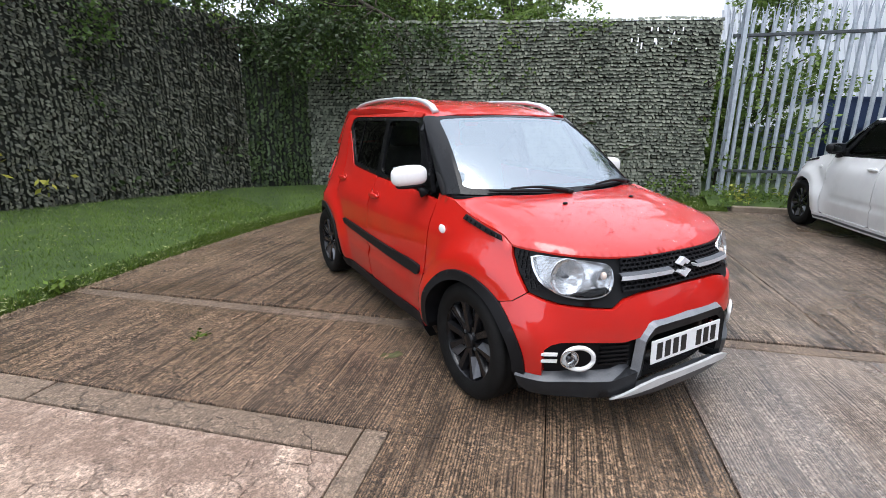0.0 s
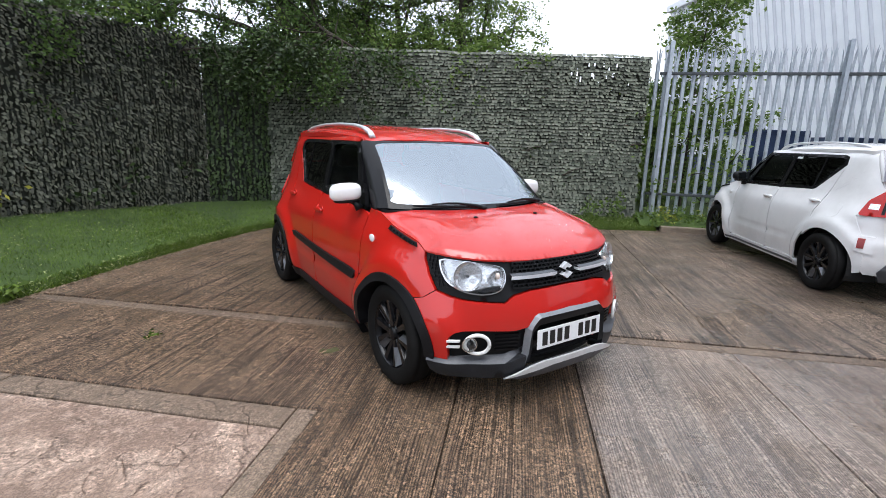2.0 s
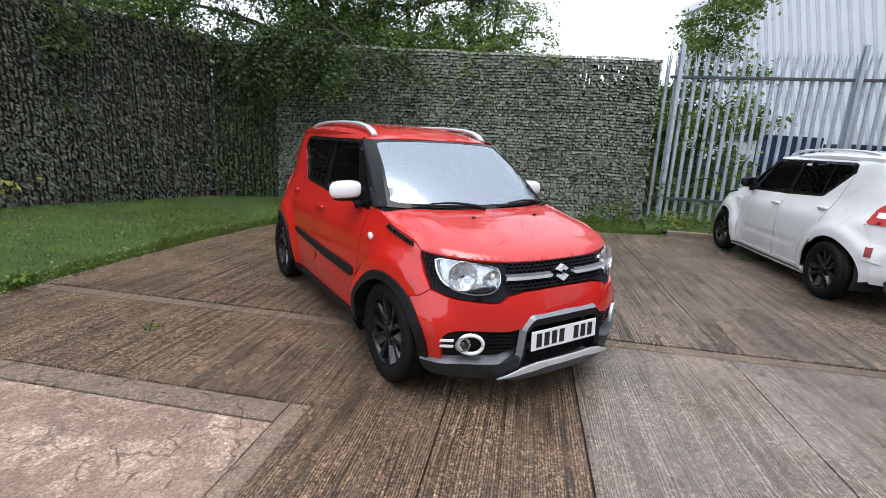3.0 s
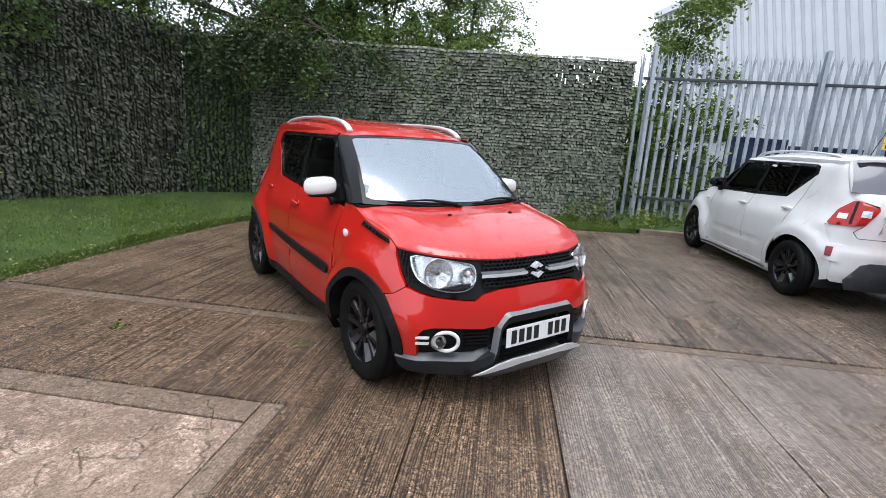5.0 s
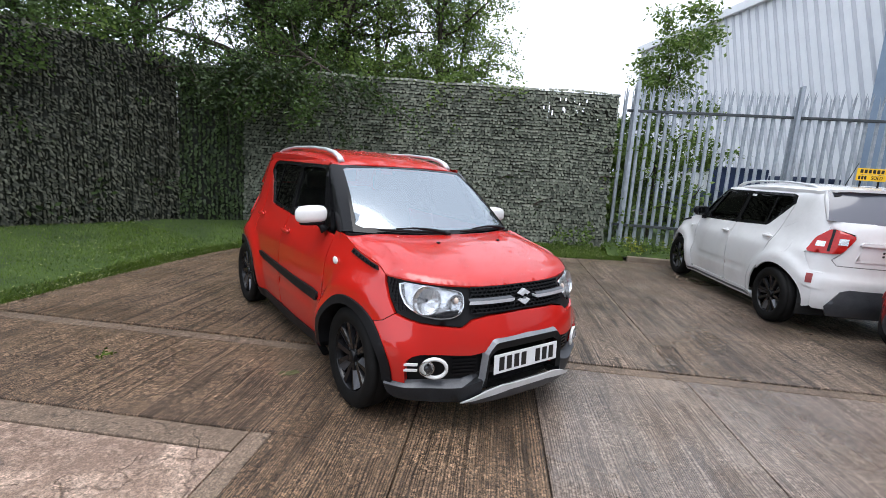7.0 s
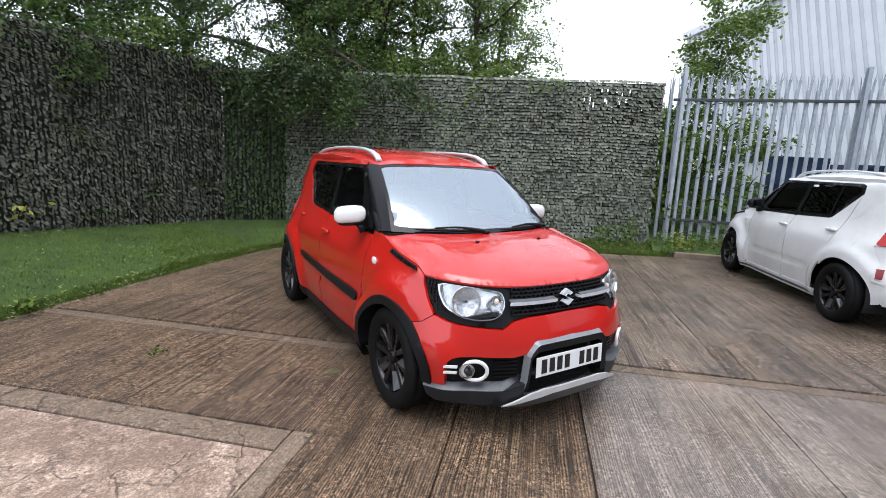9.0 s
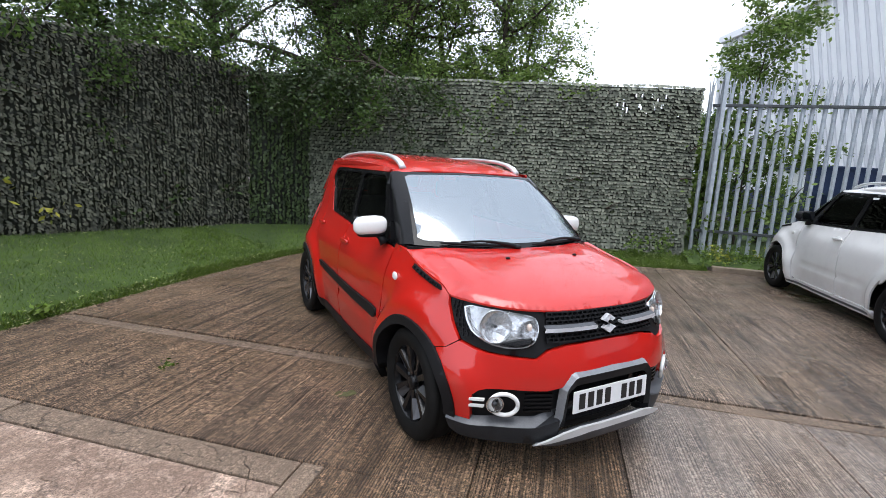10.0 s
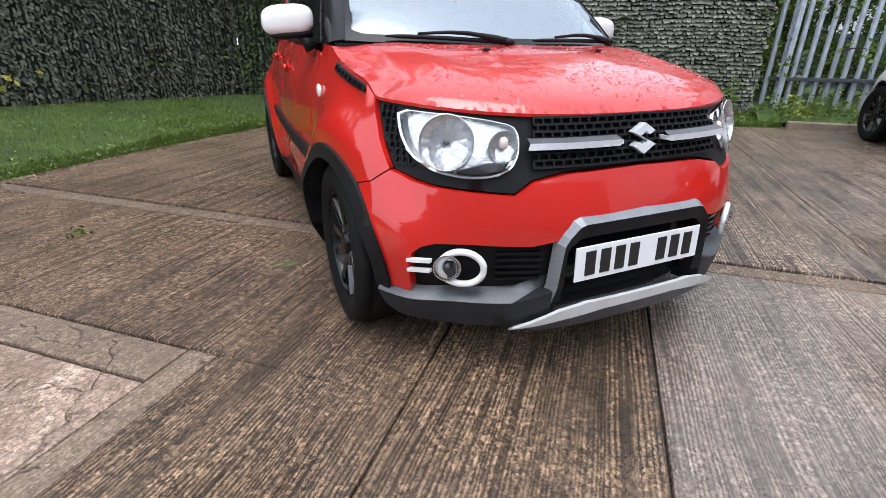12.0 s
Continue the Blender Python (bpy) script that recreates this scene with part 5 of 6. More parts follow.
        vent = panel("bonnet_garnish", [(S(-0.170), 0.864), (S(-0.155), 0.886), (S(0.125), 0.942), (S(0.140), 0.918)], shell, PLASTIC, car, sx, off=0.008, depth=0.02, label="black slatted bonnet garnish")
        for k in range(7):
            part("slat", bars_bm([(S(-0.14 + k * 0.040), 0.875 + 0.0075 * k, S(-0.14 + k * 0.040 + 0.011), 0.886 + 0.0077 * k)], shell, 0.013, 0.008, sx), GLOSS_BLACK, vent)
        # roof rail
        ys = [0.89, 0.94, 1.03, 1.18, 1.5, 1.9, 2.15, 2.32, 2.40, 2.46]
        zs = [1.450, 1.488, 1.519, 1.542, 1.558, 1.558, 1.546, 1.530, 1.510, 1.476]
        part("roof_rail", tube_bm([(sx * (0.512 + 0.010 * math.sin((y - 0.89) / 1.57 * math.pi)), y, z) for y, z in zip(ys, zs)],
                                  [0.026, 0.025, 0.022, 0.018, 0.016, 0.016, 0.017, 0.019, 0.022, 0.026], 12, 0.8), RAIL_SILVER, car, "silver roof rail", True)
        # headlamp
        lamp = lamp_outline()
        unit = panel("headlamp", lamp, shell, CLEAR_LENS, car, sx, off=0.001, depth=0.0, step=0.025, label="clear halogen headlamp")
        unit.visible_shadow = False
        panel("lamp_housing", lamp, shell, LAMP_CHROME, unit, sx, off=-0.030, depth=0.0, step=0.02)
        panel("lamp_wall", lamp, shell, CHROME, unit, sx, off=0.0, depth=0.032, step=0.03,
              holes=([(lerp(F(0.55), p[0], 0.965), lerp(0.775, p[1], 0.95)) for p in lamp],))
        c = shell((F(0.638), 0.745), -0.006) * Vector((sx, 1, 1))
        nrm = Vector((0.36 * sx, -0.92, 0.20)).normalized()
        rot = nrm.to_track_quat("X", "Z").to_matrix().to_4x4()
        bowl = lathe([(0.008, 0.078), (0.003, 0.074), (-0.003, 0.066), (-0.010, 0.050), (-0.016, 0.030), (-0.019, 0.010)], 48)
        for vert in bowl.verts:
            reach = math.hypot(vert.co.y, vert.co.z)
            vert.co.x += 0.0016 * math.cos(12 * math.atan2(vert.co.z, vert.co.y)) * step_between(0.02, 0.06, reach) * step_between(0.078, 0.07, reach)
        bowl.transform(Matrix.Translation(c) @ rot)
        part("reflector_bowl", bowl, LAMP_CHROME, unit, "chrome reflector bowl", True)
        ring = bmesh.new()
        m = Matrix.Translation(c) @ rot
        add_tube(ring, [m @ Vector((0.008, 0.078 * math.cos(k * math.tau / 36), 0.078 * math.sin(k * math.tau / 36))) for k in range(37)], 0.002, 6, False)
        bmesh.ops.recalc_face_normals(ring, faces=ring.faces)
        part("bowl_rim", ring, CHROME, unit, "", True)
        bulb = lathe([(-0.03, 0.009), (-0.004, 0.009), (0.004, 0.007), (0.006, 0.0001)], 16)
        bulb.transform(Matrix.Translation(c) @ rot)
        part("bulb_cap", bulb, SATIN_GREY, unit, "", True)
        c2 = shell((F(0.500), 0.735), -0.015) * Vector((sx, 1, 1))
        rot2 = Vector((0.15 * sx, -0.98, 0.05)).normalized().to_track_quat("X", "Z").to_matrix().to_4x4()
        b2 = lathe([(0.006, 0.046), (-0.004, 0.040), (-0.014, 0.02), (-0.018, 0.0001)], 28)
        b2.transform(Matrix.Translation(c2) @ rot2)
        part("indicator_bowl", b2, LAMP_CHROME, unit, "", True)
        part("indicator_bulb", blob((0.013, 0.014, 0.018), 2.2, m=Matrix.Translation(c2 + Vector((0, -0.004, 0.012)))), AMBER, unit, "amber indicator bulb", True)
        shade = [(F(0.615), 0.668), (F(0.55), 0.664), (F(0.49), 0.676), (F(0.478), 0.694), (F(0.55), 0.690)]
        panel("lamp_shade", shade, shell, LIP_GREY, unit, sx, off=-0.008, depth=0.02, step=0.02, label="grey lamp inner trim")
        # fog lamp
        recess = [(F(0.745), 0.26), (F(0.745), 0.45), (F(0.68), 0.468), (F(0.56), 0.485), (F(0.38), 0.49), (F(0.30), 0.50), (F(0.30), 0.26)]
        panel("fog_recess", recess, shell, PLASTIC, car, sx, off=-0.035, depth=0.0)
        for k in range(5):
            part("lower_grille_slat", bars_bm([(F(0.36), 0.345 + k * 0.021, F(0.50), 0.353 + k * 0.021)], shell, -0.018, 0.02, sx), GLOSS_BLACK, car)
        fc = shell((F(0.60), 0.395), 0.008) * Vector((sx, 1, 1))
        frot = Vector((0.42 * sx, -0.90, 0.0)).normalized().to_track_quat("X", "Z").to_matrix().to_4x4()
        fog = lathe([(0.012, 0.042), (0.014, 0.038), (0.004, 0.034), (-0.012, 0.022), (-0.018, 0.0001)], 28)
        fog.transform(Matrix.Translation(fc + Vector((0.012 * sx, 0.01, 0))) @ frot)
        fl = part("fog_lamp", fog, CHROME, car, "round clear fog lamp", True)
        dome = lathe([(0.013, 0.039), (0.019, 0.03), (0.024, 0.015), (0.0255, 0.0001)], 24)
        dome.transform(Matrix.Translation(fc + Vector((0.012 * sx, 0.01, 0))) @ frot)
        part("fog_lens", dome, CLEAR_LENS, fl, "clear domed lens", True).visible_shadow = False
        knob = lathe([(-0.01, 0.012), (0.004, 0.012), (0.008, 0.0001)], 14)
        knob.transform(Matrix.Translation(fc + Vector((0.012 * sx, 0.01, 0))) @ frot)
        part("fog_bulb", knob, SATIN_GREY, fl, "", True)
        ringb = bmesh.new()
        pts = arc(0, 0, 0.066, 0, 360, 36, 0.053)
        add_tube(ringb, [shell((F(0.580) + a, 0.392 + b), 0.004) * Vector((sx, 1, 1)) for a, b in pts], 0.0105, 10, False)
        bmesh.ops.recalc_face_normals(ringb, faces=ringb.faces)
        rg = part("fog_lamp_ring", ringb, WHITE_PLASTIC, fl, "white oval fog lamp bezel", True)
        for dz in (-0.014, 0.018):
            part("bezel_bar", bars_bm([(F(0.640), 0.386 + dz, F(0.640) + 0.060, 0.397 + dz)], shell, 0.006, 0.016, sx), WHITE_PLASTIC, rg)
        # rear lamp, rear bumper corner
        tl = [(S(2.730), 0.858), (S(2.765), 1.01), (R(0.625), 1.10), (R(0.58), 1.107), (R(0.400), 1.055), (R(0.388), 1.025), (R(0.480), 0.873), (R(0.58), 0.860)]
        tail = panel("tail_lamp", rounded(tl, 1, 0.12), shell, RED_LENS, car, sx, off=0.022, depth=0.05, step=0.03, label="red tail lamp")
        part("reverse_lens", bars_bm([(S(2.79), 0.925, S(2.855), 0.978)], shell, 0.026, 0.01, sx), LAMP_CHROME, tail)
        part("indicator_lens", bars_bm([(R(0.53), 0.955, R(0.45), 1.02)], shell, 0.028, 0.01, sx), LAMP_CHROME, tail)
        part("lamp_divider", bars_bm([(R(0.600), 0.885, R(0.578), 1.105)], shell, 0.027, 0.01, sx), GLOSS_BLACK, tail)
        rf = panel("rear_reflector_frame", [(R(0.69), 0.51), (R(0.69), 0.665), (R(0.585), 0.665), (R(0.585), 0.49)], shell, colour, car, sx, off=0.012, depth=0.02)
        panel("rear_reflector", [(R(0.676), 0.545), (R(0.680), 0.640), (R(0.645), 0.640), (R(0.645), 0.545)], shell, SLOT_RED, rf, sx, off=0.022, depth=0.012, step=0.02, label="dark red reflector")
        if tail_detail:
            panel("fuel_flap", rounded([(S(2.36), 0.80), (S(2.36), 0.935), (S(2.54), 0.945), (S(2.54), 0.80)], 2, 0.2), shell, colour, car, sx, off=0.003, depth=0.012)
            for k in range(3):
                part("pillar_groove", bars_bm([(S(2.30 + k * 0.07), 1.06 + k * 0.035, S(2.30 + k * 0.07 + 0.15), 1.068 + k * 0.035)], lambda p, o: shell((p[0], p[1] + (p[0] - S(2.30)) * 0.5), o), 0.003, 0.004, sx), colour, car)
    both(flanks)

    # nose: mask, grille, bars, badge
    half = [(F(0.30), 0.817), (F(0.58), 0.833), (S(-0.30), 0.847), (S(-0.238), 0.848), (S(-0.243), 0.81), (S(-0.282), 0.740), (S(-0.343), 0.662), (S(-0.405), 0.640), (F(0.652), 0.628), (F(0.457), 0.613), (F(0.402), 0.648), (F(0.287), 0.666)]
    mask_loop = half + [(0.0, 0.673)] + [(-u, z) for u, z in half[::-1]] + [(0.0, 0.812)]
    mask = panel("grille_mask", mask_loop, shell, PLASTIC, car, off=-0.012, depth=0.03, holes=(lamp_outline(), [(-u, z) for u, z in lamp_outline()]), label="black honeycomb grille surround")
    spots = []
    rows_n, dz = 7, 0.0188
    for r in range(rows_n + 1):
        z = 0.683 + r * dz
        spots.append((-F(0.402), z - 0.003, F(0.402), z + 0.003))
        if r < rows_n:
            u = -F(0.40) + (0.0175 if r % 2 else 0.0)
            while u < F(0.40):
                spots.append((u - 0.0032, z + 0.003, u + 0.0032, z + dz - 0.003))
                u += 0.035
    long_bars = []
    for u0, z0, u1, z1 in spots:
        n = max(1, int((u1 - u0) / 0.05))
        long_bars += [(lerp(u0, u1, k / n), z0, lerp(u0, u1, (k + 1) / n), z1) for k in range(n)]
    part("grille_mesh", bars_bm(long_bars, shell, 0.006, 0.02), PLASTIC, mask, "black grille bars")
    for sx in (1, -1):
        corner = []
        for r in range(8):
            z = 0.676 + r * 0.0200
            u0 = float(np.interp(z, (0.662, 0.740, 0.810, 0.848), (S(-0.343), S(-0.282), S(-0.243), S(-0.238)))) - 0.012
            for k in range(3):
                corner.append((u0 - k * 0.022 - 0.018, z, u0 - k * 0.022, z + 0.004))
                corner.append((u0 - k * 0.022 - 0.003 - 0.010 * (r % 2), z, u0 - k * 0.022 + 0.001 - 0.010 * (r % 2), z + 0.0200))
        part("corner_mesh", bars_bm(corner, shell, -0.002, 0.012, sx), PLASTIC, mask)
        along = [lerp(0.425, 0.10, k / 12) for k in range(13)]
        top, ridge, foot = [(F(x), 0.762) for x in along], [(F(x) - 0.006, 0.752) for x in along], [(F(x), 0.734) for x in along]
        bar = chart_strip("grille_bar", ridge, 0.036, foot, 0.033, RAIL_SILVER, mask, "chrome grille bar", 2, sx)
        chart_strip("bar_bevel", top, 0.016, ridge, 0.036, SATIN_GREY, bar, "", 2, sx)
        chart_strip("bar_return", foot, 0.033, foot, 0.0, GLOSS_BLACK, bar, "", 1, sx)
        part("bar_tip", bars_bm([(F(0.088), 0.738, F(0.101), 0.750)], shell, 0.033, 0.03, sx), RAIL_SILVER, bar)
    emblem = bmesh.new()
    for pts in (((-0.052, 0.030), (0.012, 0.072), (0.058, 0.034), (0.028, 0.016), (0.010, 0.032), (-0.020, 0.010)),
                ((0.052, -0.030), (-0.012, -0.072), (-0.058, -0.034), (-0.028, -0.016), (-0.010, -0.032), (0.020, -0.010)),
                ((-0.052, 0.030), (-0.020, 0.010), (0.052, -0.030), (0.020, -0.010))):
        c = [shell((a * 0.80, 0.748 + b * 0.60), 0.030) for a, b in pts]
        lo = [shell((a * 0.80, 0.748 + b * 0.60), 0.006) for a, b in pts]
        tv, lv = [emblem.verts.new(p) for p in c], [emblem.verts.new(p) for p in lo]
        emblem.faces.new(tv)
        for k in range(len(tv)):
            emblem.faces.new((tv[k], lv[k], lv[(k + 1) % len(tv)], tv[(k + 1) % len(tv)]))
    bmesh.ops.recalc_face_normals(emblem, faces=emblem.faces)
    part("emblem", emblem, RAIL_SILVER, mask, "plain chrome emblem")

    # nose: bumper
    red_half = [(F(0.287), 0.660), (F(0.397), 0.642), (F(0.455), 0.606), (F(0.652), 0.621), (S(-0.402), 0.633), (S(-0.338), 0.658), (S(-0.287), 0.617), (S(-0.231), 0.601),
                (S(-0.312), 0.50), (S(-0.346), 0.40), (S(-0.355), 0.300), (F(0.672), 0.300), (F(0.672), 0.405), (F(0.668), 0.432), (F(0.655), 0.453), (F(0.635), 0.463), (F(0.56), 0.468), (F(0.40), 0.462), (F(0.318), 0.474), (F(0.262), 0.535)]
    bumper_loop = [(0.0, 0.667)] + red_half + [(0.0, 0.535)] + [(-u, z) for u, z in red_half[::-1]]
    panel("front_bumper", bumper_loop, shell, colour, car, depth=0.03)
    low = [(F(0.30), 0.53), (F(0.37), 0.455), (F(0.36), 0.305), (S(-0.36), 0.305), (S(-0.36), 0.235), (F(0.40), 0.215)]
    panel("lower_valance", [(0.0, 0.54)] + low + [(0.0, 0.20)] + [(-u, z) for u, z in low[::-1]], shell, UNDER, car, off=-0.075, depth=0.02)
    for sx in (1, -1):
        # shelf's light from above is in its paler grey, lip below coloured darker
        shelf = [(F(0.325), 0.352), (F(0.36), 0.345), (F(0.44), 0.318), (F(0.69), 0.312), (S(-0.324), 0.306), (S(-0.330), 0.281), (F(0.69), 0.283), (F(0.45), 0.285), (F(0.36), 0.312), (F(0.33), 0.318)]
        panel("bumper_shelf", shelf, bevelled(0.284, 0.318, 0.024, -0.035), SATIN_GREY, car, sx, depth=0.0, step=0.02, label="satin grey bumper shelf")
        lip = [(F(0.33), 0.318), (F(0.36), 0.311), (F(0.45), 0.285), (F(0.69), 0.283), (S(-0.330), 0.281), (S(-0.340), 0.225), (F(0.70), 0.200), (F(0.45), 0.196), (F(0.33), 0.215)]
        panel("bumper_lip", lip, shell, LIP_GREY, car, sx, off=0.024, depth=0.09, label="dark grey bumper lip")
        part("red_slot", bars_bm([(F(0.268), 0.305, F(0.284), 0.430)], shell, -0.02, 0.01, sx), SLOT_RED, car, "red slot beside the plate")
    rim_o = [(0.352, 0.275), (0.338, 0.330), (0.326, 0.470), (0.310, 0.498), (0.275, 0.540), (0.250, 0.550), (0.0, 0.555)]
    rim_m = [(0.330, 0.275), (0.316, 0.330), (0.304, 0.462), (0.290, 0.486), (0.257, 0.518), (0.238, 0.524), (0.0, 0.527)]
    rim_i = [(0.292, 0.275), (0.290, 0.330), (0.286, 0.440), (0.275, 0.455), (0.245, 0.476), (0.230, 0.480), (0.0, 0.483)]

    def both_ways(line):
        return [(-F(x), z) for x, z in line] + [(F(x), z) for x, z in line[::-1][1:]]

    # one frame: top light painted on the rim, inner face kept dark
    chart_strip("frame_rim", both_ways(rim_o), -0.014, both_ways(rim_m), 0.024, SATIN_TOP_LIT, car, "frame rim in satin grey lightened as if top-lit")
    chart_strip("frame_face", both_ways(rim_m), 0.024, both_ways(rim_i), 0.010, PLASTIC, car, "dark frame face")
    chart_strip("frame_reveal", both_ways(rim_i), 0.010, both_ways(rim_i), -0.04, GLOSS_BLACK, car)
    panel("frame_inner", [(-F(0.245), 0.520), (-F(0.295), 0.455), (-F(0.295), 0.270), (F(0.295), 0.270), (F(0.295), 0.455), (F(0.245), 0.520)], shell, GLOSS_BLACK, car, off=-0.038, depth=0.0)
    skid = [(-F(0.455), 0.200), (-F(0.31), 0.262), (-F(0.22), 0.280), (F(0.22), 0.280), (F(0.31), 0.262), (F(0.455), 0.200), (F(0.30), 0.228), (F(0.15), 0.246), (-F(0.15), 0.246), (-F(0.30), 0.228)]
    panel("skid_plate", divided(skid, 0.08), shell, SKID_SILVER, car, off=0.052, depth=0.014, label="silver skid strip")
    # shade under the skid strip is put into this darker grey
    skid2 = [(-F(0.44), 0.203), (-F(0.30), 0.230), (-F(0.15), 0.248), (F(0.15), 0.248), (F(0.30), 0.230), (F(0.44), 0.203), (F(0.36), 0.180), (-F(0.36), 0.180)]
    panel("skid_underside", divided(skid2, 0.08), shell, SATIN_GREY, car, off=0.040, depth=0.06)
    if plate:
        number_plate(car, Matrix.Translation((0, -0.666, 0.398)) @ Matrix.Rotation(radians(-3), 4, "X"), "#### ###")

    # bonnet, windscreen, roof
    edge = [shell((u, lead_z(u) + 0.004), 0.004) for u in np.linspace(0, S(-0.30), 18)] + [shell((S(y), hermite(HOOD_SIDE, y)), 0.002) for y in (-0.225, -0.16, -0.05, 0.09, 0.2, 0.29)]
    rear = [(0.655, 0.265), (0.5, 0.195), (0.25, 0.140), (0.0, 0.125)]
    right = [(p.x, p.y) for p in edge]
    loop = right + rear + [(-x, y) for x, y in rear[::-1][1:]] + [(-x, y) for x, y in right[::-1][:-1]]
    panel("bonnet", loop, hood_surf, colour, car, depth=0.009, step=0.016)
    panel("cowl", [(-0.70, 0.29), (-0.4, 0.165), (0.0, 0.115), (0.4, 0.165), (0.70, 0.29), (0.70, 0.36), (0.4, 0.25), (0.0, 0.20), (-0.4, 0.25), (-0.70, 0.36)],
          lambda p, o: Vector((p[0], p[1], 0.992 + 0.02 * abs(p[0]) + o)), PLASTIC, car, depth=0.02, label="black plastic scuttle")
    for x in (-0.255, 0.255):
        part("washer_nozzle", blob((0.014, 0.010, 0.008), 2.4, m=Matrix.Translation((x, -0.065, hood_z(x, -0.065) + 0.004))), PLASTIC, car, "", True)
    scr = [(-1, 0), (1, 0), (1, 1), (-1, 1)]
    panel("windscreen_border", divided(scr, 0.2), screen_surf, GLOSS_BLACK, car, step=0.1, off=-0.004, depth=0.01,
          holes=(rounded([(-0.965, 0.06), (0.965, 0.06), (0.972, 0.955), (-0.972, 0.955)], 1, 0.03),), label="black windscreen border")
    panel("windscreen", rounded([(-0.968, 0.057), (0.968, 0.057), (0.975, 0.958), (-0.975, 0.958)], 1, 0.03), screen_surf, WINDSCREEN, car, step=0.07, off=-0.006, depth=0)
    roof_l = [(0.0, 0.775), (0.30, 0.785), (0.52, 0.822), (0.585, 0.868), (0.608, 1.4), (0.604, 2.2), (0.585, 2.52), (0.52, 2.62), (0.25, 2.69), (0.0, 2.70)]
    panel("roof", roof_l + [(-x, y) for x, y in roof_l[::-1][1:-1]], roof_surf, colour, car, depth=0.035, step=0.05)
    part("antenna", tube_bm([(-0.10, 1.98, 1.50), (-0.10, 1.99, 1.535), (-0.135, 2.10, 1.82)], [0.016, 0.006, 0.003], 8), PLASTIC, car, "thin black roof antenna", True)
    for hub_x, tip_x in ((-0.05, -0.52), (0.56, 0.08)):
        arm = bmesh.new()
        n = 10
        blade = [screen_surf((lerp(hub_x + 0.02, tip_x, k / n) / 0.66, 0.0 + 0.022 * (k / n) + 0.010 * math.sin(k / n * math.pi)), 0.012) for k in range(n + 1)]
        add_tube(arm, blade, [0.005] + [0.009] * (n - 1) + [0.004], 6)
        bridge = [screen_surf((lerp(hub_x, tip_x, 0.75 * k / 6) / 0.66, -0.01 + 0.045 * math.sin(min(1.0, k / 4.5) * math.pi * 0.55)), 0.020 + 0.012 * math.sin(k / 6 * math.pi)) for k in range(7)]
        add_tube(arm, bridge, [0.017, 0.014, 0.009, 0.008, 0.007, 0.006, 0.005], 8)
        arm_hub = blob((0.024, 0.022, 0.014), 2.4, m=Matrix.Translation(screen_surf((hub_x / 0.66, -0.01), 0.022)))
        me = bpy.data.meshes.new("hub")
        arm_hub.to_mesh(me)
        arm_hub.free()
        arm.from_mesh(me)
        bpy.data.meshes.remove(me)
        bmesh.ops.recalc_face_normals(arm, faces=arm.faces)
        part("wiper", arm, PLASTIC, car, "black wiper arm", True)

    if plate:
        rain_beads(car)

    # tail: gate, glass, bumper
    right_g = [(R(0.63), 1.182), (R(0.61), 1.12), (R(0.385), 1.065), (R(0.375), 1.022), (R(0.472), 0.868), (R(0.54), 0.80), (R(0.50), 0.748)]
    left_g = [(2 * OUT_U[-1] - u, z) for u, z in right_g[::-1]]
    tg = panel("tailgate", right_g + left_g, shell, colour, car, depth=0.03)
    panel("plate_recess", [(R(0.34), 0.80), (R(0.30), 0.95), (R(-0.30), 0.95), (R(-0.34), 0.80)], shell, colour, tg, off=0.006, depth=0.012)
    panel("tailgate_strip", [(R(0.33), 0.965), (R(0.31), 1.0), (R(-0.31), 1.0), (R(-0.33), 0.965)], shell, colour, tg, off=0.025, depth=0.03)
    if tail_detail:
        for k in range(4):
            part("plate_fixing", bars_bm([(R(0.10 - 0.06 * (k % 2)), 0.865 + 0.035 * (k // 2), R(0.08 - 0.06 * (k % 2)), 0.885 + 0.035 * (k // 2))], shell, 0.010, 0.006), PLATE_BLACK, tg, "black plate fixing pad")
    rb_r = [(R(0.50), 0.741), (R(0.55), 0.80), (R(0.475), 0.876), (R(0.60), 0.866), (S(2.74), 0.878), (S(2.722), 0.860), (S(2.802), 0.68), (S(2.846), 0.45), (S(2.842), 0.31), (R(0.62), 0.285)]
    panel("rear_bumper", rb_r + [(2 * OUT_U[-1] - u, z) for u, z in rb_r[::-1]], shell, colour, car, depth=0.03)
    for sx in (1, -1):
        panel("tail_corner", [(S(2.72), 1.09), (S(2.76), 1.24), (R(0.52), 1.24), (R(0.52), 1.05)], shell, colour, car, sx, off=-0.014, depth=0.0)
        panel("bumper_corner", [(S(2.800), 0.315), (S(2.800), 0.45), (S(2.76), 0.60), (S(2.70), 0.84), (R(0.55), 0.84), (R(0.55), 0.30)], shell, colour, car, sx, off=-0.005, depth=0.0)
    sk_r = [(R(0.36), 0.520), (R(0.44), 0.490), (R(0.54), 0.320), (R(0.50), 0.22)]
    panel("rear_skid", sk_r + [(2 * OUT_U[-1] - u, z) for u, z in sk_r[::-1]], shell, SATIN_GREY, car, off=0.014, depth=0.08, label="satin grey rear skid panel")
    panel("rear_window", divided([(-1, 0), (1, 0), (1, 1), (-1, 1)], 0.15), lambda p, o: rear_glass_surf((-p[0], p[1]), o), REAR_GLASS, car, step=0.1, off=0.004, depth=0, label="dark rear window")
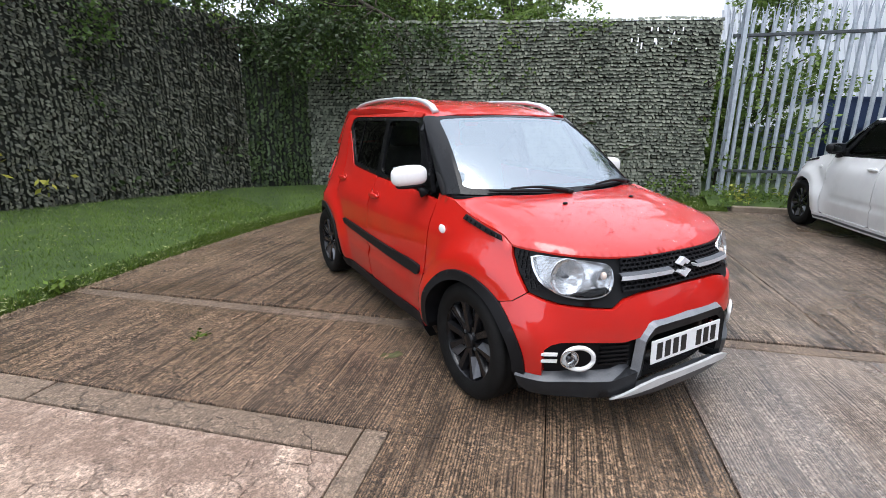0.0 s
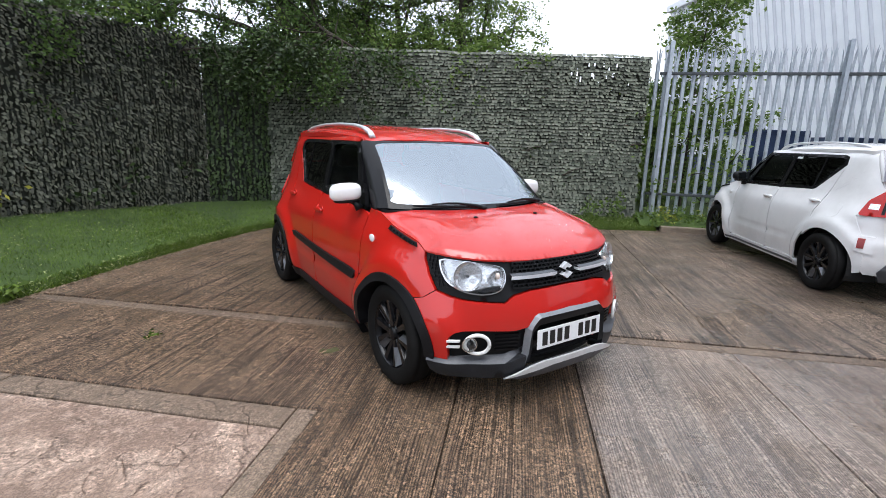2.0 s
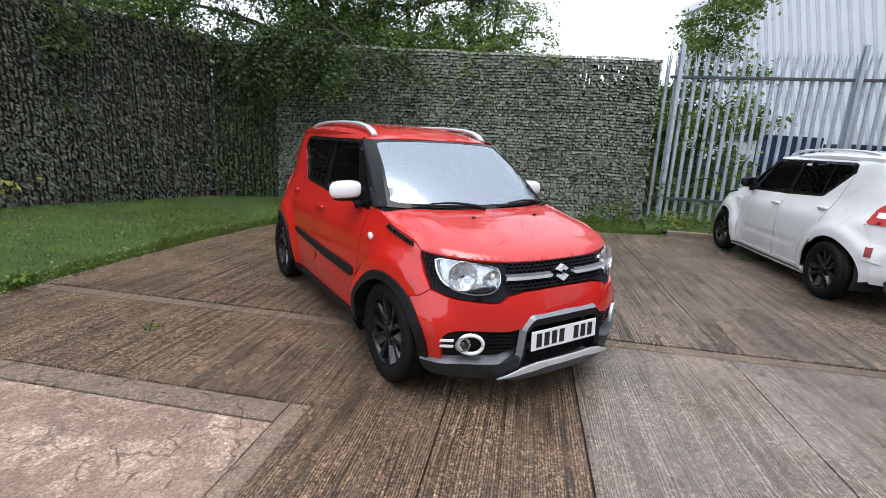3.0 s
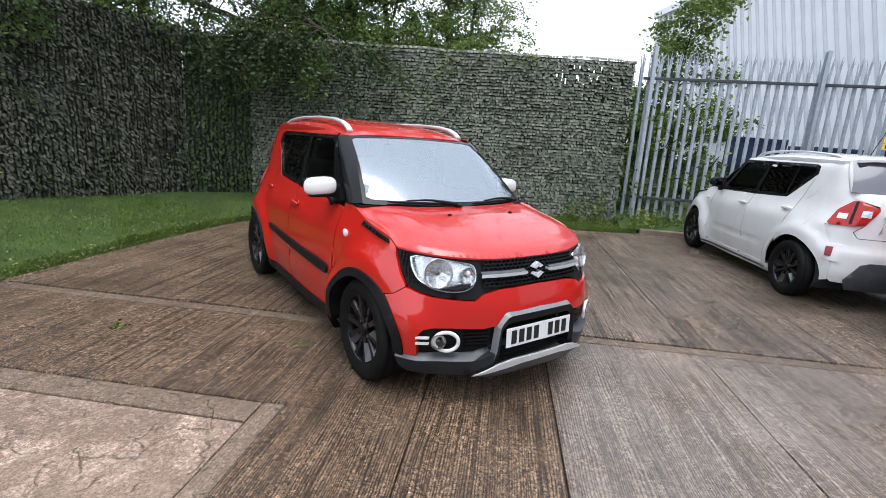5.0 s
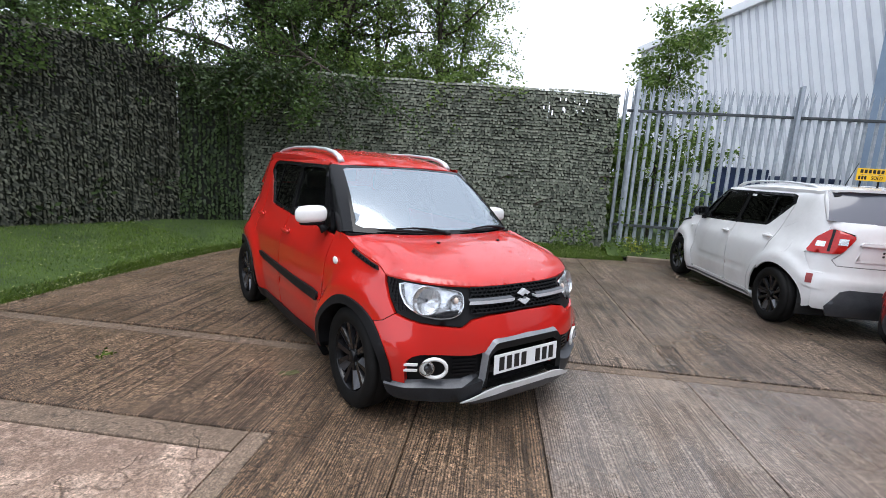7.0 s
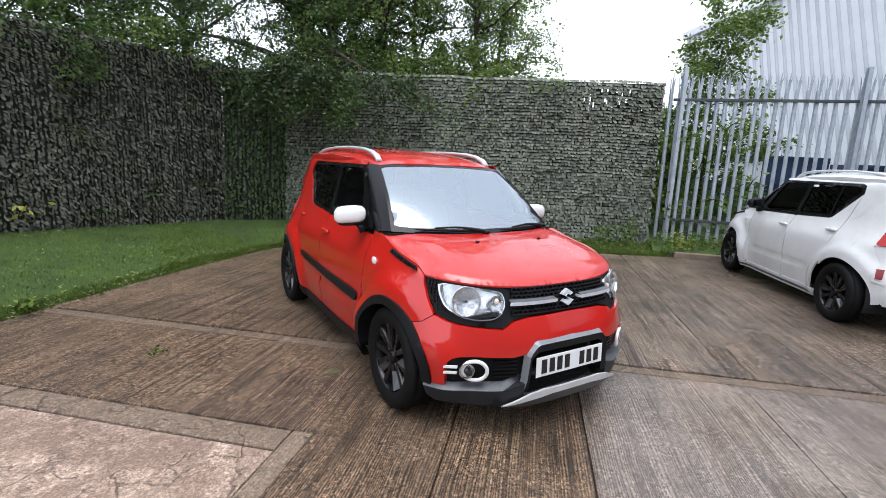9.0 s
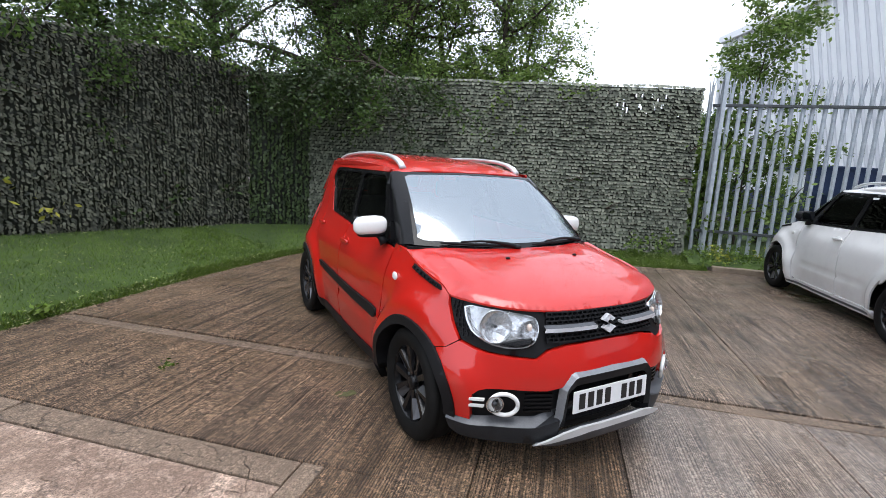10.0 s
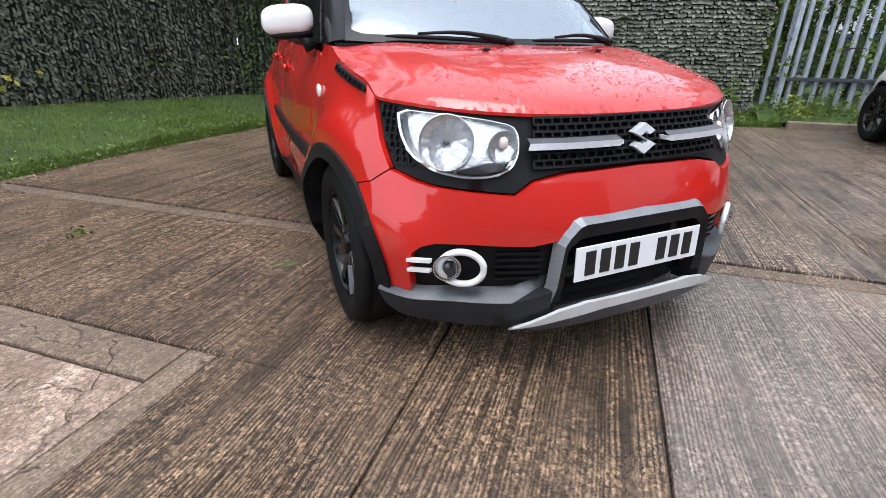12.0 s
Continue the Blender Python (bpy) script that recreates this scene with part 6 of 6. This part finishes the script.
    part("rear_wiper", tube_bm([rear_glass_surf((0.0, 0.06), 0.03), rear_glass_surf((-0.3, 0.12), 0.025), rear_glass_surf((-0.62, 0.10), 0.02)], [0.014, 0.008, 0.006], 8), PLASTIC, car, "", True)
    panel("spoiler", [(-0.52, 2.58), (0.52, 2.58), (0.51, 2.66), (0.25, 2.745), (-0.25, 2.745), (-0.51, 2.66)], roof_surf, colour, car, off=0.006, depth=0.025, step=0.06)
    for sx in (1, -1):
        n = 8
        a_in = [rear_glass_surf((0.98, k / n)) for k in range(n + 1)]
        a_out = [shell((S(lerp(2.80, 2.62, k / n)), lerp(1.185, 1.470, k / n)), -0.002) for k in range(n + 1)]
        ruled("rear_pillar", a_in, a_out, colour, car, sx, bulge=0.01)

    # underside and cabin
    part("underbody", box_bm((1.26, 2.9, 0.30), Matrix.Translation((0, 1.27, 0.36)), 0.05), UNDER, car)
    part("engine_bay", box_bm((1.1, 0.75, 0.40), Matrix.Translation((0, -0.02, 0.66)), 0.05), UNDER, car)
    part("dashboard", box_bm((1.30, 0.40, 0.30), Matrix.Translation((0, 0.52, 0.82)), 0.06), CABIN, car, "dark dashboard", True)
    part("rear_bulkhead", box_bm((1.2, 0.5, 0.45), Matrix.Translation((0, 2.45, 0.70)), 0.05), CABIN, car)
    wheel_ring = bmesh.new()
    wm = Matrix.Translation((-0.36, 0.80, 0.98)) @ Matrix.Rotation(radians(-65), 4, "X")
    add_tube(wheel_ring, [wm @ Vector((0.18 * math.cos(a * math.tau / 32), 0.18 * math.sin(a * math.tau / 32), 0)) for a in range(33)], 0.016, 8, False)
    add_box(wheel_ring, (0.34, 0.05, 0.02), wm)
    bmesh.ops.recalc_face_normals(wheel_ring, faces=wheel_ring.faces)
    part("steering_wheel", wheel_ring, CABIN, car, "dark steering wheel", True)
    for x in (-0.36, 0.36):
        seat = bmesh.new()
        add_box(seat, (0.48, 0.50, 0.20), Matrix.Translation((x, 1.30, 0.62)), 0.06)
        add_box(seat, (0.46, 0.14, 0.58), Matrix.Translation((x, 1.60, 0.92)) @ Matrix.Rotation(radians(-14), 4, "X"), 0.05)
        add_box(seat, (0.26, 0.10, 0.16), Matrix.Translation((x, 1.70, 1.28)), 0.04)
        part("front_seat", seat, SEAT_CLOTH, car, "grey cloth front seat", True)
    bench = bmesh.new()
    add_box(bench, (1.2, 0.14, 0.58), Matrix.Translation((0, 2.30, 0.92)) @ Matrix.Rotation(radians(-14), 4, "X"), 0.05)
    part("rear_seat", bench, SEAT_CLOTH, car, "grey cloth rear seat", True)
    part("headlining", box_bm((1.02, 1.7, 0.03), Matrix.Translation((0, 1.82, 1.44)), 0.012), CABIN, car)
    if rear_plate:
        roof_sign(car)
        part("window_sticker", bars_bm([(S(1.43), 1.365, S(1.53), 1.388)], shell, -0.009, 0.002, 1), PLATE_WHITE, car, "small white window sticker")
    # upper body draws in towards the roof and the tail
    for ob in car.children_recursive:
        co = np.empty(len(ob.data.vertices) * 3)
        ob.data.vertices.foreach_get("co", co)
        co = co.reshape(-1, 3)
        k = np.clip((co[:, 2] - 0.95) / 0.5, 0, 1)
        co[:, 0] *= 1 - 0.030 * k * k * (3 - 2 * k)
        k, b = np.clip((co[:, 2] - 0.80) / 0.32, 0, 1), np.clip((co[:, 1] - 0.85) / 1.4, 0, 1)
        co[:, 0] *= 1 - 0.045 * k * k * (3 - 2 * k) * b - 0.034 * np.clip((co[:, 1] - 1.0) / 1.2, 0, 1)
        ob.data.vertices.foreach_set("co", co.ravel())
        ob.data.update()
    # wheels
    for sx in (1, -1):
        for y in (0.0, AXLE):
            w = copy_thing(WHEEL, Matrix.Translation((sx * (0.735 if y < 1 else 0.712), y, 0.306)) @ Matrix.Rotation(0 if sx > 0 else math.pi, 4, "Z") @ Matrix.Rotation(random.uniform(0, 6), 4, "X"))
            w.parent = car
            w["label"] = "black twin-spoke alloy wheel"
    return car


CAR_X = 2.168
make_car(Matrix.Translation((CAR_X, -0.66, 0)) @ Matrix.Rotation(radians(0.9), 4, "Z") @ Matrix.Translation((0, 0.66, 0)), RED_PAINT, "orange-red small hatchback with white mirrors parked on wet concrete", True, True)
W_HEAD = Vector((0.646, 0.763, 0))
w_turn = math.atan2(-W_HEAD.x, W_HEAD.y) + math.pi
make_car(Matrix.Translation((8.40, 0.90, 0.034)) @ Matrix.Rotation(w_turn, 4, "Z") @ Matrix.Rotation(radians(-0.46), 4, "X"), WHITE_PAINT,
         "white small hatchback with red tail lamps parked nose to the kerb", plate=False, rear_plate=True, cladding=False, tail_detail=True)
R_HEAD = Vector((0.76, -0.65, 0)).normalized()
make_car(Matrix.Translation(Vector((5.49, -1.84, 0)) + R_HEAD * 2.99) @ Matrix.Rotation(math.atan2(-R_HEAD.x, R_HEAD.y) + math.pi, 4, "Z"), CRIMSON_PAINT,
         "dark red small hatchback parked behind the white car")
for o in (WHEEL, *WHEEL.children_recursive):
    bpy.data.objects.remove(o)


# ---- trees ----
def branch_path(rng, a, d, length, wander, n=6, droop=0.0):
    pts, p, d = [Vector(a)], Vector(a), Vector(d).normalized()
    for _ in range(n):
        d = (d + Vector((rng.gauss(0, wander), rng.gauss(0, wander), rng.gauss(0, wander) - droop))).normalized()
        p = p + d * (length / n)
        pts.append(p.copy())
    return pts


def leaf_quad(verts, faces, p, size, rng):
    """A small pointed leaf, folded along its middle."""
    a = Vector((rng.gauss(0, 1), rng.gauss(0, 1), rng.gauss(0, 0.6) - 0.3)).normalized()
    b = a.cross(Vector((rng.gauss(0, 1), rng.gauss(0, 1), rng.gauss(0, 1)))).normalized()
    n = len(verts)
    verts += [p, p + a * size * 0.5 + b * size * 0.26, p + a * size, p + a * size * 0.5 - b * size * 0.26]
    faces += [(n, n + 1, n + 2), (n, n + 2, n + 3)]


def tree(base, high, spread, seed, leaf_mat, label, trunk_r=0.16, limbs=9, twigs=7, leaves=26, leaf=0.10, crown_low=0.35, lean=(0, 0), sparse=1.0, away=None, blossom=0):
    rng = random.Random(seed)
    t = thing("tree", Matrix.Translation(base), label, "tree", "trees behind the fences")
    wood = bmesh.new()
    verts, faces = [], []
    top = Vector((lean[0], lean[1], high))
    trunk = [Vector((0, 0, -0.2)).lerp(top, k / 8) + Vector((rng.gauss(0, 0.06), rng.gauss(0, 0.06), 0)) * k * 0.3 for k in range(9)]
    add_tube(wood, trunk, [trunk_r * (1 - k / 8 * 0.85) for k in range(9)], 8)
    for i in range(limbs):
        f = crown_low + (1 - crown_low) * (i + rng.random()) / limbs
        a = trunk[0].lerp(top, f)
        ang = i * 2.4 + rng.uniform(-0.4, 0.4)
        d = Vector((math.cos(ang), math.sin(ang), rng.uniform(0.15, 0.9) if f > 0.5 or high < 6 else rng.uniform(-0.25, 0.35)))
        if away is not None and d.dot(Vector(away)) < 0:
            d = d * 0.75
        ln = spread * (1.1 - 0.55 * f) * rng.uniform(0.7, 1.15)
        limb = branch_path(rng, a, d, ln, 0.16, 6, 0.02)
        r0 = trunk_r * 0.42 * (1 - f * 0.5)
        add_tube(wood, limb, [r0 * (1 - k / 6 * 0.8) for k in range(7)], 6)
        for j in range(twigs):
            g = rng.uniform(0.2, 1.0)
            k = min(5, int(g * 6))
            s = limb[k].lerp(limb[k + 1], g * 6 - k if k < 5 else rng.random())
            d2 = Vector((rng.gauss(0, 1), rng.gauss(0, 1), rng.gauss(0.1, 0.6)))
            tw = branch_path(rng, s, d2, ln * rng.uniform(0.22, 0.5), 0.25, 4, 0.10)
            add_tube(wood, tw, [r0 * 0.22 * (1 - q / 4 * 0.7) for q in range(5)], 4)
            for _ in range(int(leaves * sparse * rng.uniform(0.5, 1.4))):
                q = rng.uniform(0.1, 1.0) * 4
                k2 = min(3, int(q))
                p = tw[k2].lerp(tw[k2 + 1], q - k2) + Vector((rng.gauss(0, 0.09), rng.gauss(0, 0.09), rng.gauss(0, 0.08)))
                leaf_quad(verts, faces, p, leaf * rng.uniform(0.6, 1.25), rng)
    bmesh.ops.recalc_face_normals(wood, faces=wood.faces)
    part("trunk", wood, BARK, t, "dark branching trunk", True)
    raw("crown", verts, faces, leaf_mat, t, "uneven leafy crown")
    if blossom:
        petals, quads = [], []
        for _ in range(blossom):
            c = Vector(verts[rng.randrange(len(verts) // 2, len(verts))])
            for _ in range(14):
                leaf_quad(petals, quads, c + Vector((rng.gauss(0, 0.05), rng.gauss(0, 0.05), rng.gauss(0, 0.025))), 0.045, rng)
        raw("blossom", petals, quads, BLOSSOM, t, "flat heads of pale blossom")
    return t


tree(Vector((3.15, 8.55, 0)), 8.2, 3.4, 3, LEAF_DARK, "dense dark green tree leaning over the corner", 0.26, 26, 16, 46, 0.085, 0.40)
tree(Vector((4.7, 8.0, 0)), 7.5, 3.0, 5, LEAF, "fresh green bushy tree behind the back fence", 0.17, 22, 14, 58, 0.085, 0.30)
tree(Vector((6.6, 6.9, 0)), 7.6, 2.6, 19, LEAF, "fresh green bushy tree behind the back fence", 0.14, 20, 13, 58, 0.08, 0.30)
tree(Vector((4.0, 8.9, 0)), 7.2, 2.6, 43, LEAF_DARK, "dense dark green tree behind the corner", 0.14, 22, 14, 62, 0.085, 0.32)
tree(Vector((5.5, 7.7, 0)), 7.0, 2.4, 47, LEAF, "fresh green bushy tree behind the back fence", 0.13, 20, 14, 56, 0.085, 0.32)
tree(Vector((7.6, 7.4, 0)), 6.6, 2.0, 53, LEAF, "fresh green young tree behind the back fence", 0.10, 18, 12, 50, 0.08, 0.36)
tree(Vector((-0.6, 8.9, 0)), 7.5, 3.6, 8, LEAF_DARK, "deep green open tree behind the side fence", 0.12, 30, 18, 38, 0.082, 0.26)
tree(Vector((-3.6, 7.6, 0)), 7.0, 3.6, 13, LEAF_DARK, "deep green open tree behind the side fence", 0.12, 30, 18, 34, 0.082, 0.26)
tree(Vector((-7.5, 6.0, 0)), 7.0, 3.4, 17, LEAF_DARK, "dark green tree behind the side fence", 0.14, 20, 14, 30, 0.09, 0.28)
tree(Vector((10.2, 3.45, 0)), 4.9, 1.5, 23, LEAF, "slender sapling with pale blossom behind the palisade", 0.04, 24, 11, 32, 0.10, 0.30, blossom=60)
tree(Vector((1.0, 12.5, 0)), 8.5, 4.2, 29, LEAF_DARK, "tall tree in the wood beyond", 0.18, 28, 16, 38, 0.11, 0.2)
tree(Vector((-4.5, 12.0, 0)), 8.5, 4.2, 31, LEAF, "tall tree in the wood beyond", 0.18, 28, 16, 30, 0.11, 0.2)
tree(Vector((4.8, 11.5, 0)), 8.5, 3.6, 37, LEAF_DARK, "tall tree in the wood beyond", 0.22, 24, 14, 52, 0.12, 0.2)
tree(Vector((-10.0, 10.0, 0)), 9.0, 4.2, 41, LEAF_DARK, "tall tree in the wood beyond", 0.25, 16, 11, 22, 0.14, 0.2)

rng_bush = random.Random(77)
for k in range(9):
    spot = WALL_L0.lerp(WALL_L1, 0.14 + 0.105 * k) + Vector((-0.43, 0.90, 0)) * rng_bush.uniform(0.7, 1.3)
    tree(spot, rng_bush.uniform(3.6, 4.8), 1.7, 100 + k, LEAF_DARK, "deep green shrub rising behind the side fence", 0.05, 14, 11, 46, 0.080, 0.42)
for k in range(7):
    spot = WALL_B0.lerp(WALL_B1, 0.0 + 0.105 * k) + Vector((0.58, 0.81, 0)) * rng_bush.uniform(0.7, 1.2)
    tree(spot, rng_bush.uniform(4.0, 5.0) - 0.22 * k, 1.6, 120 + k, LEAF_DARK if k < 4 else LEAF, "leafy shrub rising behind the back fence", 0.06, 12, 9, 34, 0.085, 0.45)


def spray(a, d, length, seed, mat, leaf=0.11, count=60, label="hanging leafy spray over the fence"):
    """A single drooping bough with its leaves."""
    rng = random.Random(seed)
    b = thing("bough", Matrix.Translation(a), label, "branch", "overhanging boughs")
    path = branch_path(rng, (0, 0, 0), d, length, 0.10, 6, 0.06)
    verts, faces = [], []
    wood = bmesh.new()
    add_tube(wood, path, [0.016 * (1 - k / 6 * 0.8) for k in range(7)], 5)
    for k in range(count):
        q = rng.uniform(0.15, 1.0) * 6
        j = min(5, int(q))
        p = path[j].lerp(path[j + 1], q - j) + Vector((rng.gauss(0, 0.14), rng.gauss(0, 0.14), rng.gauss(-0.03, 0.10)))
        leaf_quad(verts, faces, p, leaf * rng.uniform(0.6, 1.2), rng)
    bmesh.ops.recalc_face_normals(wood, faces=wood.faces)
    part("stem", wood, BARK, b)
    raw("foliage", verts, faces, mat, b)
    return b


# boughs that hang over the two fences
for k in range(12):
    f = 0.40 + 0.053 * k
    spray(WALL_L0.lerp(WALL_L1, f) + Vector((-0.3, 0.5, 3.3 + 0.25 * math.sin(k * 2.1))), (0.30 + 0.3 * math.sin(k * 1.7), -0.75, 0.05), 1.35 + 0.3 * math.sin(k * 3.3), 200 + k, LEAF if k % 3 else LEAF_DARK, 0.09, 120)
# shade under the canopy is painted in: two boughs of three take ivy green
for k in range(10):
    f = -0.02 + 0.040 * k
    spray(WALL_B0.lerp(WALL_B1, f) + Vector((0.2, 0.5, 3.35 - 0.03 * k)), (-0.35 + 0.2 * math.sin(k), -0.72, -0.22), 1.75 + 0.35 * math.sin(k * 2.3), 230 + k, LEAF_DARK if k % 3 == 0 else IVY_AND_SHADED, 0.085, 220)
for k in range(5):
    spray(IVY_0.lerp(IVY_1, k / 4) + Vector((0.0, 0.4, 3.2)), (0.1, -0.7, -0.12), 1.4, 260 + k, IVY_AND_SHADED, 0.085, 240)
# the corner tree's lowest boughs hang far down in front of the screening; most wear dark ivy colour as painted canopy
# shade
for k in range(12):
    f = -0.04 + 0.026 * k
    spray(WALL_B0.lerp(WALL_B1, f) + Vector((-0.15, -0.05, 3.25 - 0.1 * (k % 3))), (-0.30 + 0.25 * math.sin(k * 1.9), -0.45, -0.55 - 0.12 * math.sin(k * 2.7)), 1.25 + 0.3 * math.sin(k * 1.3), 270 + k,
          LEAF_DARK if k in (5, 8, 10) else IVY_AND_SHADED, 0.085, 260)


# ---- weeds ----
def weed(a, high, leaves, size, seed, mat, label, spread=0.12):
    rng = random.Random(seed)
    w = thing("weed", Matrix.Translation(a), label, "plant", "weeds")
    verts, faces = [], []
    stems = bmesh.new()
    for _ in range(max(2, leaves // 10)):
        d = (rng.gauss(0, 0.35), rng.gauss(0, 0.35), 1)
        path = branch_path(rng, (rng.gauss(0, spread * 0.4), rng.gauss(0, spread * 0.4), 0), d, high * rng.uniform(0.5, 1.0), 0.15, 4)
        add_tube(stems, path, [0.004, 0.0035, 0.003, 0.002, 0.0015], 4)
        for k in range(10):
            q = rng.uniform(0.1, 1) * 4
            j = min(3, int(q))
            leaf_quad(verts, faces, path[j].lerp(path[j + 1], q - j) + Vector((rng.gauss(0, spread * 0.3), rng.gauss(0, spread * 0.3), 0)), size * rng.uniform(0.6, 1.3), rng)
    link_bm("stem", stems, mat, w, kind="stuff")
    raw("leaves", verts, faces, mat, w)
    return w


weed(Vector((-0.82, 2.80, 0.08)), 0.10, 30, 0.075, 1, GRASS, "broad-leaved green weed at the lawn edge", 0.12)
weed(Vector((0.16, 1.42, 0.0)), 0.035, 30, 0.035, 2, GRASS, "small green weed in the concrete", 0.07)


def moss_patch(a, size, seed):
    """A low, ragged cushion of moss on the concrete."""
    rng = random.Random(seed)
    bm = bmesh.new()
    for _ in range(26):
        r = size * 0.16 * rng.uniform(0.4, 1.0)
        m = Matrix.Translation((rng.gauss(0, size * 0.26), rng.gauss(0, size * 0.13), 0.001)) @ Matrix.Diagonal((1.0, 0.8, 0.25, 1))
        bmesh.ops.create_icosphere(bm, subdivisions=1, radius=r, matrix=m)
    ob = link_bm("moss", bm, MOSS)
    ob.matrix_world = Matrix.Translation(a)
    return tagged(ob, "thin patch of olive moss on the wet concrete", "moss", kind="stuff")


moss_patch(Vector((1.19, 0.563, 0.0)), 0.13, 61)
rng_weed = random.Random(5)
for k in range(48):
    s = rng_weed.uniform(-0.1, 5.5)
    q = KERB_0 + KERB_DIR * s + Vector((-KERB_DIR.y, KERB_DIR.x, 0)) * rng_weed.uniform(0.14, 0.8)
    weed(q + Vector((0, 0, 0.14)), rng_weed.uniform(0.15, 0.5), 60, 0.07, 300 + k, LEAF if k % 3 else LEAF_YELLOW, "rank green weeds along the palisade", 0.25)
weed(Vector((7.55, 3.15, 0.2)), 0.55, 110, 0.08, 401, LEAF, "tall green weed with a yellow tip before the fence", 0.2)
weed(Vector((7.2, 3.45, 0.2)), 0.35, 80, 0.08, 402, LEAF, "bushy green weed before the fence", 0.2)
for k in range(9):
    f = (0.60, 0.615, 0.64, 0.70, 0.79, 0.85, 0.86, 0.955, 0.96)[k]
    z = (0.55, 0.75, 0.95, 0.55, 0.50, 0.55, 0.9, 0.9, 0.85)[k]
    spray(WALL_L0.lerp(WALL_L1, f) + Vector((0.03, -0.05, z)), (0.3, -0.35, 0.3), 0.25, 500 + k, LEAF_YELLOW if k < 4 else IVY_AND_SHADED, 0.11, 16, "small leafy shoot growing through the side screening")
for k in range(7):
    f = (0.50, 0.55, 0.62, 0.70, 0.80, 0.97, 0.985)[k]
    z = (1.5, 1.45, 0.6, 1.35, 0.9, 1.5, 2.0)[k]
    spray(WALL_B0.lerp(WALL_B1, f) + Vector((-0.04, -0.05, z)), (0.2, -0.3, 0.3), 0.3, 520 + k, IVY_AND_SHADED if k < 5 else LEAF, 0.09, 18, "small leafy shoot growing through the back screening")
for k in range(8):
    spray(FENCE_0 + FENCE_DIR * (0.15 + 0.22 * k) + Vector((0.12, 0.15, 0.7 + 0.27 * ((k * 5) % 7))), (-0.3, -0.3, 0.2), 0.5, 540 + k, LEAF, 0.10, 32, "green shoots climbing through the palisade")

# low growth and stores behind the palisade
for k, (x, y, h) in enumerate(((8.9, 4.3, 2.6), (9.5, 4.6, 3.0), (9.3, 3.6, 2.0), (10.4, 4.2, 2.6), (11.3, 3.6, 1.8), (11.0, 5.4, 2.6), (12.6, 5.8, 2.4))):
    tree(Vector((x, y, 0.1)), h, 1.0, 600 + k, LEAF_DARK if k % 2 else LEAF, "bushy growth behind the palisade", 0.03, 12, 8, 30, 0.10, 0.12)


def store_cabin(a, turn, size, label, pale):
    """A site cabin: panel walls in a dark frame on a flat base."""
    c = thing("storage_cabin", Matrix.Translation(a) @ Matrix.Rotation(radians(turn), 4, "Z"), label, "cabin", "stores behind the fence")
    w, d, h = size
    part("body", box_bm((w, d, h), Matrix.Translation((0, 0, h / 2))), CLAD if pale else NAVY, c)
    for x in (-w / 2, w / 2):
        part("corner_post", box_bm((0.12, d + 0.06, h + 0.05), Matrix.Translation((x, 0, h / 2)), 0.01), NAVY, c)
    part("roof_rail", box_bm((w + 0.12, d + 0.08, 0.14), Matrix.Translation((0, 0, h)), 0.01), NAVY, c)
    part("base_rail", box_bm((w + 0.12, d + 0.08, 1.35), Matrix.Translation((0, 0, 0.675)), 0.01), NAVY, c, "dark lower panel")
    return c


store_cabin(Vector((14.4, 4.4, 0)), 63, (2.6, 1.6, 1.95), "pale cabin with dark frame behind the palisade", True)
store_cabin(Vector((13.2, 1.6, 0)), 63, (0.7, 1.0, 1.75), "dark blue storage box behind the palisade", False)
